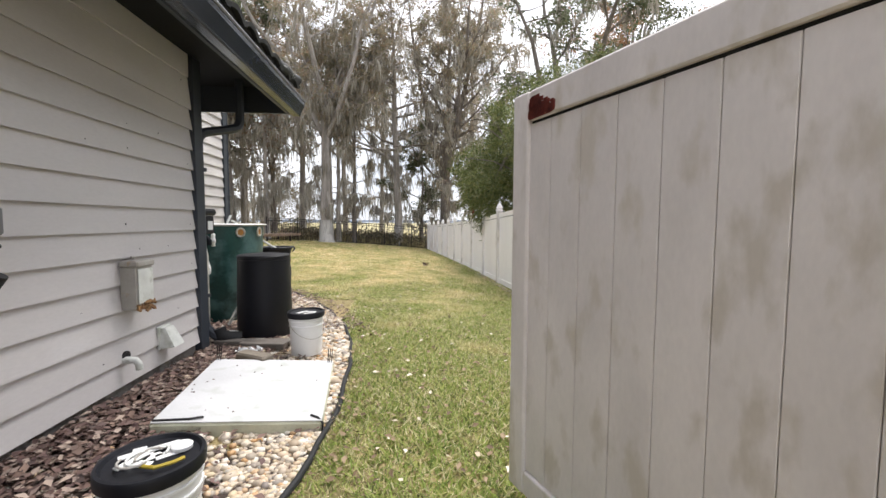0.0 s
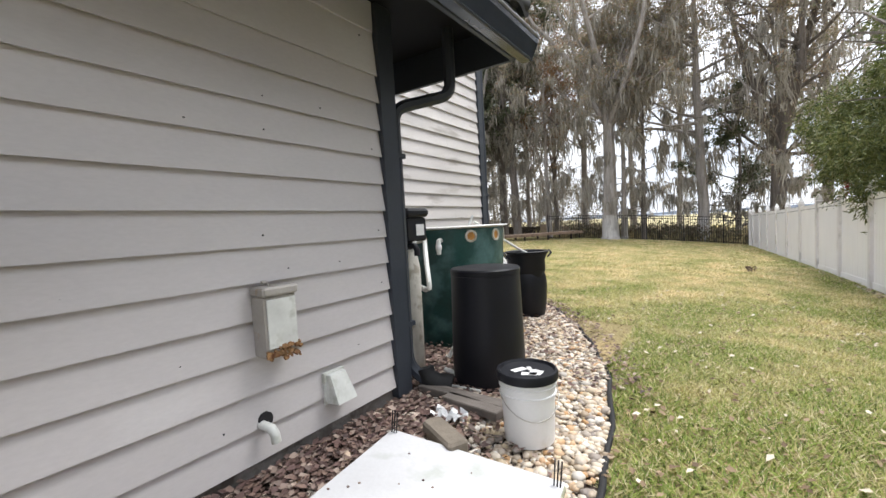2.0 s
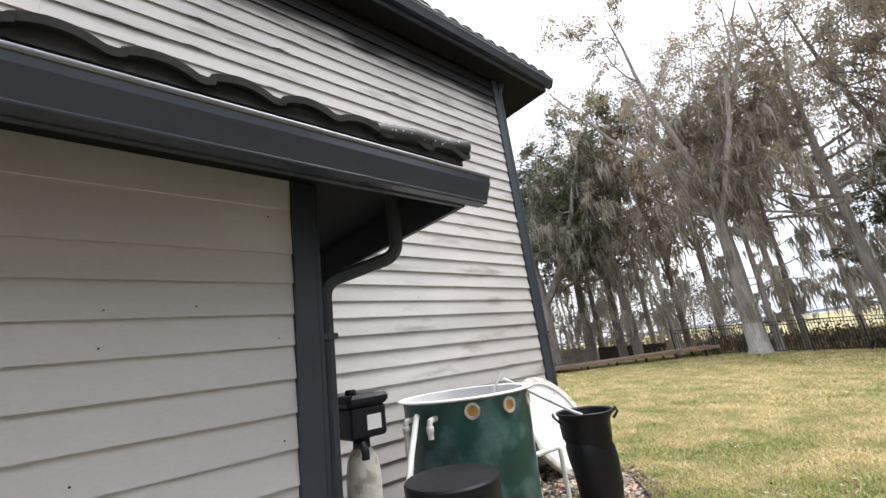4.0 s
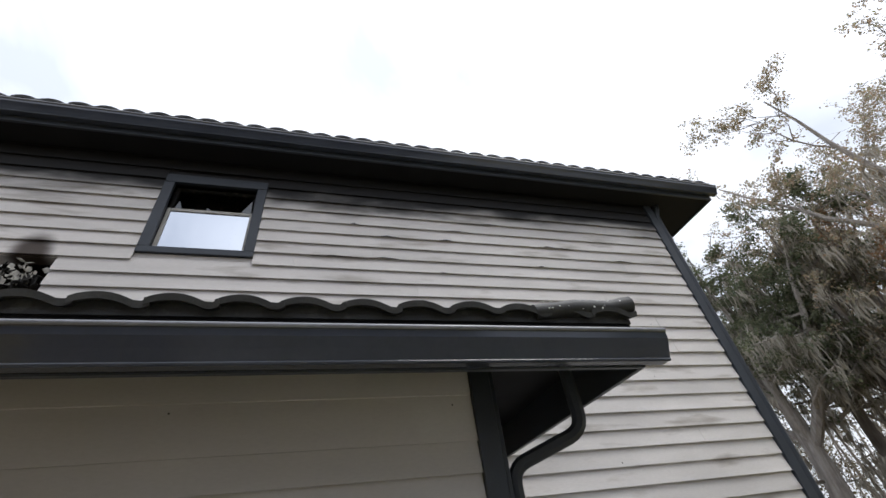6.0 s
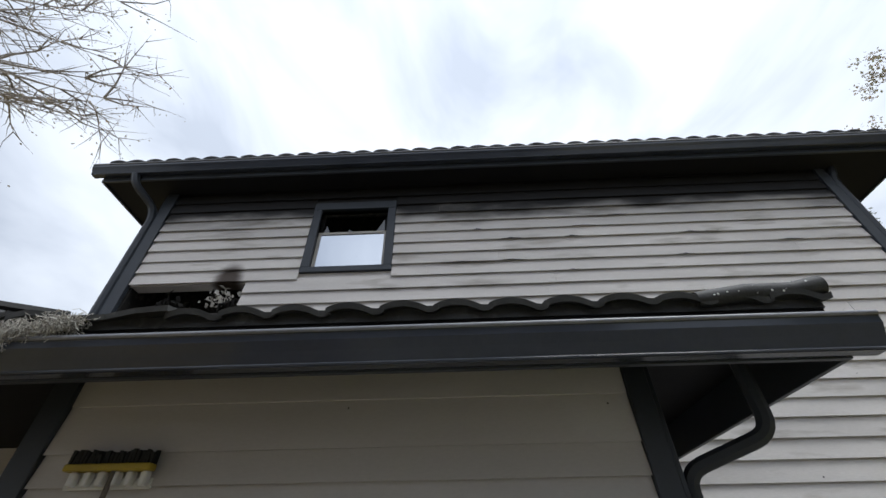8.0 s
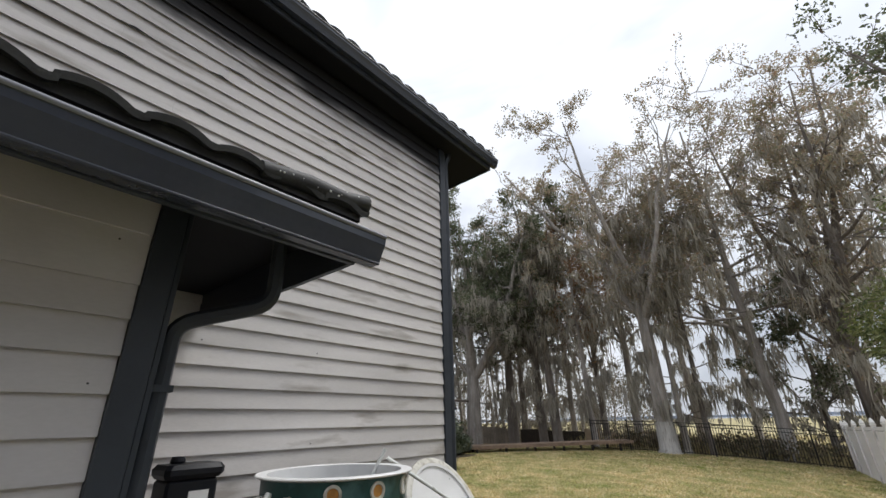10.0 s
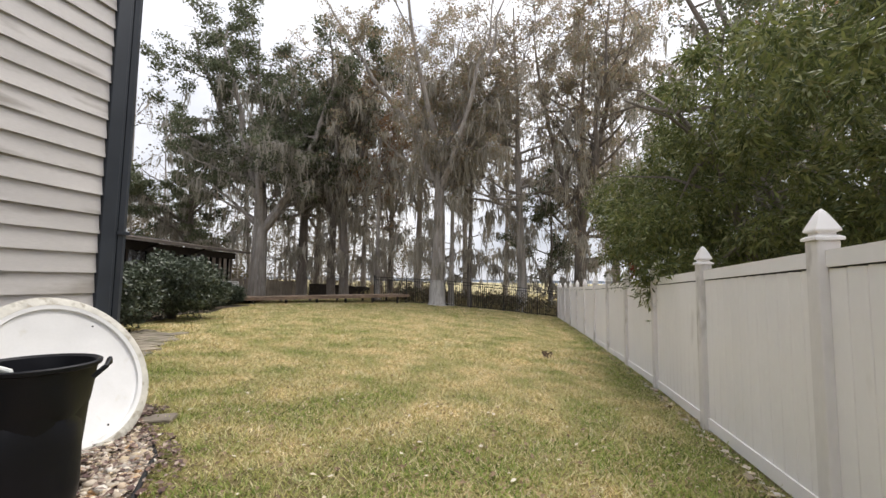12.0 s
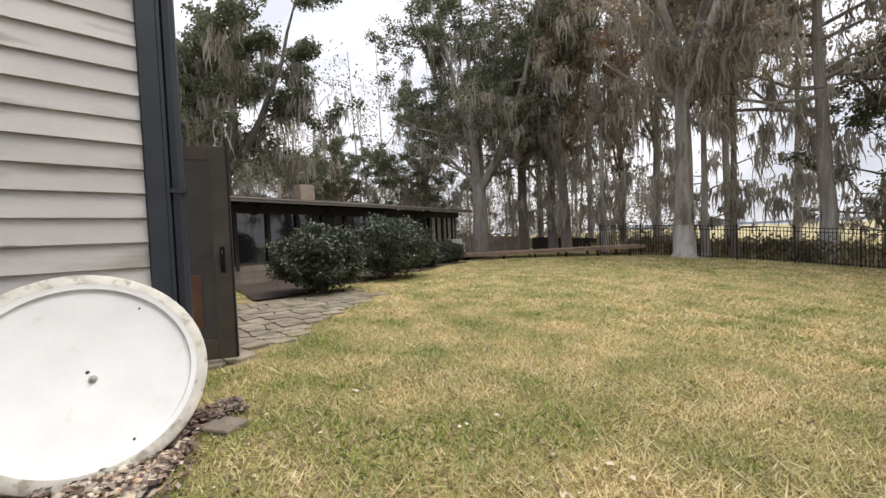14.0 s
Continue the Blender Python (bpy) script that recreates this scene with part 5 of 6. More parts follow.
for (x, y, w, h) in ((-10.9, 31.0, 0.9, 1.05), (-9.6, 31.4, 0.45, 0.9)):
    solid("plywood_panel", Shape().box(-w / 2, -0.012, 0, w / 2, 0.012, h), M_PALEWOOD, "pale plywood panel standing among the trees", "panel", loc=(x, y, gz(x, y)), rz=20)


def lawn_chair(loc, rz):
    t = thing("lawn_chair", loc, rz, "white plastic lawn chair on the deck", "chair", group="lawn chairs")
    for x in (-0.26, 0.26):
        part("front_leg", Shape().tube([(x, -0.24, 0), (x, -0.22, 0.6)], 0.022, 6), M_WHITE, t)
        part("rear_leg", Shape().tube([(x, 0.30, 0), (x, 0.18, 0.38), (x, 0.34, 0.85)], 0.022, 6), M_WHITE, t)
        part("arm", Shape().box(x - 0.03, -0.26, 0.6, x + 0.03, 0.24, 0.625), M_WHITE, t)
    for i in range(5):
        part("seat_slat", Shape().box(-0.25, -0.22 + i * 0.09, 0.38, 0.25, -0.15 + i * 0.09, 0.40), M_WHITE, t)
        part("back_slat", Shape().box(-0.25, 0.20 + 0.03 * i, 0.46 + i * 0.085, 0.25, 0.22 + 0.03 * i, 0.52 + i * 0.085), M_WHITE, t)
    return t


ch = lawn_chair((-15.7, 23.2, 0.022), 60)
ch2 = copy_thing(ch, pose(-16.4, 23.5, 0.022, 0, 0, 100))

# ---------------------------------------------------------------- screened porch building beyond the lawn
PB = pose(-14.25, 10.9, 0, 0, 0, 11.2)
porch = thing("porch_building", (-14.25, 10.9, 0), 11.2, "low dark timber porch building with windows and flat eave", "outbuilding")
PL, PE = 13.9, 2.5
part("roof", Shape().add([(0.75, -3.5, PE - 0.03), (0.75, PL + 0.3, PE - 0.03), (-5, PL + 0.3, PE + 0.75), (-5, -3.5, PE + 0.75), (0.75, -3.5, PE + 0.07), (0.75, PL + 0.3, PE + 0.07), (-5, PL + 0.3, PE + 0.85), (-5, -3.5, PE + 0.85)],
                         [(3, 2, 1, 0), (4, 5, 6, 7), (0, 1, 5, 4), (1, 2, 6, 5), (2, 3, 7, 6), (3, 0, 4, 7)]), M_DARKWOOD, porch)
part("fascia", Shape().box(0.752, -3.5, PE - 0.06, 0.80, PL + 0.3, PE + 0.045), M_WOOD, porch, "grey weathered fascia")
part("drip_edge", Shape().box(0.752, -3.5, PE + 0.047, 0.815, PL + 0.3, PE + 0.085), M_GREYFENCE, porch, "pale drip edge")
part("wall", Shape().box(-0.12, -3.5, -0.6, -0.02, PL, 0.36), M_GREYFENCE, porch, "pale lower wall")
for i in range(4):
    part("lap_board", Shape().box(-0.019, -3.5, -0.42 + i * 0.19, -0.004, PL, -0.245 + i * 0.19, c=0.003), M_GREYFENCE, porch)
part("rear_wall", Shape().box(-4.9, -3.5, -0.6, -4.8, PL, PE + 0.6), M_DARKWOOD, porch)
part("end_wall", Shape().box(-4.78, PL - 0.1, -0.6, -0.14, PL, PE), M_GREYFENCE, porch)
part("end_wall", Shape().box(-4.78, -3.5, -0.6, -0.14, -3.4, PE), M_DARKWOOD, porch)
part("beam", Shape().box(-0.12, -3.5, 2.14, 0.02, PL, PE - 0.03), M_DARKWOOD, porch)
# pale panels stand in for daylight seen through the porch
M_DAYPATCH = mat("pale daylight patch", (0.30, 0.29, 0.28), 0.7, 0.15, 1.2)
for i in range(15):
    y = -3.4 + i * 1.2
    if y > PL - 0.2:
        break
    part("porch_post", Shape().box(-0.13, y, 0.2, 0.03, y + 0.12, 2.14, c=0.006), M_DARKWOOD, porch)
    if y + 1.2 < PL - 0.3:
        wn_ = part("window", Shape().box(-0.10, y + 0.122, 0.362, -0.05, y + 1.198, 0.45), M_BRONZE, porch)
        part("pane", Shape().box(-0.085, y + 0.122, 0.452, -0.08, y + 1.198, 2.138), M_GLASS, wn_)
        if i % 3 == 2:
            part("blind", Shape().box(-0.40, y + 0.2, 1.25, -0.38, y + 1.1, 2.1), M_DAYPATCH, wn_, "pale patch of daylight behind the glass")
for i in range(5):
    part("end_panel", Shape().box(-0.01, PL - 2.7 + i * 0.52, 0.0, 0.02, PL - 2.4 + i * 0.52, 2.12, c=0.004), M_GREYFENCE, porch, "pale upright panel")
for i in range(4):
    y = 1.0 + i * 3.0
    part("brace", Shape().tube([(0.0, y, 2.1), (0.35, y, 2.3), (0.7, y, 2.42)], 0.05, 6), M_DARKWOOD, porch)
solid("chimney", Shape().box(-0.36, -0.36, 0, 0.36, 0.36, 0.82, c=0.02), mat("tan chimney plaster", (0.36, 0.285, 0.22), 0.9, 0.15, 4), "squat tan plastered chimney on the porch roof", "chimney", loc=tuple((PB @ Vector((-3.2, 5.4, PE + 0.45)))))

# open glazed door by the back corner
dr = thing("door_1", (-4.62, 7.37, -0.07), -27, "dark bronze glazed door standing open by the corner", "door", kind="structure")
DW, DH = 0.74, 2.11
part("stile", Shape().box(-0.022, 0, 0, 0.022, 0.11, DH, c=0.004), M_BRONZE, dr)
part("stile", Shape().box(-0.022, DW - 0.16, 0, 0.022, DW, DH, c=0.004), M_BRONZE, dr)
part("rail", Shape().box(-0.020, 0.111, DH - 0.13, 0.020, DW - 0.161, DH - 0.001), M_BRONZE, dr)
part("rail", Shape().box(-0.020, 0.111, 0.001, 0.020, DW - 0.161, 0.20), M_BRONZE, dr)
part("pane", Shape().box(-0.003, 0.112, 0.201, 0.003, DW - 0.162, DH - 0.131), M_GLASS, dr)
part("panel", Shape().box(0.006, 0.114, 0.32, 0.018, 0.46, 0.85, c=0.003), M_COPPER, dr, "orange brown board set against the glass")
hd = part("handle_plate", Shape().box(0.0225, DW - 0.10, 0.86, 0.03, DW - 0.055, 1.12, c=0.004), M_BLACK, dr)
part("handle", Shape().tube([(0.03, DW - 0.078, 0.90), (0.065, DW - 0.078, 0.93), (0.065, DW - 0.078, 1.05), (0.03, DW - 0.078, 1.08)], 0.009, 8), M_BLACK, hd)
part("edge_strip", Shape().box(-0.026, DW + 0.001, 0.0, 0.026, DW + 0.014, DH, c=0.002), M_RUBBER, dr)

# flagstone patio
def patio_edge(x):
    """Where the flagstones end towards the lawn."""
    return min(8.4 + 1.3 * max(0.0, -4.55 - x), 11.9)


patio = thing("patio", (0, 0, 0), 0, "irregular brown flagstone patio by the back door", "patio", kind="structure")
rng = random.Random(12)
NX, NY = 18, 17
grid = {(i, j): (-9.6 + i * 0.31 + rng.uniform(-0.10, 0.10), 7.45 + j * 0.27 + rng.uniform(-0.085, 0.085)) for i in range(NX + 1) for j in range(NY + 1)}
for i in range(NX):
    for j in range(NY):
        q = [grid[i, j], grid[i + 1, j], grid[i + 1, j + 1], grid[i, j + 1]]
        cx, cy = sum(p[0] for p in q) / 4, sum(p[1] for p in q) / 4
        if cy > patio_edge(cx) or cx > -4.25 or (cy < 7.6 and cx > -4.6) or (cx < -8.3 and cy > 9.4):
            continue
        pts = []
        for (x0, y0), (x1, y1) in zip(q, q[1:] + q[:1]):
            for f in (0.12, 0.88):
                x, y = x0 + (x1 - x0) * f, y0 + (y1 - y0) * f
                pts.append((cx + (x - cx) * 0.93, cy + (y - cy) * 0.93))
        z = gz(cx, cy) + 0.012 + rng.uniform(0, 0.012)
        s = Shape().add([(x, y, z + h) for h in (-0.05, 0.012) for x, y in pts] + [(cx + (x - cx) * 0.95, cy + (y - cy) * 0.95, z + 0.018) for x, y in pts],
                        [tuple(range(16, 24))] + [(8 * k + i2, 8 * k + (i2 + 1) % 8, 8 * k + 8 + (i2 + 1) % 8, 8 * k + 8 + i2) for k in range(2) for i2 in range(8)])
        part("flagstone", s, M_SLATE, patio)
solid("threshold", Shape().box(-4.9, 7.36, -0.3, -4.2, 7.46, -0.06, c=0.01), M_CONC, "concrete door threshold", "threshold", kind="structure")

# dark mulch along the porch, and an added house shape beyond the white fence
mp = Shape()
mv = []
for i in range(25):
    f = i / 24
    x, y = -8.6 - 4.2 * f + 0.25 * math.sin(i * 0.9), 9.7 + 11.0 * f
    for k in range(6):
        mv.append((x - k * 0.95, y + k * 0.18, gz(x - k * 0.95, y + k * 0.18) + 0.05))
mp.add(mv, [(6 * j + i + 1, 6 * j + i, 6 * j + 6 + i, 6 * j + 7 + i) for j in range(24) for i in range(5)])
solid("mulch_bed_2", mp, M_EARTH, "dark mulch bed along the porch", "mulch bed", kind="structure")
# unseen block, added to shut the low sky off the wing's wall
nb = thing("neighbour_house", (6.4, -0.5, 0), 0, "unseen tan house-shaped block against low sky light", "house")
M_TAN = mat("tan stucco", (0.30, 0.27, 0.23), 0.9, 0.12, 2, 50, 0.3)
part("wall", Shape().box(0, -8.0, -1.0, 6.0, 6.5, 5.6), M_TAN, nb)
part("roof", Shape().add([(-0.5, -8.5, 5.6), (6.5, -8.5, 5.6), (6.5, 7.0, 5.6), (-0.5, 7.0, 5.6), (3.0, -5.0, 7.6), (3.0, 3.5, 7.6)], [(3, 2, 1, 0), (0, 1, 4), (1, 2, 5, 4), (2, 3, 5), (3, 0, 4, 5)]), M_TILE, nb)

# ---------------------------------------------------------------- trees


def grow(rng, base, h, r, lean=(0, 0), limbs=14, first=0.3, reach=0.3, rise=(35, 65), droop=0.0, wander=0.02, sub=5, twigs=3, sides=8, leaders=0, fork=0.4, spread=0.3, snags=9):
    """A trunk and its limbs, branches and twigs; returns the wood and the places where leaves and moss hang."""
    wood, tips, hang = Shape(), [], []
    n = 9
    path, p = [], Vector(base)
    off = Vector((0, 0, 0))
    for i in range(n + 1):
        f = i / n
        off += Vector((rng.normal(0, wander * h / n), rng.normal(0, wander * h / n), 0))
        path.append(Vector(base) + Vector((lean[0] * f * h, lean[1] * f * h, f * h)) + off)
    path[0].z -= 0.3
    radii = [r * (1.0 - 0.86 * (i / n) ** 0.9) for i in range(n + 1)]
    path.insert(1, path[0].lerp(path[1], 0.12))
    radii.insert(1, r * 1.02)
    radii[0] = r * 1.55
    stems = []
    if leaders:
        cut = next(i for i, q in enumerate(path) if q.z > fork * h)
        top, top_r = path[cut], radii[cut]
        path, radii = path[:cut + 1], radii[:cut + 1]
        for i in range(leaders):
            a = 2 * math.pi * (i + rng.uniform(-0.3, 0.3)) / leaders
            reach_ = spread * h * rng.uniform(0.45, 1.1) * 0.5
            rise_ = (h - top.z) * rng.uniform(0.78, 1.0)
            start = path[-1 - int(rng.integers(0, 2))]
            leg = [start]
            for k in range(1, 7):
                u = k / 6
                leg.append(start + Vector((math.cos(a) * reach_ * u ** 0.75, math.sin(a) * reach_ * u ** 0.75, rise_ * u)) + Vector(rng.normal(0, 0.018 * h * u, 3)) * 0.6)
            rs = [top_r * 0.72 * (1 - 0.88 * k / 6) + 0.012 for k in range(7)]
            wood.tube(leg, rs, 7)
            stems.append((leg, rs))
    wood.tube(path, radii, sides)

    def at(f):
        if stems:
            leg, rs = stems[int(rng.integers(0, len(stems)))]
            k = max(0.0, min(1.0, (f - fork) / (1 - fork))) * (len(leg) - 1.001)
            i = int(k)
            return leg[i].lerp(leg[i + 1], k - i), rs[i] + (rs[i + 1] - rs[i]) * (k - i)
        k = f * (len(path) - 2) + 1
        i = min(int(k), len(path) - 2)
        return path[i].lerp(path[i + 1], k - i), radii[i] + (radii[i + 1] - radii[i]) * (k - i)

    def branch(start, d, length, rad, steps, bend):
        pts, q, v = [start], start.copy(), d.normalized()
        for i in range(steps):
            v = (v + Vector(rng.normal(0, 0.16, 3)) + Vector((0, 0, bend))).normalized()
            q = q + v * (length / steps)
            pts.append(q.copy())
        wood.tube(pts, [rad * (1 - 0.8 * i / steps) for i in range(steps + 1)], 5 if rad > 0.05 else 3)
        return pts

    for i in range(snags):
        k = rng.uniform(0.14, 0.95) * (len(path) - 2) * (0.42 if not leaders else 1.0) + 0.6
        j = min(int(k), len(path) - 2)
        a = rng.uniform(0, 2 * math.pi)
        dead = branch(path[j].lerp(path[j + 1], k - j), Vector((math.cos(a), math.sin(a), rng.uniform(-0.15, 0.5))), rng.uniform(1.0, 2.8), rng.uniform(0.02, 0.05), 5, 0.0)
        hang += dead[2:] * 4
        for _ in range(2):
            hang += branch(dead[int(rng.integers(2, 5))], Vector(rng.normal(0, 1, 3)), rng.uniform(0.4, 1.0), 0.014, 3, 0.0)[1:] * 2
    for i in range(limbs):
        f = first + (0.97 - first) * (i + rng.random() * 0.8) / limbs
        start, rad = at(f)
        a, e = rng.uniform(0, 2 * math.pi), radians(rng.uniform(*rise))
        d = Vector((math.cos(a) * math.cos(e), math.sin(a) * math.cos(e), math.sin(e)))
        length = h * reach * rng.uniform(0.6, 1.15) * (1.12 - 0.34 * f)
        main = branch(start, d, length, min(rad * 0.55, 0.16), 5, 0.05 - droop)
        hang += main[1:]
        for k in range(sub):
            j = rng.integers(1, len(main))
            v = (main[j] - main[j - 1]).normalized() + Vector(rng.normal(0, 0.65, 3))
            small = branch(main[j], v, length * rng.uniform(0.25, 0.5), 0.03 + rad * 0.06, 4, 0.03 - droop)
            hang += small[1:]
            for _ in range(twigs):
                j2 = rng.integers(1, len(small))
                v2 = (small[j2] - small[j2 - 1]).normalized() + Vector(rng.normal(0, 0.8, 3))
                tw = branch(small[j2], v2, length * rng.uniform(0.12, 0.25), 0.016, 2, 0.0)
                tips += tw[1:]
                hang.append(tw[-1])
    return wood, tips, hang


def tree(seed, x, y, h, r, leaf, bark, label, count=8750, size=0.125, blob=0.2, moss=900, moss_len=1.1, low=0.3, **kw):
    rng = np.random.default_rng(seed)
    z = gz(x, y)
    wood, tips, hang = grow(rng, (0, 0, 0), h, r, **kw)
    t = thing("tree", (x, y, z), 0, label, "tree", group="trees by the lake")
    part("trunk", wood, bark, t, smooth=True)
    tp = np.array([tuple(p) for p in tips])
    if count:
        if leaf is not M_LEAF_OAK:
            count, size = int(count * 1.5), size * 1.12
        else:
            tp = tp[rng.random(len(tp)) < 0.6]
            count, size, blob = int(count * 1.3), size * 0.98, blob * 0.75
        odds = np.clip((tp[:, 2] / h - low) / 0.3, 0.22, 1.0)
        pick = tp[rng.choice(len(tp), count, p=odds / odds.sum())] + np.clip(rng.normal(0, 1, (count, 3)), -1.3, 1.3) * blob * np.array([1, 1, 0.6])
        part("crown", leaves("crown", pick, size, leaf, rng, 0.6), leaf, t)
    if moss:
        hp = np.array([tuple(p) for p in hang])
        hp = hp[(hp[:, 2] > h * 0.11) & (hp[:, 2] < h * 0.74)]
        # ragged clumps: the middle strands of each hang longest
        spots_ = hp[rng.integers(0, len(hp), max(4, moss // 6))]
        off = rng.normal(0, 0.10, (len(spots_), 9, 3)) * np.array([1, 1, 0.5])
        at = (spots_[:, None] + off).reshape(-1, 3)
        ln = (1.3 * moss_len * rng.uniform(0.12, 1.0, len(spots_)) ** 1.3)[:, None] * np.exp(-np.hypot(off[..., 0], off[..., 1]) * 5) * rng.uniform(0.55, 1.25, off.shape[:2])
        ln = np.minimum(ln.ravel() + 0.12, np.maximum(0.2, at[:, 2] - 1.3))
        tagged(part("moss", strands("moss", at, ln, rng.uniform(0.02, 0.055, len(at)), M_MOSS, rng), M_MOSS, t, "hanging grey Spanish moss"), kind="stuff")
    return t


M_PALEBARK = mat("bleached bark", (0.52, 0.50, 0.475), 0.9, 0.2, 2.5, 20, 0.9, second=(0.32, 0.29, 0.26), amount=0.35, stretch=(3, 3, 0.5), depth=0.02)
CY = "tall grey cypress with sparse leaves and hanging moss"
OK = "dark live oak hung with grey moss"
TREES = [
    (1, -5.75, 28.0, 20.5, 0.46, M_LEAF_CYP, M_BARK, CY, dict(leaders=7, fork=0.36, spread=0.62, limbs=42, first=0.36, reach=0.22, rise=(5, 65), count=15000, blob=0.2, moss=1800, moss_len=1.9, sub=5)),
    (2, -5.05, 28.6, 14.5, 0.18, M_LEAF_CYP, M_BARK, "slender grey cypress with moss", dict(limbs=12, first=0.4, reach=0.22, rise=(40, 70), count=3750, moss=783, moss_len=1.4)),
    (3, -6.6, 41.0, 20.0, 0.32, M_LEAF_CYP, M_BARK, CY, dict(leaders=4, fork=0.45, spread=0.4, limbs=30, first=0.4, reach=0.17, rise=(10, 65), count=6000, moss=900, moss_len=1.5)),
    (4, -1.0, 31.0, 20.5, 0.33, M_LEAF_CYP, M_BARK, CY, dict(limbs=34, first=0.30, reach=0.28, rise=(-8, 45), count=9375, moss=2600, moss_len=1.9, lean=(-0.01, 0), wander=0.025)),
    (5, 2.6, 31.0, 23.0, 0.42, M_LEAF_CYP, M_BARKDARK, "tall dark tree with spreading limbs and moss", dict(leaders=4, fork=0.32, spread=0.5, limbs=64, first=0.22, reach=0.23, rise=(-5, 60), count=20000, moss=3200, moss_len=1.7)),
    (6, -8.7, 33.5, 20.5, 0.30, M_LEAF_CYP, M_BARK, CY, dict(leaders=4, fork=0.4, spread=0.45, limbs=32, first=0.35, reach=0.24, rise=(0, 65), count=6000, moss=1000, moss_len=1.6)),
    (7, -11.6, 35.5, 19.0, 0.28, M_LEAF_RUST, M_BARKDARK, "rust leaved cypress among grey trunks", dict(limbs=18, first=0.25, reach=0.25, rise=(30, 65), count=4800, moss=700, moss_len=1.3)),
    (8, -12.3, 29.2, 20.0, 0.34, M_LEAF_CYP, M_BARKDARK, CY, dict(leaders=4, fork=0.4, spread=0.5, limbs=36, first=0.35, reach=0.22, rise=(-5, 55), count=7500, moss=1700, moss_len=1.6)),
    (9, -13.9, 30.2, 16.5, 0.32, M_LEAF_OAK, M_BARKDARK, OK, dict(size=0.16, blob=0.36, leaders=3, fork=0.4, spread=0.5, limbs=30, first=0.35, reach=0.24, rise=(-5, 55), count=13500, moss=1762, moss_len=1.6)),
    (10, -14.6, 37.0, 20.0, 0.28, M_LEAF_CYP, M_BARK, CY, dict(limbs=16, first=0.35, reach=0.26, rise=(35, 70), count=5000, moss=700, moss_len=1.4)),
    (11, -16.8, 31.0, 18.0, 0.42, M_LEAF_OAK, M_BARKDARK, "leaning dark live oak with moss", dict(size=0.16, blob=0.36, leaders=4, fork=0.35, spread=0.7, limbs=36, first=0.3, reach=0.24, rise=(-10, 50), count=26250, moss=2056, moss_len=1.6)),
    (12, -17.4, 27.0, 18.5, 0.55, M_LEAF_OAK, M_BARK, "broad live oak with pale mossy trunk", dict(size=0.16, blob=0.36, leaders=6, fork=0.28, spread=0.58, limbs=54, first=0.3, reach=0.24, rise=(-10, 50), count=34000, moss=2937, moss_len=1.8)),
    (13, -27.0, 31.0, 10.5, 0.45, M_LEAF_OAK, M_BARKDARK, OK, dict(size=0.16, blob=0.36, limbs=18, first=0.22, reach=0.48, rise=(-10, 45), count=32000, moss=2400, moss_len=1.6)),
    (14, -22.5, 13.4, 14.5, 0.48, M_LEAF_OAK, M_BARKDARK, "large live oak behind the porch, thick with moss", dict(size=0.16, blob=0.36, leaders=5, fork=0.28, spread=0.58, limbs=44, first=0.3, reach=0.24, rise=(-25, 50), count=46000, moss=5200, moss_len=1.9)),
    (15, -34.0, 26.0, 9.5, 0.4, M_LEAF_OAK, M_BARKDARK, OK, dict(size=0.16, blob=0.36, limbs=16, first=0.22, reach=0.5, rise=(5, 50), count=20625, moss=1077, moss_len=1.4)),
    (16, 7.8, 20.5, 17.0, 0.45, M_LEAF_OAK, M_BARKDARK, "gnarled dark oak with moss beyond the fence", dict(size=0.16, blob=0.36, leaders=4, fork=0.4, spread=0.8, limbs=36, first=0.35, reach=0.25, rise=(-10, 50), count=11000, moss=1272, moss_len=1.4)),
    (17, 14.5, 26.0, 16.0, 0.4, M_LEAF_RUST, M_BARKDARK, "reddish leaved tree beyond the fence", dict(limbs=16, first=0.35, reach=0.4, rise=(10, 55), count=10000, moss=900, moss_len=1.2)),
    (18, -3.2, 44.0, 21.0, 0.26, M_LEAF_CYP, M_BARK, CY, dict(limbs=14, first=0.4, reach=0.22, rise=(35, 70), count=4000, moss=500, moss_len=1.3)),
    (19, -19.5, 37.5, 18.0, 0.34, M_LEAF_OAK, M_BARKDARK, OK, dict(size=0.16, blob=0.36, limbs=16, first=0.35, reach=0.34, rise=(15, 60), count=16875, moss=1077, moss_len=1.4)),
    (20, 6.0, 40.0, 21.0, 0.36, M_LEAF_CYP, M_BARKDARK, CY, dict(limbs=16, first=0.3, reach=0.3, rise=(15, 60), count=8750, moss=1077, moss_len=1.3)),
    (21, -9.9, 28.8, 13.0, 0.22, M_LEAF_RUST, M_BARK, "rust leaved tree hung with moss", dict(limbs=16, first=0.38, reach=0.24, rise=(20, 65), count=2600, moss=900, moss_len=1.5)),
    (22, -4.0, 29.4, 15.0, 0.17, M_LEAF_CYP, M_BARKDARK, "slender dark trunk hung with moss", dict(limbs=14, first=0.35, reach=0.2, rise=(0, 60), count=3000, moss=900, moss_len=1.5)),
    (23, 0.75, 32.5, 8.5, 0.17, M_LEAF_OAK, M_BARKDARK, "small crooked dark oak by the shore", dict(size=0.15, blob=0.3, limbs=18, first=0.12, reach=0.3, rise=(-10, 50), count=6500, moss=900, moss_len=1.4, wander=0.05)),
]
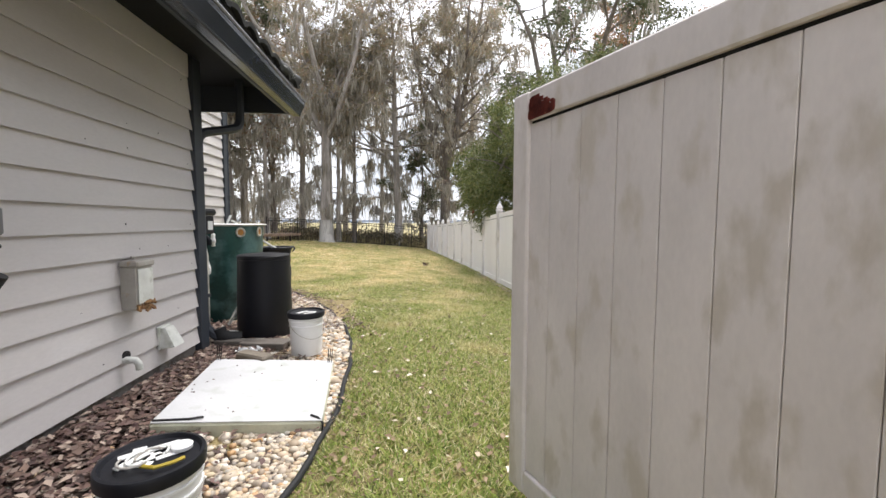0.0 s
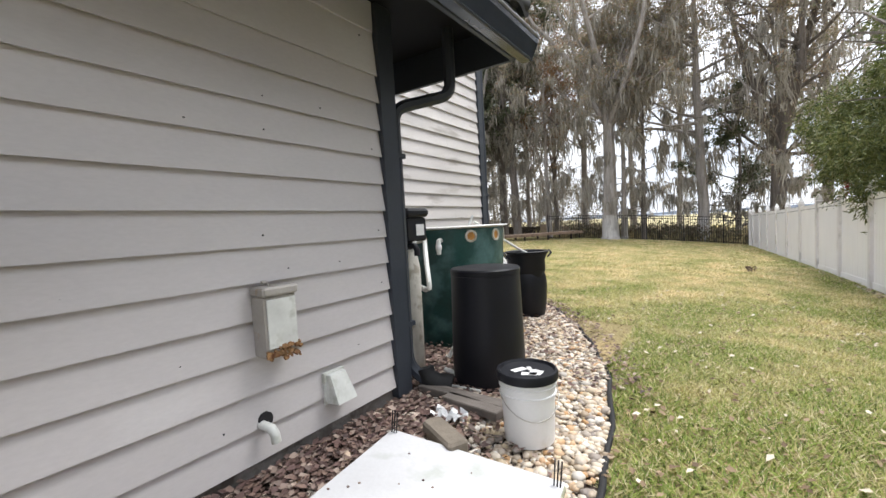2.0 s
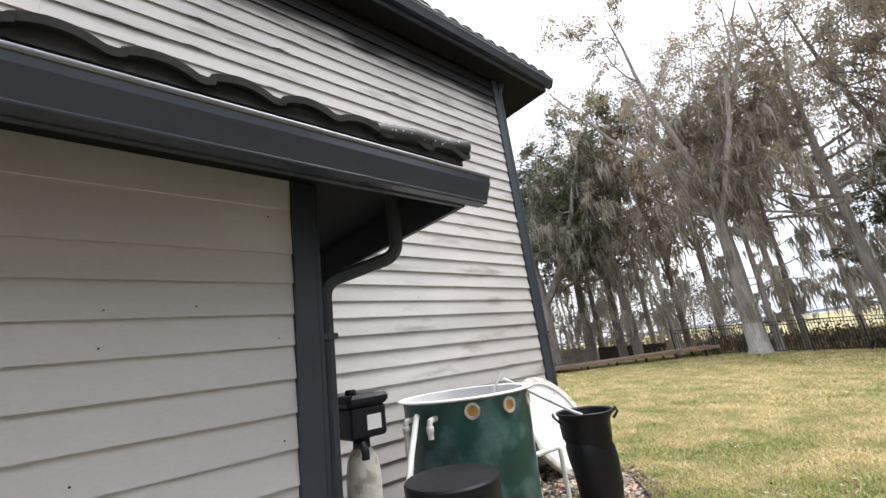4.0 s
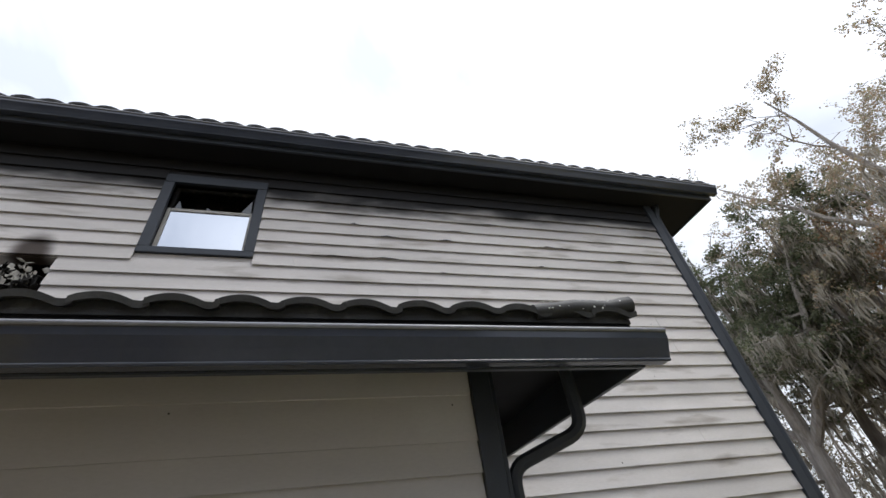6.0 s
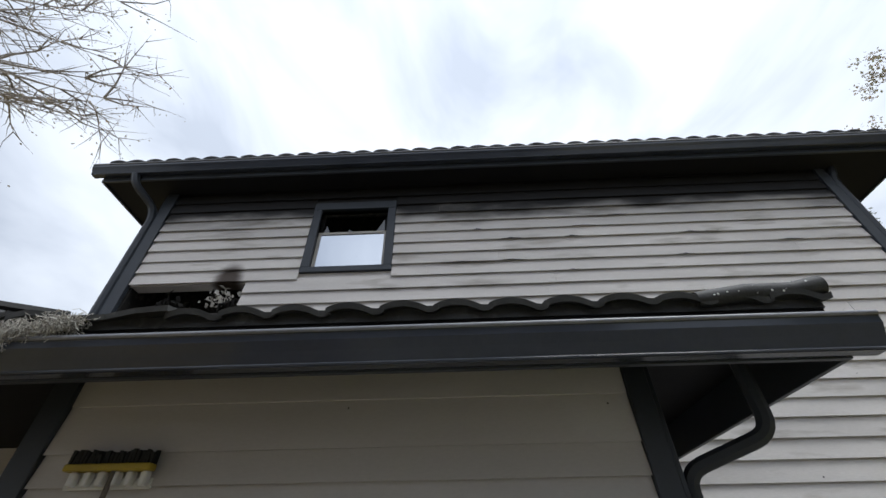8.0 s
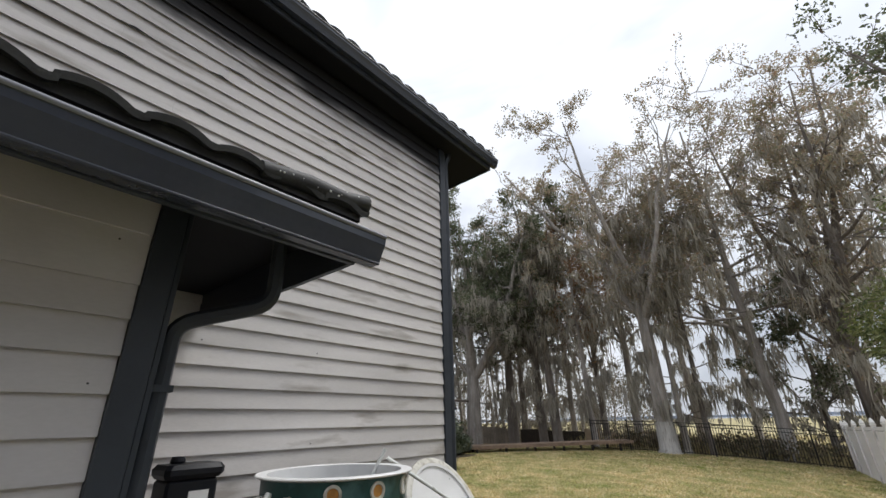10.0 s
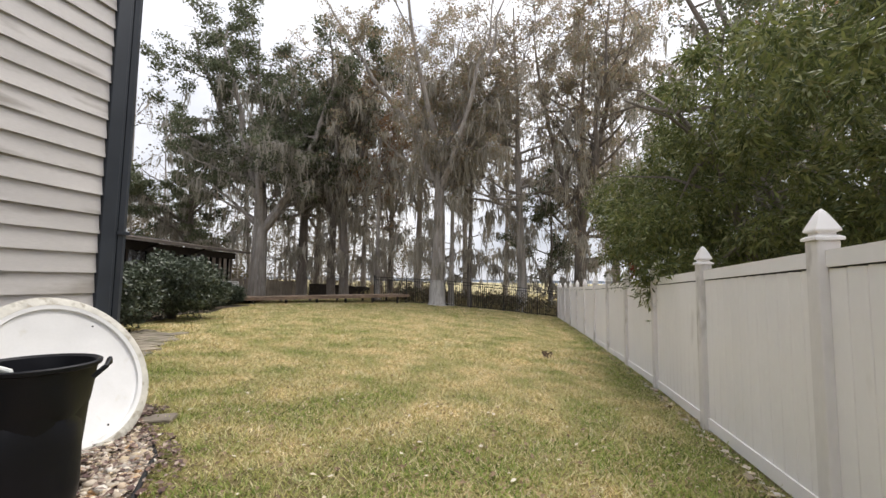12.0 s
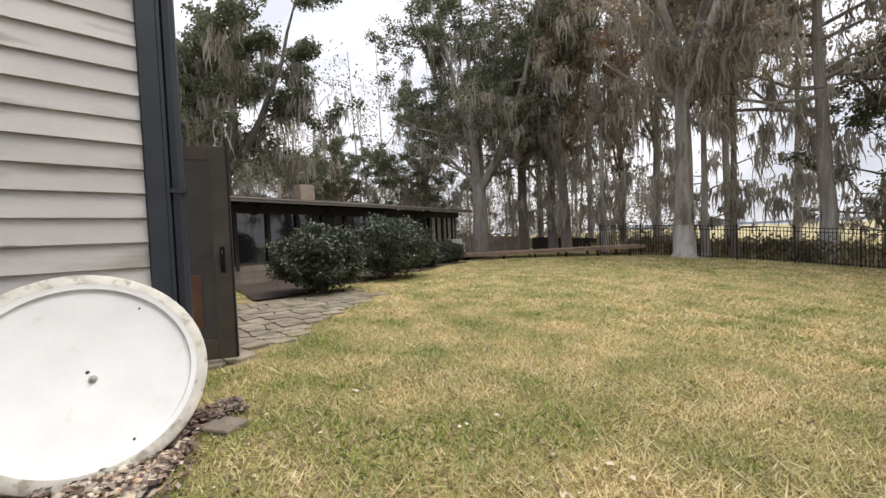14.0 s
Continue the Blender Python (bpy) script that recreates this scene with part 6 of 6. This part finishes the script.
for seed, x, y, h, r, lf, bk, lab, kw in TREES:
    t = tree(seed, x, y, h, r, lf, bk, lab, **kw)
    if seed in (1, 2, 4):
        part("pale_foot", Shape().tube([(0, 0, -0.1), (0.0, 0, 0.25), (0, 0, 0.8), (0.01, 0, 1.5)], [r * 1.42, r * 1.10, r * 1.06, r * 0.985], 9), M_PALEBARK, t, "bleached pale foot of the trunk", True)
tree(40, -2.2, -10.5, 15.0, 0.3, M_LEAF_CYP, M_BARK, "bare branched tree behind the house", count=1400, size=0.07, blob=0.12, moss=0, snags=0, limbs=24, first=0.5, reach=0.36, rise=(-5, 45), sub=8, twigs=7)

# far wood: many thin trunks with thin crowns, and the underwood between them
rng = np.random.default_rng(77)
fw = Shape()
fl, fm = [], []
for i in range(62):
    a = radians(rng.uniform(-66, -17))
    d = rng.uniform(40, 75)
    x, y = 0.4 + math.sin(a) * d, 5 + math.cos(a) * d
    h, r, z = rng.uniform(11, 21), rng.uniform(0.09, 0.2), gz(x, y)
    k = Vector((rng.normal(0, 0.05), rng.normal(0, 0.05), 1)) * h
    b = Vector((x, y, z - 0.2))
    fw.tube([b, b + k * 0.4 + Vector((rng.normal(0, 0.3), 0, 0)), b + k], [r * 1.2, r * 0.8, 0.03], 5)
    for j in range(7):
        q = b + k * rng.uniform(0.3, 0.95)
        e = q + Vector((rng.normal(0, 1.6), rng.normal(0, 1.6), rng.uniform(0.2, 2.0)))
        fw.tube([q, q.lerp(e, 0.5) + Vector((0, 0, 0.2)), e], [0.05, 0.03, 0.01], 3)
        fl.append(np.array(e) + np.clip(rng.normal(0, 0.7, (42, 3)), -1.1, 1.1))
        fm.append(np.array(q.lerp(e, 0.7)) + rng.normal(0, 0.2, (3, 3)))
far = thing("far_wood", (0, 0, 0), 0, "dense far wood of thin mossy trunks", "wood", kind="stuff")
part("trunks", fw, M_BARK, far)
part("crowns", leaves("crowns", np.concatenate(fl), 0.24, M_WOODS, rng, 0.6), M_WOODS, far)
fm = np.concatenate(fm)
part("moss", strands("moss", fm, rng.uniform(0.5, 1.6, len(fm)), rng.uniform(0.04, 0.09, len(fm)), M_MOSS, rng), M_MOSS, far)
ul = []
for i in range(420):
    a = radians(rng.uniform(-75, -16))
    d = rng.uniform(34, 62)
    x, y = 0.4 + math.sin(a) * d, 5 + math.cos(a) * d
    s_ = rng.uniform(0.6, 1.9)
    ul.append(np.array([x, y, gz(x, y) + s_ * 0.7]) + rng.normal(0, 0.55, (90, 3)) * np.array([s_, s_, s_ * 0.8]))
for i in range(190):
    a = radians(rng.uniform(-50, -15))
    d = rng.uniform(42, 64)
    x, y = 0.4 + math.sin(a) * d, 5 + math.cos(a) * d
    s_ = rng.uniform(0.9, 2.2)
    ul.append(np.array([x, y, gz(x, y) + rng.uniform(1.0, 7.5)]) + rng.normal(0, 0.5, (130, 3)) * np.array([s_, s_, s_]))
for i in range(170):
    a = radians(rng.uniform(-84, -48))
    d = rng.uniform(38, 60)
    x, y = 0.4 + math.sin(a) * d, 5 + math.cos(a) * d
    s_ = rng.uniform(1.0, 1.9)
    ul.append(np.array([x, y, gz(x, y) + rng.uniform(1.2, 7.6)]) + np.clip(rng.normal(0, 0.5, (320, 3)), -0.8, 0.8) * np.array([s_, s_, s_ * 0.7]))
for i in range(90):
    x, y = rng.uniform(-9, 3.5), rng.uniform(30.2, 34)
    ul.append(np.array([x, y, gz(x, y) + 0.45]) + rng.normal(0, 0.4, (120, 3)) * np.array([1.2, 0.8, 0.75]))
under = thing("underwood", (0, 0, 0), 0, "tangled dull green underwood", "underwood", kind="stuff")
ul = np.concatenate(ul)
ul[:, 2] = np.maximum(ul[:, 2], -1.2)
part("leaves", leaves("leaves", ul, 0.19, M_WOODS, rng, 0.6), M_WOODS, under)

# marsh reeds, lake and far shore
rr = []
for i in range(9000):
    y = rng.uniform(30.2, 75) if i > 3000 else rng.uniform(30.2, 36)
    rr.append((rng.uniform(-0.35, 0.16) * y + 1.0 * rng.normal(), y))
rp = np.array([(x, y, gz(x, y)) for x, y in rr])
hts = rng.uniform(0.35, 0.8, len(rp))
sd = rng.normal(0, 1, (len(rp), 3)) * np.array([1, 1, 0])
sd /= np.linalg.norm(sd, axis=1)[:, None]
wd = rng.uniform(0.02, 0.07, (len(rp), 1))
tip = rp + np.stack([rng.normal(0, 0.15, len(rp)), rng.normal(0, 0.15, len(rp)), hts], axis=1)
reeds = thing("reeds", (0, 0, 0), 0, "dry straw coloured marsh reeds", "reeds", kind="stuff")
part("stalks", bulk("stalks", np.stack([rp - sd * wd, rp + sd * wd, tip], axis=1).reshape(-1, 3), np.arange(3 * len(rp)).reshape(-1, 3), M_REED), M_REED, reeds)
M_MARSH = mat("marsh grass flat", (0.33, 0.28, 0.14), 0.95, 0.2, 0.05, 2.0, 0.3)
solid("marsh", Shape().box(-900, 40, -1.5, 900, 700, -1.30), M_MARSH, "flat straw coloured marsh", "marsh", kind="structure")
solid("water", Shape().box(-1500, 700.2, -1.6, 1500, 1700, -1.33), M_WATER, "pale still lake under a bright sky", "lake", kind="structure")
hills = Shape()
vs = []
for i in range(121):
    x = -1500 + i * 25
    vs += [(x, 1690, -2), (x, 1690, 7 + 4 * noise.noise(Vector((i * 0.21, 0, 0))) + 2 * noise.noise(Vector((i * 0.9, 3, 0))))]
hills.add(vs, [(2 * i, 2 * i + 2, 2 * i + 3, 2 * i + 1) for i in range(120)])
# distance haze is put into the shore's flat blue-grey colour
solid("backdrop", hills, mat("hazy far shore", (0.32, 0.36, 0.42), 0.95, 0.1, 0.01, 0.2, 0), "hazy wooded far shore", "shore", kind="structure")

# ---------------------------------------------------------------- bottlebrush tree beyond the fence
rng = np.random.default_rng(404)
bbx, bby = 4.8, 13.1
bz0 = gz(bbx, bby)
bb = thing("bottlebrush_tree", (bbx, bby, bz0), 0, "dense green bottlebrush tree hanging over the white fence", "tree")
wood, tips = Shape(), []
for i in range(5):
    a = 2 * math.pi * i / 5 + 0.4
    path = [Vector((0.15 * math.cos(a), 0.15 * math.sin(a), -0.2))]
    v = Vector((math.cos(a) * 0.45, math.sin(a) * 0.45, 1)).normalized()
    for k in range(7):
        v = (v + Vector(rng.normal(0, 0.12, 3))).normalized()
        path.append(path[-1] + v * 0.8)
    wood.tube(path, [0.13 * (1 - 0.11 * k) for k in range(8)], 7)
    for k in range(2, 8):
        for _ in range(4):
            d = (Vector(rng.normal(0, 1, 3)) + Vector((0, 0, 0.3))).normalized() * rng.uniform(0.9, 2.0)
            wood.tube([path[k], path[k] + d * 0.5 + Vector((0, 0, 0.15)), path[k] + d], [0.035, 0.022, 0.008], 4)
part("trunk", wood, M_BARKDARK, bb, smooth=True)
# clumps of leaves over an uneven crown, thinner inside, with drooping sprays at the lower edge
cl = []
for i in range(1250):
    u, w_ = rng.uniform(-1, 1), rng.uniform(0, 2 * math.pi)
    s_ = math.sqrt(1 - u * u)
    f = rng.uniform(0.25, 1.0) ** 0.5
    lump = 1 + 0.16 * math.sin(w_ * 3 + 1.3) + 0.13 * math.sin(w_ * 5 + u * 6)
    p = np.array([3.25 * s_ * math.cos(w_) * lump * f, 4.9 * s_ * math.sin(w_) * lump * f, 3.80 + (2.35 if u > 0 else 2.25) * u * f * (1 + 0.1 * math.sin(w_ * 4)) * (1 - (0.2 * math.sin(w_) if u > 0 else 0))])
    if p[2] > 1.6:
        cl.append(p)
for i in range(70):
    y = rng.uniform(-2.2, 2.8)
    cl.append(np.array([-2.0 - 0.75 * math.sqrt(max(0, 1 - (y / 4.2) ** 2)) + rng.normal(0, 0.2), y, rng.uniform(2.15, 3.3) + 0.08 * y]))
for y, x, z in ((-1.2, -2.65, 1.85), (-1.25, -2.7, 1.72), (-1.1, -2.65, 2.0), (-1.6, -2.62, 2.1), (-0.5, -2.7, 2.0), (-2.0, -2.55, 2.25), (1.0, -2.75, 2.0)):
    cl.append(np.array([x, y, z]))
pts, al = [], []
for p in cl:
    n_ = int(rng.integers(125, 190))
    d = rng.normal(0, 1, (n_, 3))
    d /= np.linalg.norm(d, axis=1)[:, None]
    rad = rng.uniform(0.04, 0.40, (n_, 1)) * rng.uniform(0.6, 1.2)
    pts.append(p + d * rad * np.array([1, 1, 0.85]))
    al.append(d * 0.8 + np.array([0, 0, -0.25]))
pts, al = np.concatenate(pts), np.concatenate(al)
part("crown", leaves("crown", pts, 0.105, M_LEAF_BRUSH, rng, 0.23, 0.15, al), M_LEAF_BRUSH, bb)
tw = Shape()
for i in range(46):
    p = Vector(tuple(cl[int(rng.integers(0, 900))])) * 1.03
    v = Vector((p.x, p.y, 0)).normalized() * 0.22
    tw.tube([p, p + v * 0.7 + Vector((0, 0, 0.10)), p + v * 1.5 + Vector((rng.normal(0, 0.1), rng.normal(0, 0.1), 0.02)), p + v * 1.9 + Vector((rng.normal(0, 0.12), rng.normal(0, 0.12), -0.22))], [0.007, 0.006, 0.005, 0.003], 4)
tagged(part("bare_twigs", tw, M_BARK, bb, "pale arching bare twigs"), kind="stuff")
spray = np.array([(-2.62 + rng.normal(0, 0.04), -1.18 + rng.normal(0, 0.05), rng.choice((1.27, 1.33, 1.44, 1.5)) + rng.normal(0, 0.03)) for _ in range(90)])
part("spray", leaves("spray", spray, 0.09, M_LEAF_BRUSH, rng, 0.22), M_LEAF_BRUSH, bb)
part("sprig_stem", Shape().tube([(-2.62, -1.2, 1.9), (-2.63, -1.18, 1.55), (-2.61, -1.18, 1.25)], 0.006, 5), M_BARKDARK, bb)
for i in range(9):
    p = cl[int(rng.integers(0, len(cl)))] * np.array([1.06, 1.06, 1.0])
    part("flower", leaves("flower", p + rng.normal(0, 0.05, (60, 3)) * np.array([0.5, 0.5, 1.2]), 0.06, M_FLOWER, rng, 0.2), M_FLOWER, bb)

# shrubs by the porch


def shrub(x, y, rx_, h, seed, label):
    rng = np.random.default_rng(seed)
    t = thing("shrub", (x, y, gz(x, y)), 0, label, "shrub", group="shrubs by the porch")
    wood = Shape()
    for i in range(9):
        a = rng.uniform(0, 6.28)
        wood.tube([(0, 0, -0.1), (0.3 * rx_ * math.cos(a), 0.3 * rx_ * math.sin(a), 0.4 * h), (0.7 * rx_ * math.cos(a), 0.7 * rx_ * math.sin(a), 0.8 * h)], [0.04, 0.025, 0.01], 5)
    part("stems", wood, M_BARKDARK, t)
    n_ = 19000
    d = rng.normal(0, 1, (n_, 3))
    d /= np.linalg.norm(d, axis=1)[:, None]
    lump = 1 + 0.20 * np.sin(d[:, 0] * 7 + seed) * np.sin(d[:, 1] * 6) + 0.10 * np.sin(d[:, 2] * 9 + d[:, 0] * 5)
    p = d * (rng.uniform(0.2, 1, n_) ** 0.3 * lump)[:, None] * np.array([rx_, rx_, h * 0.50]) + rng.normal(0, 0.05, (n_, 3)) + np.array([0, 0, h * 0.55])
    p = p[(p[:, 2] > 0.05) & (rng.random(n_) < np.clip((p[:, 2] / h - 0.04) / 0.3, 0.12, 1.0))]
    part("foliage", leaves("foliage", p, 0.095, M_LEAF_SHRUB, rng, 0.5), M_LEAF_SHRUB, t)
    return t


shrub(-8.75, 11.3, 0.98, 1.45, 61, "round dark evergreen shrub beside the porch")
shrub(-10.0, 14.2, 1.3, 1.75, 62, "large round dark evergreen shrub beside the porch")
shrub(-12.4, 17.6, 0.7, 0.8, 63, "low grey green shrub by the porch")
shrub(-13.6, 20.0, 0.8, 0.95, 64, "low grey green shrub by the porch")

# ---------------------------------------------------------------- pebbles, mulch, grass, fallen leaves
rng = np.random.default_rng(55)
peb = Shape()
ico_v, ico_f = [], []
bmi = bmesh.new()
bmesh.ops.create_icosphere(bmi, subdivisions=1, radius=1.0)
ico_v, ico_f = np.array([v.co[:] for v in bmi.verts]), np.array([[v.index for v in f.verts] for f in bmi.faces])
bmi.free()
spots_, k = [], 0
while len(spots_) < 12500 and k < 200000:
    k += 1
    y = rng.uniform(0.9, 7.3)
    e = bed_edge(y)
    wide = 0.62 if y > 2.9 else 0.34
    x = e - 0.02 - abs(rng.normal(0, wide)) if rng.random() < 0.8 else rng.uniform(min(-1.8, e - 0.3), e)
    if x < (-1.80 if y < 3.4 else -3.2) or (abs(x + 1.03) < 0.36 and abs(y - 2.42) < 0.44):
        continue
    spots_.append((x, y))
nP = len(spots_)
rad = rng.uniform(0.009, 0.025, nP) * np.where(np.array(spots_)[:, 1] < 2.6, 0.85, 1.0) * np.where(rng.random(nP) < 0.12, 1.45, 1.0)
loc = np.array([(x, y, gz(x, y)) for x, y in spots_])
loc[:, 2] += rad * 0.35 + rng.uniform(0, 0.018, nP)
sc = np.stack([rad * rng.uniform(0.9, 1.5, nP), rad * rng.uniform(0.8, 1.2, nP), rad * rng.uniform(0.5, 0.8, nP)], axis=1)
ang = rng.uniform(0, 2 * np.pi, nP)
pv = ico_v[None] * sc[:, None] * (1 + rng.normal(0, 0.06, (nP, len(ico_v), 1)))
ca, sa = np.cos(ang)[:, None], np.sin(ang)[:, None]
px, py = pv[..., 0] * ca - pv[..., 1] * sa, pv[..., 0] * sa + pv[..., 1] * ca
pv = np.stack([px, py, pv[..., 2]], axis=2) + loc[:, None]
pf = (ico_f[None] + (np.arange(nP) * len(ico_v))[:, None, None]).reshape(-1, 3)
pm = bulk("pebbles", pv.reshape(-1, 3), pf, M_PEBBLE)
pm.polygons.foreach_set("use_smooth", [True] * len(pm.polygons))
tagged(new("pebbles", pm), "rounded cream and brown river pebbles along the bed", "pebbles", kind="stuff")

bed = Shape()
ys = [-6 + 13.4 * i / 60 for i in range(61)]
vs = []
for y in ys:
    e = bed_edge(min(y, 7.39))
    for i in range(7):
        x = -3.32 + (e + 3.32) * i / 6
        vs.append((x, y, gz(x, y) + 0.008))
bed.add(vs, [(7 * j + i, 7 * j + i + 1, 7 * j + 8 + i, 7 * j + 7 + i) for j in range(60) for i in range(6)])
solid("mulch_bed", bed, M_EARTH, "dark damp mulch bed beside the house", "mulch bed", kind="structure")


def scatter(name, pts, size, material, rng, label, category, lift=0.02, slim=0.6):
    """Curled dead leaves lying about."""
    n_ = len(pts)
    a = rng.uniform(0, 2 * np.pi, n_)
    d = np.stack([np.cos(a), np.sin(a), rng.normal(0, 0.22, n_)], axis=1)
    s_ = np.stack([-np.sin(a), np.cos(a), rng.normal(0, 0.3, n_)], axis=1)
    ln = (size * rng.uniform(0.5, 1.4, n_))[:, None]
    c = np.array(pts) + np.array([0, 0, 1]) * (lift * rng.uniform(0.2, 1.0, n_))[:, None]
    up = np.array([[0, 0, 1]]) * ln * 0.14
    v = np.stack([c - d * ln, c - d * ln * 0.2 + s_ * ln * slim + up, c + d * ln, c - d * ln * 0.2 - s_ * ln * slim + up, c - up * 0.4], axis=1).reshape(-1, 3)
    b_ = np.arange(n_)[:, None] * 5
    f = np.concatenate([b_ + np.array([[i, j, 4]]) for i, j in ((0, 1), (1, 2), (2, 3), (3, 0))])
    return tagged(new(name, bulk(name, v, f, material)), label, category, kind="stuff")


pts = []
while len(pts) < 8500:
    y = rng.uniform(0.3, 4.3)
    e = bed_edge(y)
    x = -1.80 + abs(rng.normal(0, 0.36)) if y < 3.35 else rng.uniform(-2.3, -1.2)
    if x > e - 0.02 or (abs(x + 1.03) < 0.40 and abs(y - 2.42) < 0.47 and rng.random() < 0.97):
        continue
    pts.append((x, y, gz(x, y) + 0.012))
while len(pts) < 12500:
    y = rng.uniform(4.0, 7.7)
    x = rng.uniform(-3.25, bed_edge(min(y, 7.38)) + 0.25)
    pts.append((x, y, gz(x, y) + 0.014))
scatter("dead_leaves", pts, 0.021, M_LITTER, rng, "brown dead leaves drifted against the wall", "leaf litter", 0.045)
pts = []
for i in range(3400):
    y = rng.uniform(0.8, 9) if i < 1700 else rng.uniform(6, 26)
    x = rng.uniform(bed_edge(y) + 0.02 if y < 7.4 else -3.0 - max(0.0, y - 9) * 0.5, 2.0)
    if i < 320:
        x = bed_edge(y) + abs(rng.normal(0, 0.22)) if y < 7.3 else x
    pts.append((x, y, gz(x, y) + 0.022))
pts = np.array(pts)
pale = rng.random(len(pts)) < 0.16
scatter("fallen_leaves", pts[~pale], 0.019, M_LAWNLEAF, rng, "scattered brown fallen leaves on the grass", "fallen leaves", 0.02)
M_PALELEAF = palette("bleached fallen leaves", [(0.50, 0.43, 0.32), (0.66, 0.60, 0.50), (0.40, 0.32, 0.23)], 0.8)
scatter("fallen_leaves", pts[pale], 0.02, M_PALELEAF, rng, "bleached tan fallen leaves on the grass", "fallen leaves", 0.025)


def blades(n_, x0, x1, y0, y1, hmin, hmax, wide):
    """Grass blades, bent over so that many lie nearly flat."""
    x, y = rng.uniform(x0, x1, n_), rng.uniform(y0, y1, n_)
    e = np.interp(y, [p[0] for p in EDGE], [p[1] for p in EDGE])
    e = np.where(y > 7.4, -99, e)
    fx = np.array([fence_x(v) for v in y])
    ok = (x > e + 0.01) & (x < fx - 0.03) & ~((x < -3.3) & (y < 7.5)) & ~((x < -4.2) & (y < np.minimum(8.3 + 1.3 * np.maximum(0.0, -4.55 - x), 11.8)) & (x > -9.6))
    x, y = x[ok], y[ok]
    z = np.array([gz(a, b) for a, b in zip(x, y)])
    m_ = len(x)
    a = rng.uniform(0, 2 * np.pi, m_)
    hh = rng.uniform(hmin, hmax, m_)
    tilt = rng.uniform(0.4, 2.4, m_) * hh
    base_ = np.stack([x, y, z - 0.003], axis=1)
    side = np.stack([-np.sin(a), np.cos(a), rng.normal(0, 0.3, m_)], axis=1) * (wide * rng.uniform(0.6, 1.4, m_))[:, None]
    tip_ = base_ + np.stack([np.cos(a) * tilt, np.sin(a) * tilt, hh], axis=1)
    return np.stack([base_ + side, tip_, base_ - side], axis=1).reshape(-1, 3)


gv = np.concatenate([
    blades(165000, -0.9, 2.2, 0.6, 6.6, 0.016, 0.040, 0.0043),
    blades(210000, -5.0, 2.2, 6.2, 12.6, 0.018, 0.042, 0.0050),
    blades(50000, -12.0, -4.8, 7.5, 12.6, 0.02, 0.06, 0.008),
    blades(150000, -13.0, 2.2, 12.2, 20.0, 0.025, 0.07, 0.014),
    blades(36000, -7.0, 2.2, 7.5, 21.0, 0.04, 0.085, 0.006),
    blades(70000, -14.0, 2.2, 19.6, 29.0, 0.03, 0.08, 0.020)])
gf = np.arange(len(gv)).reshape(-1, 3)
tagged(new("grass", bulk("grass", gv, gf, M_GRASS)), "short green and straw coloured grass blades", "grass", kind="stuff")

pts = [(fence_x(y) - 0.10 - abs(rng.normal(0, 0.05)), y) for y in rng.uniform(5.0, 22.0, 700)]
pts = [(x, y, gz(x, y) + 0.008) for x, y in pts]
scatter("fence_rubble", pts, 0.035, M_PEBBLE, rng, "small stones and bare soil along the fence foot", "stones", 0.02, 0.8)

weed = thing("weed", (0.44, 13.3, gz(0.44, 13.3)), 0, "small dark weed standing in the lawn", "weed")
part("foliage", leaves("foliage", rng.normal(0, 0.04, (50, 3)) + np.array([0, 0, 0.09]), 0.08, M_LITTER, rng, 0.3), M_LITTER, weed)

# ---------------------------------------------------------------- lapped boards of the walls
siding(wing, WX, 0.032, 3.248, 0.151, 0.160, 0.012, 1.945, M_WING, [], 6.0, 4)
# a wide top board and a flat frieze close the wall under the eave
part("siding_board", Shape().add([(WX + d, y, z) for y in (0.033, 3.247) for d, z in ((-0.002, 1.95), (0.024, 1.911), (0.031, 1.911), (0.006, 2.19))],
                                 [(0, 4, 5, 1), (1, 5, 6, 2), (2, 6, 7, 3), (0, 1, 2, 3), (7, 6, 5, 4)]), M_WING, wing)
part("frieze_board", Shape().box(WX + 0.002, 0.033, 2.17, WX + 0.018, 3.247, 2.41, c=0.002), M_WING, wing)
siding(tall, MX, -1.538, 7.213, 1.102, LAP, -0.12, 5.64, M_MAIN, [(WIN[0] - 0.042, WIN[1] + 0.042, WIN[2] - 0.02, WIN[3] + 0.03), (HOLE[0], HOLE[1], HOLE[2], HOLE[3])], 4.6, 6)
